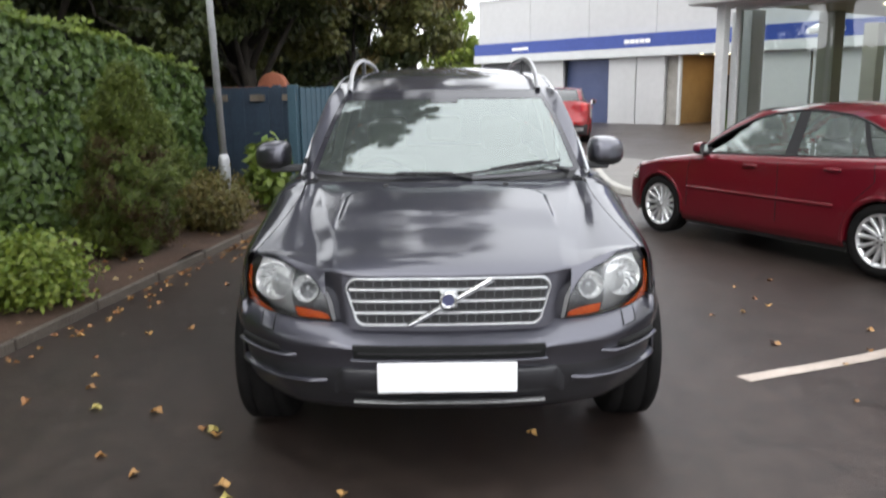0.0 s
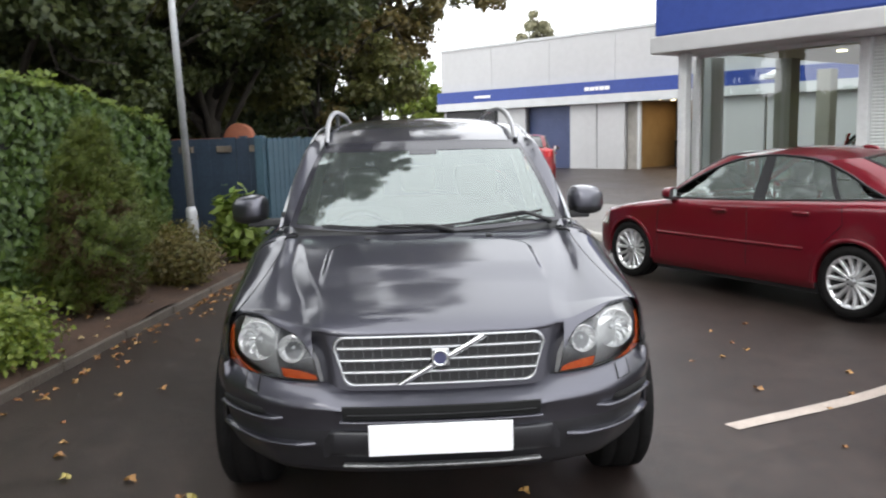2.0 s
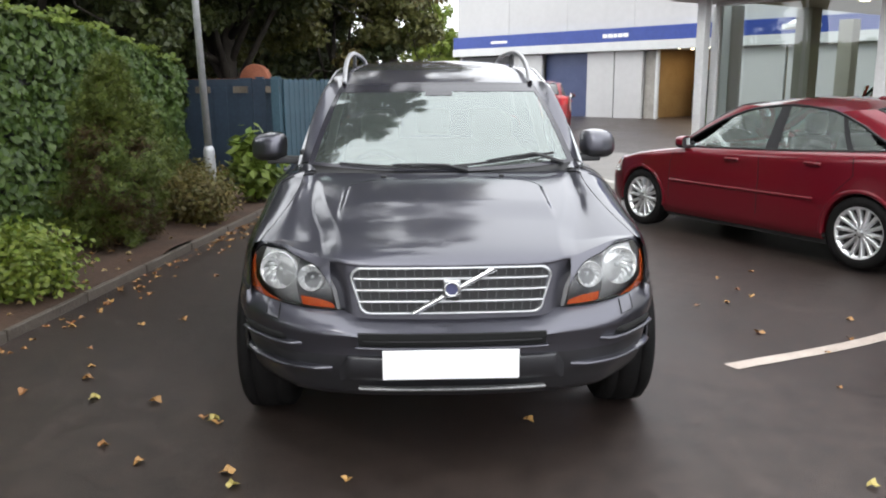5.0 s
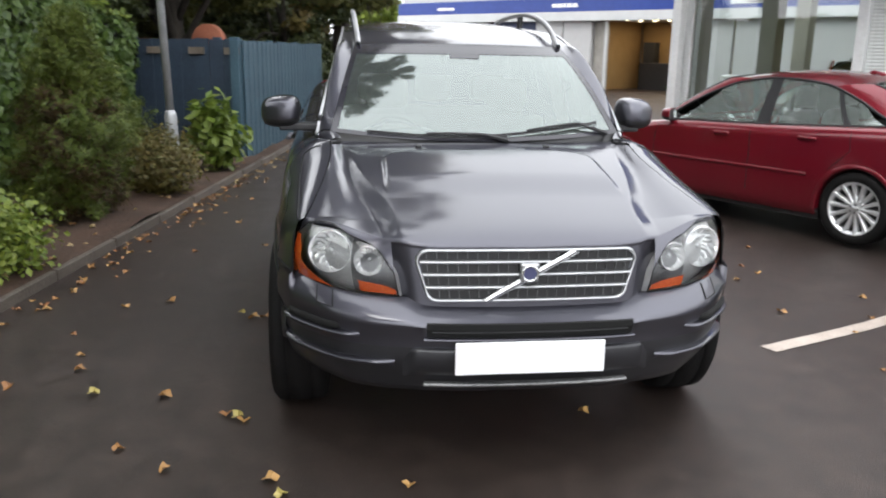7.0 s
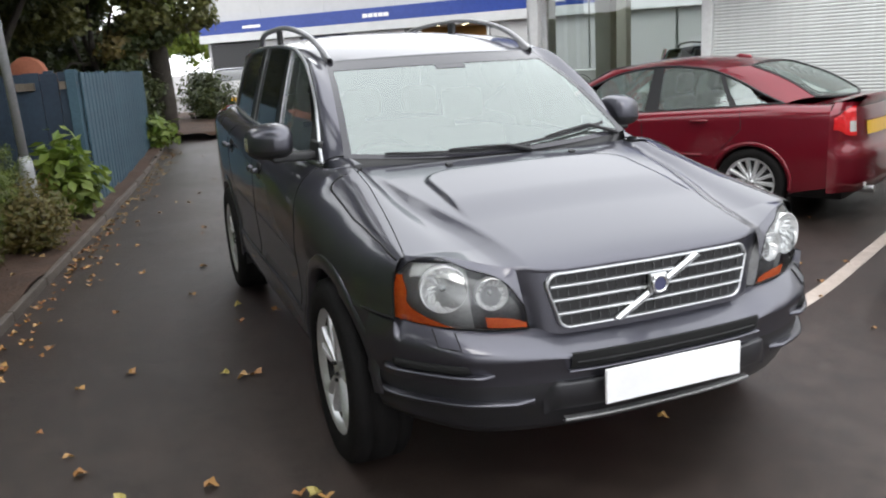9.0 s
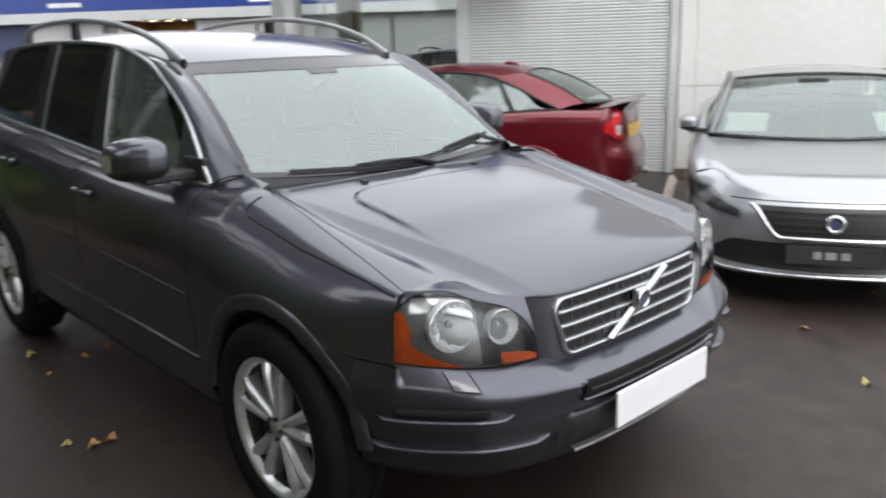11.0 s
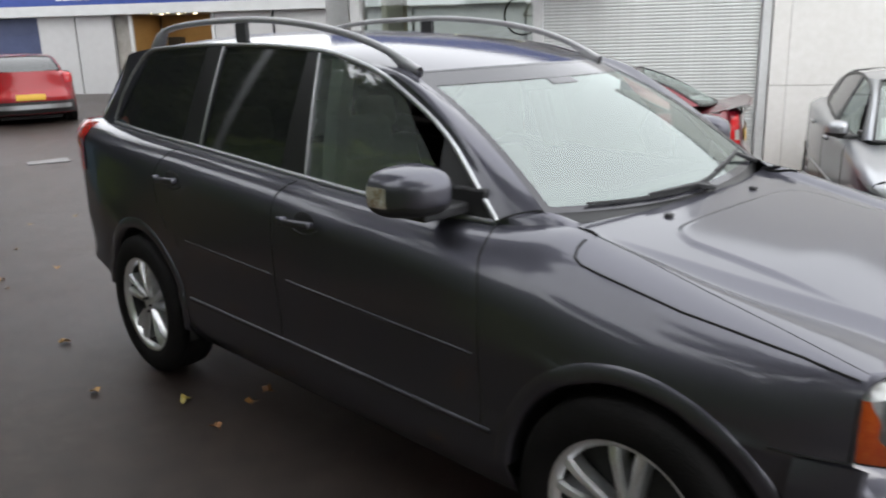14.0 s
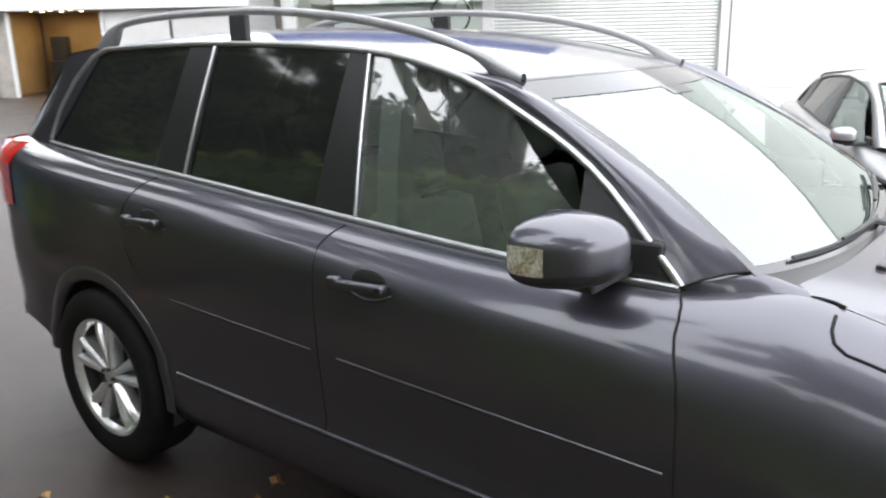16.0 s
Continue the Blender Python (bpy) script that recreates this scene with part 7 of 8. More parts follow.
def plain_car(name, label, at, s, mat, nose, tail, nose_prof, tail_prof, tail_z, roof, screen, back, panes, spokes, rim, tyre, group="", dark_rear=False, lip=0.0, handles=(), rails=False):
    """A road car: flanks, ends, bonnet, roof, glass and wheels. screen and back: (y foot, z foot, half foot, y head, half head)."""
    car = thing(name, label, "car", at, group)
    y0, y1 = nose[-1][1], s.length - tail[-1][1]
    part("flank", flank(s, y0, y1), mat, car, smooth=True)
    part("front_end", end_patch(nose, nose_prof, 0, 1, 0.20, lambda u: lerp(s.nose_z, spline(s.top_z, y0), smooth01(u)), 0, 0, 30, 22, 0), mat, car, smooth=True)
    part("rear_end", end_patch(tail, tail_prof, 0, 1, 0.26, tail_z, 0, s.length, 24, 22, 0), mat, car, smooth=True)
    edge_x = [end_point(nose, nose_prof, k / 20, lerp(s.nose_z, spline(s.top_z, y0), smooth01(k / 20))) for k in range(21)]
    front_y = [(p.x, p.y) for p in edge_x if p.x < 0.80]
    front_y = front_y[:1] + [b for a, b in zip(front_y, front_y[1:]) if b[0] > a[0] + 0.004]
    bm = bmesh.new()
    rows = []
    for i in range(25):
        t = i / 24
        row = []
        for j in range(17):
            f = j / 16
            y = 0.8
            for _ in range(14):
                xe = spline(s.top_x, max(y, y0))
                x = f * xe
                y = 0.5 * y + 0.5 * lerp(spline(front_y, x), screen[0] + 0.02 + 0.16 * f * f, t)
            ze = spline(s.top_z, max(y, y0))
            zc = lerp(s.nose_z, screen[1] - 0.01, ((y - front_y[0][1]) / (screen[0] - front_y[0][1])) ** 0.62 if y > front_y[0][1] else 0)
            k = min(1, t * 5)
            zf = spline([(q.x, q.z) for q in edge_x if q.x < 0.80], x)
            z = max(ze, zc) * (1 - f ** 3) + ze * f ** 3
            z -= 0.012 * math.exp(-((f - 0.72) / 0.10) ** 2)
            row.append((x, y, lerp(zf, z, smooth01(k))))
        rows.append(row)
    sheet(bm, rows)
    part("bonnet", mirrored(bm), mat, car, smooth=True)

    def pane_point(q, f, t, lift=0.0):
        yf, zf, hf, yh, hh = q
        sgn = 1 if yh > yf else -1
        zr = spline(roof, yh)
        a = Vector((hf * f, yf + sgn * 0.14 * f * f, zf + 0.02 * f * f))
        b = Vector((hh * f, yh - sgn * 0.03 * f * f, zr - 0.03 * f * f))
        p = a.lerp(b, t)
        bow = 0.03 * math.sin(t * math.pi) + lift
        return Vector((p.x, p.y - sgn * 0.5 * bow, p.z + 0.8 * bow))

    for nm, q, g in (("windscreen", screen, OTHER_SCREEN), ("rear_screen", back, DARK_GLASS if dark_rear else OTHER_SCREEN)):
        bm = bmesh.new()
        sheet(bm, [[pane_point(q, lerp(-1, 1, i / 16), j / 8) for i in range(17)] for j in range(9)])
        part(nm, bm, g, car)
        bm = bmesh.new()
        loop = [(-1 + 2 * k / 14, 0) for k in range(15)] + [(1, k / 8) for k in range(1, 9)] + [(1 - 2 * k / 14, 1) for k in range(1, 15)] + [(-1, 1 - k / 8) for k in range(1, 9)]
        tube(bm, [pane_point(q, f, t, 0.002) for f, t in loop], 0.012, 5, cap=False)
        part("screen_rim", bm, GRILLE_BLACK, car)
    # pillars: from the window's edge to the screens
    ca, cb = s.cant[0][0], s.cant[-1][0]
    ya, yb = screen[3] + 0.28, back[3] - 0.28
    for sx in (-1, 1):
        for q, e0, e1 in ((screen, ca, ya), (back, cb, yb)):
            bm = bmesh.new()
            rows = []
            for i in range(17):
                t = i / 16
                inner = pane_point(q, 1.0, t, 0.003)
                y = lerp(e0, e1, t)
                z = spline(s.cant, y)
                outer = Vector((s.glass_x(y, z) + 0.004, y, z))
                rows.append([Vector((sx, 1, 1)) * (outer.lerp(inner, k / 5) + Vector((0.7, 0, 0.6)) * 0.016 * math.sin(k / 5 * math.pi)) for k in range(6)])
            sheet(bm, rows)
            part("screen_pillar", bm, mat, car, smooth=True)
    bm = bmesh.new()
    rows = []
    for i in range(21):
        y = lerp(screen[3] - 0.03, back[3] + 0.03, i / 20)
        if y < ya:
            k = (y - screen[3] + 0.03) / (ya - screen[3] + 0.03)
            p, w = pane_point(screen, 1, 1), ya
        elif y > yb:
            k = (back[3] + 0.03 - y) / (back[3] + 0.03 - yb)
            p, w = pane_point(back, 1, 1), yb
        else:
            k, p, w = 1.0, Vector((0, 0, 0)), y
        zw = spline(s.cant, w)
        xe, ze = lerp(p.x, s.glass_x(w, zw) + 0.004, k), lerp(p.z, zw, k)
        zc = spline(roof, y)
        rows.append([(xe * j / 10, y, ze + (zc - ze) * (1 - (j / 10) ** 2.4)) for j in range(11)])
    sheet(bm, rows)
    part("roof", mirrored(bm), mat, car, smooth=True)
    # deck behind the rear screen
    if back[0] < s.length - 0.32:
        bm = bmesh.new()
        rear_y = [(p.x, p.y) for p in (end_point(tail, tail_prof, k / 20, tail_z, 0, s.length) for k in range(21))]
        rows = []
        for i in range(9):
            row = []
            for j in range(13):
                f = j / 12
                y = 4.0
                for _ in range(6):
                    x = f * spline(s.top_x, min(y, y1))
                    y = lerp(back[0] - 0.14 * f * f, spline(rear_y, x), i / 8)
                ze = spline(s.top_z, min(y, y1))
                row.append((x, y, lerp(lerp(back[1], ze, f ** 2), tail_z, (i / 8) ** 1.5)))
            rows.append(row)
        sheet(bm, rows)
        part("boot_lid", mirrored(bm), mat, car, smooth=True)
        bm = bmesh.new()
        sheet(bm, [[(x, yy + 0.05 * (x / 0.62) ** 2 * -1, tail_z + dz) for yy, dz in ((s.length - 0.34, -0.015), (s.length - 0.20, 0.012), (s.length - 0.03, 0.062), (s.length - 0.015, 0.050), (s.length - 0.09, -0.040))] for x in [lerp(-0.62, 0.62, k / 14) for k in range(15)]])
        part("spoiler", bm, mat, car, smooth=True)
    for sx in (-1, 1):
        for nm, rear_e, front_e, tint in panes:
            g = {"front": OTHER_SIDE, "rear": DARK_GLASS if dark_rear else OTHER_SIDE, "black": GRILLE_BLACK}[tint]
            part(nm, pane(s, rear_e, front_e, sx, 0.006 if tint == "black" else 0.0, head=0.012), g, car)
        bm = bmesh.new()
        strip(bm, on_side(s, [(lerp(ca, cb, k / 40), spline(s.cant, lerp(ca, cb, k / 40)) - 0.004) for k in range(41)], sx, 0.006, True), 0.022, 0.006)
        part("window_trim", bm, GRILLE_BLACK if not rails else SATIN, car, smooth=True)
        bm = bmesh.new()
        strip(bm, on_side(s, [(lerp(ca, cb, k / 24), spline(s.top_z, lerp(ca, cb, k / 24)) + 0.004) for k in range(25)], sx, 0.006, True), 0.018, 0.006)
        part("belt_trim", bm, GRILLE_BLACK if not rails else SATIN, car, smooth=True)
        for y, z in handles:
            part("door_handle", boxmesh(-0.012, 0.014, -0.085, 0.085, -0.014, 0.014, bevel=0.009, m=pose(sx * (s.side_x(y, z) + 0.016), y, z)), mat, car, smooth=True)
        yd = panes[0][1][0]
        for pts in ([(ca + 0.02, spline(s.top_z, ca) - 0.03), (ca - 0.02, 0.75), (ca - 0.03, 0.35)], [(yd, spline(s.top_z, yd) - 0.01), (yd + 0.02, 0.7), (yd + 0.01, 0.34)], [(s.hubs[1] - 0.10, spline(s.top_z, s.hubs[1] - 0.1) - 0.01), (s.hubs[1] - 0.08, 0.80), (s.hubs[1] - 0.26, 0.62)]):
            fine = [(lerp(a[0], b[0], k / 5), lerp(a[1], b[1], k / 5)) for a, b in zip(pts, pts[1:]) for k in range(5)] + [pts[-1]]
            part("panel_gap", tube(bmesh.new(), on_side(s, fine, sx, -0.001), 0.004, 5), GAP, car)
        bm = bmesh.new()
        strip(bm, on_side(s, [(lerp(s.hubs[0] + s.arch + 0.1, s.hubs[1] - s.arch - 0.1, k / 20), 0.56) for k in range(21)], sx, 0.003), 0.03, 0.005)
        part("rubbing_strip", bm, mat, car, smooth=True)
        for hub in s.hubs:
            bm = arch_lip(s, hub, sx, 0.03, 0.006 + lip)
            bmesh.ops.recalc_face_normals(bm, faces=bm.faces)
            part("arch_lip", bm, BLACK_PLASTIC if lip else mat, car, smooth=True)
            wheel(car, sx * (s.width(hub) - 0.125), hub, s.hub_z, tyre, rim, 0.22, spokes, sx, spokes > 10)
            bm = bmesh.new()
            sheet(bm, [[(sx * xx, hub + (s.arch + 0.006) * math.cos(a), s.hub_z + (s.arch + 0.006) * math.sin(a)) for a in [radians(-15 + 210 * i / 20) for i in range(21)]] for xx in (0.5, s.width(hub) - 0.03)])
            part("wheel_house", bm, DARK, car)
        door_mirror(car, s, sx, ca + 0.14, spline(s.top_z, ca) + 0.015, mat, False, 0.74)
        if rails:
            bm = bmesh.new()
            tube(bm, [(sx * 0.54, y, spline(roof, y) + h) for y, h in ((ya - 0.1, -0.02), (ya + 0.0, 0.020), (ya + 0.9, 0.035), (yb - 0.1, 0.028), (yb, -0.01))], 0.015, 8)
            part("roof_rail", bm, BLACK_PLASTIC, car, smooth=True)
    shell_floor(s, car, DARK)
    seat(car, -0.36, ca + 0.95, CAR_CLOTH, 0.92), seat(car, 0.36, ca + 0.95, CAR_CLOTH, 0.92)
    bm = boxmesh(-0.62, 0.62, ca + 1.55, ca + 1.75, 0.35, 0.98, bevel=0.06)
    part("rear_bench", bm, CAR_CLOTH, car, smooth=True)
    part("dashboard", boxmesh(-0.64, 0.64, screen[0] + 0.18, screen[0] + 0.5, 0.6, screen[1] - 0.03, bevel=0.05), BLACK_PLASTIC, car, smooth=True)
    bm = bmesh.new()
    tube(bm, [Vector((-0.36 + 0.18 * math.cos(a), ca + 0.42 + 0.07 * math.sin(a), 0.90 + 0.165 * math.sin(a))) for a in [2 * math.pi * k / 20 for k in range(21)]], 0.015, 6, cap=False)
    part("steering_wheel", bm, BLACK_PLASTIC, car)
    return car


NOSE = [(0.0, 0.02), (0.22, 0.03), (0.40, 0.065), (0.55, 0.13), (0.67, 0.22), (0.76, 0.33), (0.815, 0.45), (0.845, 0.55)]
TAIL = [(0.0, 0.0), (0.25, 0.01), (0.44, 0.035), (0.60, 0.09), (0.71, 0.17), (0.78, 0.28), (0.82, 0.40)]
NOSE_PROF = [(0.20, -0.06), (0.28, -0.01), (0.42, 0.0), (0.52, 0.0), (0.60, -0.03), (0.70, -0.08), (0.78, -0.15)]
TAIL_PROF = [(0.26, -0.05), (0.36, 0.0), (0.55, 0.0), (0.62, -0.02), (0.68, -0.06), (0.95, -0.09), (1.06, -0.12)]

# dark red saloon
RED = Shape(length=4.50, full=0.72, belly=0.55, lean=0.42, arch=0.345, hub_z=0.318, hubs=(0.90, 3.55), pan=0.16, nose_z=0.70,
            wide=[(0.5, 0.835), (0.7, 0.865), (1.0, 0.882), (2.2, 0.885), (3.4, 0.882), (3.8, 0.872), (4.0, 0.858), (4.2, 0.830)],
            tuck=[(0.0, 0.0), (0.2, 0.012), (0.3, 0.03), (0.38, 0.09)],
            sill=[(0.4, 0.26), (0.7, 0.20), (3.6, 0.21), (4.2, 0.30)],
            shoulder=[(0.5, 0.66), (0.9, 0.75), (1.5, 0.80), (2.5, 0.82), (3.5, 0.87), (4.2, 0.89)],
            top_z=[(0.5, 0.745), (0.8, 0.82), (1.2, 0.885), (1.5, 0.915), (2.5, 0.950), (3.3, 0.990), (3.8, 1.015), (4.2, 1.008)],
            top_x=[(0.5, 0.72), (0.8, 0.72), (1.15, 0.70), (1.5, 0.765), (2.5, 0.785), (3.2, 0.770), (3.7, 0.735), (4.2, 0.68)],
            cant=[(1.36, 0.915), (1.60, 1.08), (1.90, 1.235), (2.2, 1.335), (2.6, 1.375), (3.0, 1.345), (3.35, 1.230), (3.60, 1.105), (3.80, 1.018)])
RED_PROF = nose_section(RED, NOSE_PROF, 0.55)
RED_REAR = [(0.0, 0.0), (0.25, 0.008), (0.44, 0.024), (0.58, 0.050), (0.69, 0.092), (0.76, 0.15), (0.805, 0.22), (0.83, 0.30)]
RED_TAIL = nose_section(RED, TAIL_PROF, 4.20)
red_at = pose(2.78, 7.14, -0.05, 0, 0, 207.1)
red_car = plain_car("saloon_car", "dark red saloon car with bright alloy wheels, wet", red_at, RED, RED_PAINT, NOSE, RED_REAR, RED_PROF, RED_TAIL, 1.02,
                    [(1.9, 1.36), (2.3, 1.43), (2.7, 1.45), (3.1, 1.43), (3.5, 1.355)], (1.16, 0.90, 0.70, 2.02, 0.56), (4.16, 1.045, 0.62, 3.40, 0.54),
                    [("front_window", (2.48, 2.49), (1.42, 1.98), "front"), ("door_pillar", (2.62, 2.60), (2.48, 2.49), "black"), ("rear_window", (3.33, 3.17), (2.62, 2.60), "front"), ("rear_pillar_strip", (3.39, 3.22), (3.33, 3.17), "black"), ("quarter_window", (3.70, 3.46), (3.39, 3.22), "front")],
                    14, 0.225, 0.318, handles=((2.18, 0.845), (3.08, 0.875)))
for sx in (-1, 1):
    lamp = part("tail_lamp", end_patch(RED_REAR, RED_TAIL, 0.52, 0.93, lambda u: lerp(0.74, 0.80, smooth01((u - 0.62) / 0.31)), lambda u: lerp(0.99, 0.90, ((u - 0.52) / 0.41) ** 1.5), 0.010, RED.length, 12, 8, sx), RED_LENS, red_car, "red tail lamp", smooth=True)
    part("reversing_lamp", end_patch(RED_REAR, RED_TAIL, 0.53, 0.66, 0.775, 0.865, 0.013, RED.length, 6, 4, sx), CLEAR_LENS, lamp)
    part("headlamp", end_patch(NOSE, RED_PROF, 0.55, 0.98, 0.58, lambda u: lerp(0.68, 0.735, u), 0.008, 0, 12, 6, sx), CLEAR_LENS, red_car, smooth=True)
    bm = bmesh.new()
    bmesh.ops.create_cone(bm, cap_ends=True, segments=12, radius1=0.032, radius2=0.032, depth=0.16, matrix=pose(sx * 0.5, 4.42, 0.27, 90, 0, 0))
    part("exhaust", bm, SATIN, red_car)
part("number_plate", end_patch(RED_REAR, RED_TAIL, -0.33, 0.33, 0.735, 0.85, 0.012, RED.length, 8, 3), PLATE_YELLOW, red_car, "blank yellow number plate")
bm = bmesh.new()
tube(bm, [(0, 3.02, 1.415), (0, 3.10, 1.44), (0, 3.20, 1.425), (0, 3.24, 1.385)], [0.005, 0.018, 0.016, 0.008], 8)
part("roof_aerial", bm, RED_PAINT, red_car, smooth=True)

# silver hatchback on show
SIL = Shape(length=4.37, full=0.70, belly=0.55, lean=0.44, arch=0.345, hub_z=0.32, hubs=(0.93, 3.58), pan=0.16, nose_z=0.675,
            wide=[(0.5, 0.845), (0.7, 0.875), (1.0, 0.895), (2.2, 0.90), (3.4, 0.895), (3.8, 0.87), (4.0, 0.82)],
            tuck=[(0.0, 0.0), (0.2, 0.012), (0.3, 0.03), (0.38, 0.09)],
            sill=[(0.4, 0.26), (0.7, 0.20), (3.6, 0.21), (4.1, 0.30)],
            shoulder=[(0.5, 0.66), (0.9, 0.76), (1.5, 0.82), (2.5, 0.86), (3.5, 0.92), (4.1, 0.94)],
            top_z=[(0.5, 0.775), (0.8, 0.85), (1.2, 0.905), (1.5, 0.93), (2.5, 0.97), (3.3, 1.03), (4.1, 1.06)],
            top_x=[(0.5, 0.73), (0.8, 0.73), (1.15, 0.71), (1.5, 0.775), (2.5, 0.79), (3.2, 0.76), (3.7, 0.71), (4.1, 0.64)],
            cant=[(1.40, 0.93), (1.65, 1.10), (1.95, 1.25), (2.25, 1.315), (2.65, 1.348), (3.05, 1.33), (3.4, 1.27), (3.65, 1.17), (3.82, 1.07)])
SIL_PROF = [(0.20, -0.03), (0.23, 0.0), (0.30, -0.01), (0.40, -0.01), (0.46, 0.0), (0.53, -0.005), (0.61, -0.022), (0.675, -0.065), (0.74, -0.11), (0.80, -0.15)]
SIL_PROF = nose_section(SIL, SIL_PROF, 0.55)
HATCH_TAIL_PROF = [(0.26, -0.05), (0.36, 0.0), (0.55, 0.0), (0.64, -0.03), (0.72, -0.06), (1.06, -0.12)]
SIL_TAIL = nose_section(SIL, HATCH_TAIL_PROF, 3.97)
SIL_PANES = [("front_window", (2.40, 2.44), (1.46, 2.02), "front"), ("door_pillar", (2.52, 2.54), (2.40, 2.44), "black"), ("rear_window", (3.42, 3.28), (2.52, 2.54), "rear"), ("rear_pillar_strip", (3.75, 3.50), (3.42, 3.28), "black")]
SIL_ROOF = [(1.9, 1.325), (2.3, 1.38), (2.7, 1.395), (3.3, 1.375), (3.7, 1.335)]


def hatchback(name, label, at, mat, group=""):
    return plain_car(name, label, at, SIL, mat, NOSE, TAIL, SIL_PROF, SIL_TAIL, 1.06, SIL_ROOF, (1.14, 0.925, 0.72, 2.04, 0.58), (4.20, 1.05, 0.60, 3.62, 0.52), SIL_PANES, 10, 0.225, 0.32, group, True, handles=((2.2, 0.86), (3.1, 0.90)))


silver = hatchback("hatchback_car", "silver hatchback car with price cards in its windscreen", pose(2.72, 0.42, -0.07, 0, 0, -62), SILVER_PAINT)
part("grille", end_patch(NOSE, SIL_PROF, 0, 0.35, lambda u: 0.462 + 0.165 * smooth01((u - 0.20) / 0.15), 0.640, 0.008, 0, 18, 6, 0), GRILLE_BLACK, silver, "black grille with a round badge")
bm = bmesh.new()
tube(bm, [end_point(NOSE, SIL_PROF, abs(u), 0.448 + 0.192 * smooth01((abs(u) - 0.19) / 0.17), 0.016) * Vector((1 if u >= 0 else -1, 1, 1)) for u in [lerp(-0.36, 0.36, k / 40) for k in range(41)]], 0.017, 8)
part("grille_surround", bm, CHROME, silver, smooth=True)
for z in (0.500, 0.540, 0.580, 0.615):
    part("grille_bar", end_patch(NOSE, SIL_PROF, 0, lerp(0.20, 0.31, (z - 0.50) / 0.12), z - 0.006, z + 0.006, 0.016, 0, 10, 2, 0), BLACK_PLASTIC, silver)
bm = bmesh.new()
sheet(bm, [[(r * math.cos(a), -0.012 - o, 0.552 + r * math.sin(a)) for a in [2 * math.pi * i / 24 for i in range(25)]] for r, o in ((0.058, 0.0), (0.054, 0.012), (0.038, 0.012), (0.034, 0.0))])
part("badge_ring", bm, CHROME, silver, smooth=True)
bm = bmesh.new()
bmesh.ops.create_circle(bm, cap_ends=True, segments=20, radius=0.036, matrix=pose(0, -0.016, 0.552, 90, 0, 0))
part("badge_disc", bm, BADGE_BLUE, silver)
part("lower_intake", end_patch(NOSE, SIL_PROF, 0, 0.66, lambda u: 0.240 + 0.05 * u, lambda u: 0.415 - 0.09 * smooth01((u - 0.42) / 0.24), 0.006, 0, 18, 6, 0), GRILLE_BLACK, silver)
bm = bmesh.new()
tube(bm, [end_point(NOSE, SIL_PROF, abs(u), 0.218 + 0.05 * smooth01((abs(u) - 0.5) / 0.2), 0.022) * Vector((1 if u >= 0 else -1, 1, 1)) for u in [lerp(-0.70, 0.70, k / 30) for k in range(31)]], 0.014, 8)
part("front_lip", bm, CHROME, silver, "bright front lip", smooth=True)
plate = part("show_plate", boxmesh(-0.262, 0.262, -0.018, -0.006, 0.302, 0.417, bevel=0.003), DARK, silver, "black show plate")
for sx in (-1, 1):
    # swept lamps that run from beside the grille back along the wing
    def swept(u0, lo, hi, out):
        """Lamp surface between two fractions of its height, along the nose and on along the wing."""
        bm = bmesh.new()
        rows = []
        for i in range(23):
            w = lerp(u0, 1.0, i / 22)
            q = min(w / 0.70, 1.0)
            u = lerp(0.40, 1.0, q)
            za, zb = lerp(0.545, 0.655, w), lerp(0.590, 0.800, w ** 0.7)
            zb = min(zb, 0.772 + 0.09 * max(0, w - 0.7))
            row = []
            for j in range(7):
                z = lerp(za, zb, lerp(lo, hi, j / 6))
                if q < 1:
                    row.append(end_point(NOSE, SIL_PROF, u, z, out) * Vector((sx, 1, 1)))
                else:
                    y = lerp(0.55, 0.80, (w - 0.70) / 0.30)
                    z = lerp(z, lerp(za, zb, 0.8), (w - 0.70) / 0.30)
                    row.append(Vector((sx * (SIL.side_x(y, z) + out), y, z)))
            rows.append(row)
        sheet(bm, rows)
        bmesh.ops.recalc_face_normals(bm, faces=bm.faces)
        return bm

    lamp = part("headlamp", swept(0.0, 0.0, 1.0, 0.010), LENS_GLASS, silver, "clear swept headlamp", smooth=True)
    part("lamp_housing", swept(0.03, 0.03, 0.76, 0.004), LAMP_DARK, lamp, smooth=True)
    part("lamp_bright", swept(0.10, 0.76, 0.97, 0.004), LAMP_GREY, lamp, smooth=True)
# plain marks on the show plate, price cards behind the screen
for x, w in ((-0.085, 0.045), (-0.012, 0.06), (0.070, 0.05)):
    part("plate_mark", boxmesh(x - w / 2, x + w / 2, -0.021, -0.017, 0.337, 0.383, bevel=0.002), LAMP_GREY, plate)
bm = bmesh.new()
tube(bm, [end_point(NOSE, SIL_PROF, abs(u), 0.664, 0.001) * Vector((1 if u >= 0 else -1, 1, 1)) for u in [lerp(-0.52, 0.52, k / 30) for k in range(31)]], 0.004, 5)
part("bonnet_gap", bm, GAP, silver)
for x, yy in ((0.56, 1.42), (-0.50, 1.40)):
    part("price_card", boxmesh(-0.15, 0.15, -0.003, 0.003, 0.0, 0.20, m=pose(x, yy, 0.955, -52, 0, 10 if x > 0 else -8)), PAPER, silver, "white paper price card")
part("inner_mirror", boxmesh(-0.11, 0.11, -0.02, 0.02, -0.03, 0.04, bevel=0.012, m=pose(0, 1.92, 1.28)), BLACK_PLASTIC, silver)

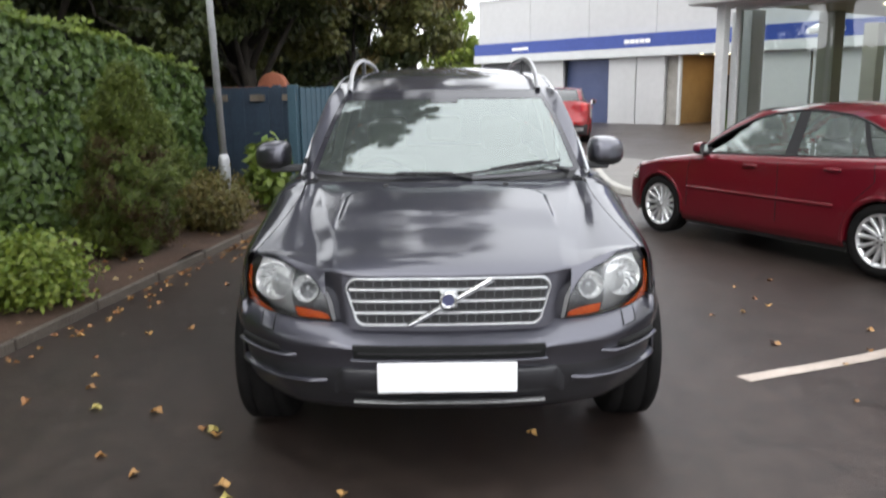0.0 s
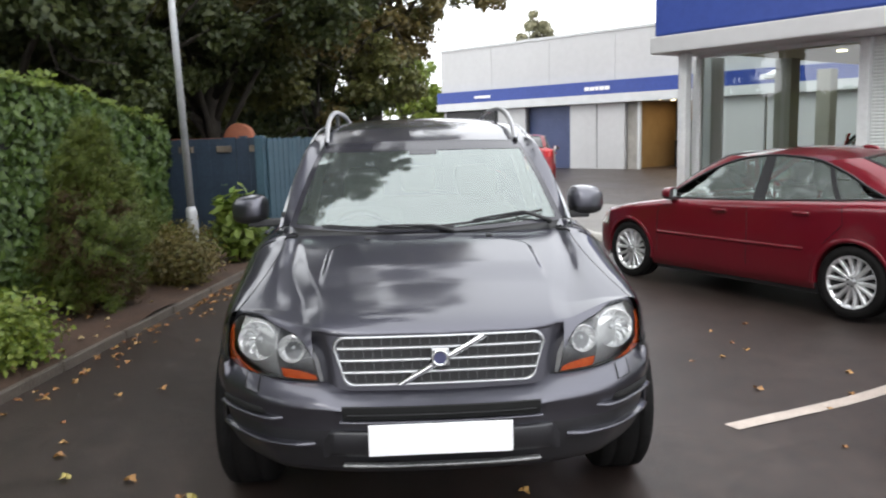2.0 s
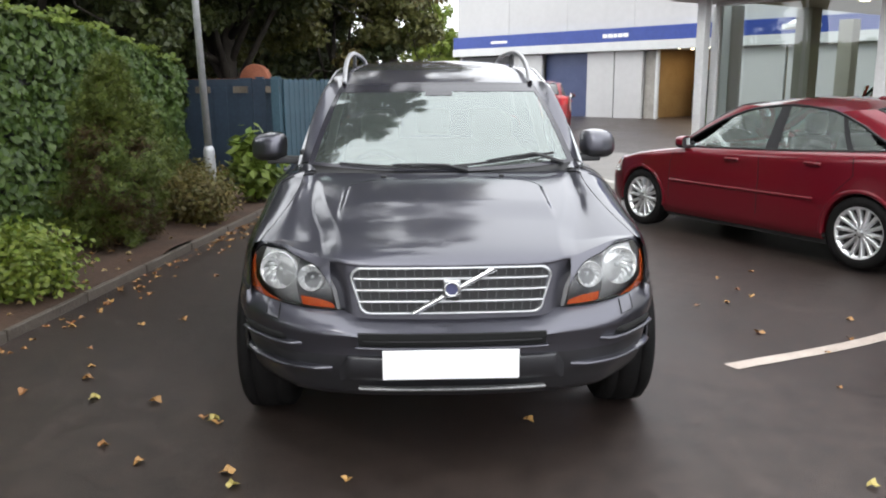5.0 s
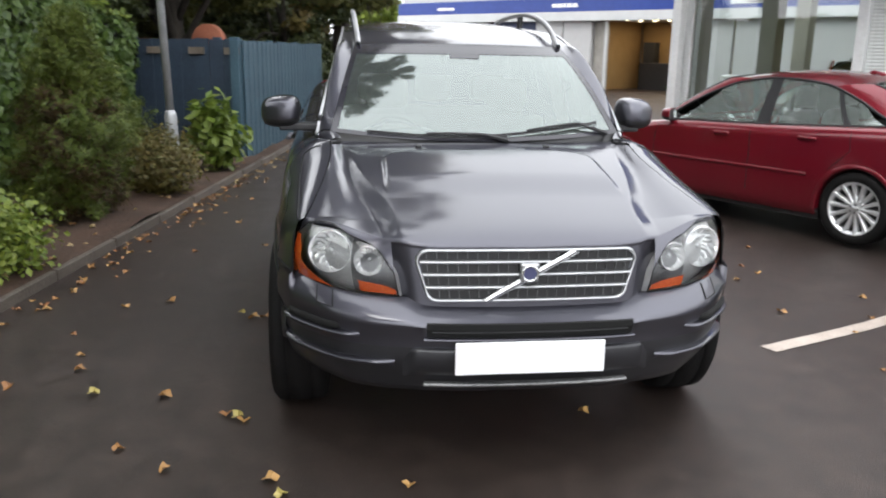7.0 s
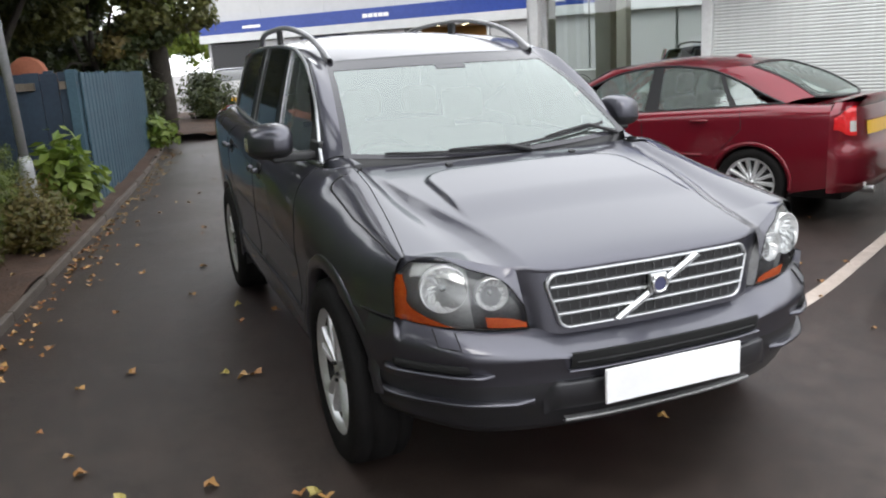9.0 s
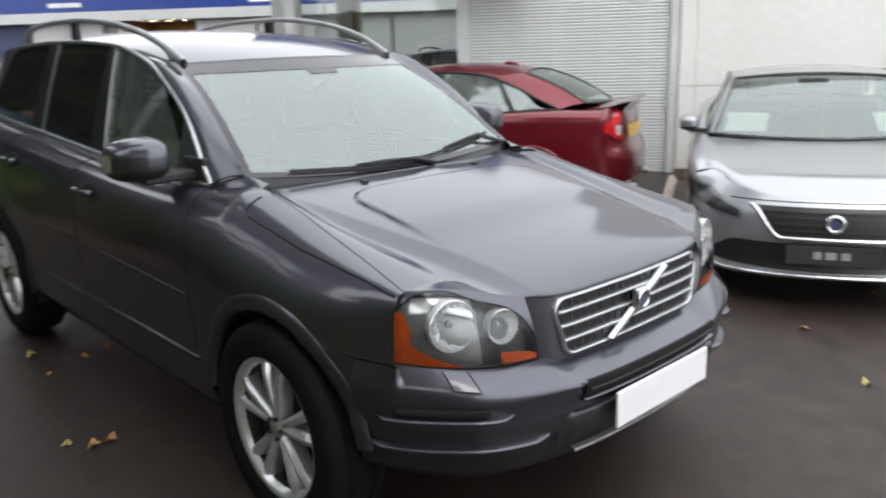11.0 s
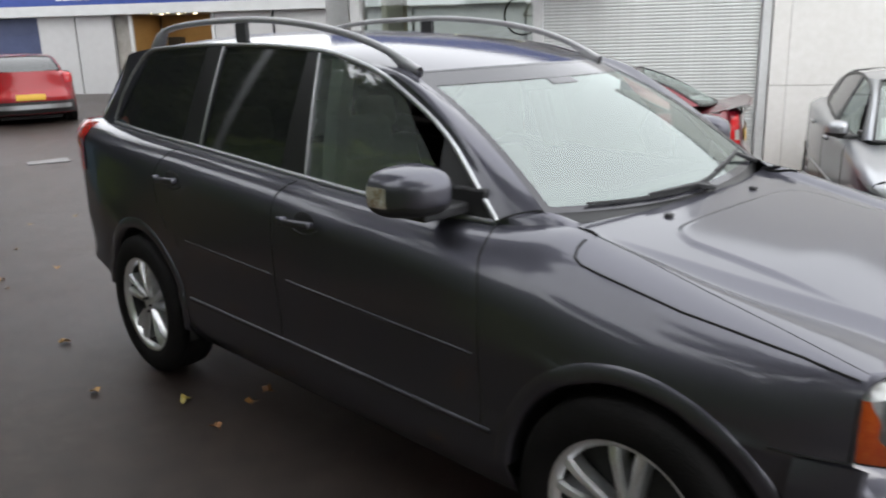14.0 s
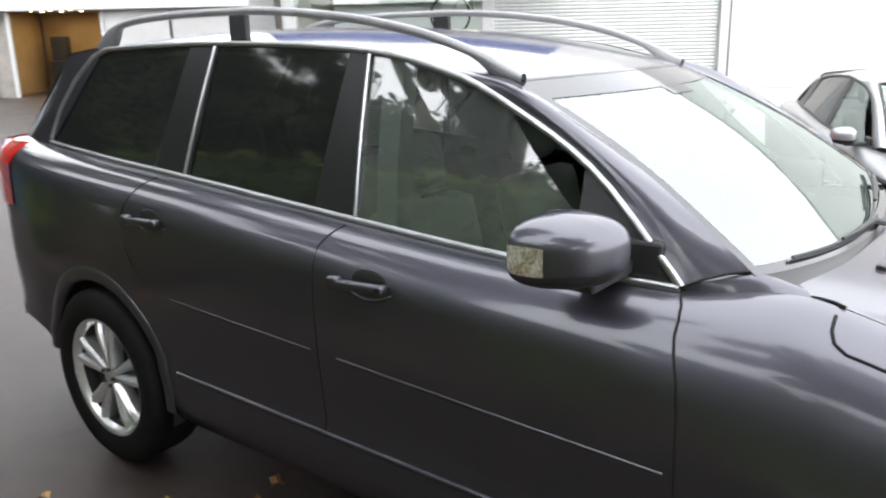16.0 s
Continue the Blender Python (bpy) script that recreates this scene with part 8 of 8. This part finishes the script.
# navy estate beside it
NAV = Shape(length=4.84, full=0.70, belly=0.62, lean=0.34, arch=0.385, hub_z=0.355, hubs=(0.95, 3.76), pan=0.20, nose_z=0.80,
            wide=[(0.5, 0.865), (0.7, 0.895), (1.0, 0.925), (2.2, 0.93), (3.6, 0.925), (4.1, 0.90), (4.45, 0.84)],
            tuck=[(0.0, 0.0), (0.2, 0.012), (0.3, 0.03), (0.42, 0.09)],
            sill=[(0.4, 0.30), (0.7, 0.24), (3.9, 0.25), (4.4, 0.34)],
            shoulder=[(0.5, 0.74), (0.9, 0.84), (1.5, 0.89), (2.5, 0.92), (3.5, 0.96), (4.5, 0.98)],
            top_z=[(0.5, 0.84), (0.8, 0.92), (1.2, 0.99), (1.5, 1.015), (2.5, 1.05), (3.3, 1.09), (4.4, 1.13)],
            top_x=[(0.5, 0.75), (0.8, 0.75), (1.15, 0.73), (1.5, 0.80), (2.5, 0.815), (3.4, 0.79), (4.0, 0.75), (4.4, 0.69)],
            cant=[(1.45, 1.015), (1.70, 1.18), (2.0, 1.32), (2.3, 1.395), (2.7, 1.43), (3.3, 1.432), (3.9, 1.41), (4.2, 1.34), (4.38, 1.15)])
NAV_PANES = [("front_window", (2.45, 2.50), (1.52, 2.08), "front"), ("door_pillar", (2.58, 2.60), (2.45, 2.50), "black"), ("rear_window", (3.36, 3.30), (2.58, 2.60), "front"), ("rear_pillar_strip", (3.45, 3.38), (3.36, 3.30), "black"), ("quarter_window", (4.28, 4.08), (3.45, 3.38), "front")]
NAV_ROOF = [(1.9, 1.40), (2.3, 1.475), (2.8, 1.495), (3.6, 1.485), (4.2, 1.445)]


NAV_TAIL = nose_section(NAV, [(z + 0.06, o) for z, o in HATCH_TAIL_PROF], 4.44)
NAV_PROF = nose_section(NAV, [(z + 0.06, o) for z, o in NOSE_PROF], 0.55)


def estate(name, label, at, mat, lip=0.0):
    return plain_car(name, label, at, NAV, mat, NOSE, TAIL, NAV_PROF, NAV_TAIL, 1.13, NAV_ROOF, (1.22, 1.00, 0.76, 2.10, 0.60), (4.62, 1.12, 0.66, 4.22, 0.58), NAV_PANES, 10, 0.232, 0.355, lip=lip, handles=((2.25, 0.95), (3.2, 0.985)), rails=True)


navy = estate("estate_wagon", "navy blue estate car with roof rails, parked in a bay", pose(3.31, -1.60, -0.07, 0, 0, -64.5), NAVY_PAINT, 0.012)
for sx in (-1, 1):
    part("headlamp", end_patch(NOSE, NAV_PROF, 0.55, 0.985, 0.66, lambda u: lerp(0.75, 0.82, u), 0.012, 0, 12, 6, sx), CLEAR_LENS, navy, smooth=True)
    part("turn_lamp", end_patch(NOSE, NAV_PROF, 0.86, 0.995, 0.655, 0.72, 0.016, 0, 5, 4, sx), AMBER, navy, smooth=True)
part("tax_disc", boxmesh(-0.05, 0.05, -0.002, 0.002, 0, 0.09, m=pose(-0.5, 1.52, 1.10, -52, 0, 0)), PAPER, navy)


def tail_end(car, s, lamp_z, plate=True):
    for sx in (-1, 1):
        part("tail_lamp", end_patch(TAIL, SIL_TAIL, 0.66, 0.99, lambda u: lerp(0.80, lamp_z, (u - 0.6) / 0.4), lambda u: lerp(0.98, 1.04, (u - 0.6) / 0.4), 0.012, s.length, 8, 6, sx), RED_LENS, car, "red tail lamp", smooth=True)
    part("lower_bumper", end_patch(TAIL, SIL_TAIL, 0, 0.96, 0.27, 0.50, 0.008, s.length, 16, 5, 0), BLACK_PLASTIC, car, smooth=True)
    part("skid_plate", end_patch(TAIL, SIL_TAIL, 0, 0.66, 0.36, 0.44, 0.022, s.length, 12, 4, 0), SATIN, car, smooth=True)
    if plate:
        part("number_plate", end_patch(TAIL, SIL_TAIL, -0.0, 0.17, 0.53, 0.64, 0.024, s.length, 8, 3, 0), PLATE_YELLOW, car, "blank yellow number plate")


# cars by the workshop, seen from behind
flame = hatchback("hatchback_car", "bright red hatchback car with a black lower bumper, seen from behind", pose(3.48, 20.6, 0.19, 0, 0, 169), FLAME_PAINT)
tail_end(flame, SIL, 0.84)
white = hatchback("hatchback_car", "white hatchback car by the planted island", pose(1.70, 23.6, 0.22, 0, 0, 174), WHITE_PAINT)
tail_end(white, SIL, 0.84)
black = estate("estate_wagon", "black estate car with red tail lamps under the canopy", pose(10.22, 10.41, 0.03, 0, 0, 125), BLACK_PAINT)
for sx in (-1, 1):
    bm = bmesh.new()
    sheet(bm, [[(sx * x, y, z) for x, y in ((0.69 - 0.10 * t, 4.47 - 0.12 * t), (0.72 - 0.10 * t, 4.56 - 0.14 * t), (0.62 - 0.08 * t, 4.70 - 0.16 * t))] for t, z in ((0, 0.96), (0.4, 1.16), (0.8, 1.34), (1.0, 1.44))])
    part("tail_lamp", bm, RED_LENS, black, "red tail lamp", smooth=True)
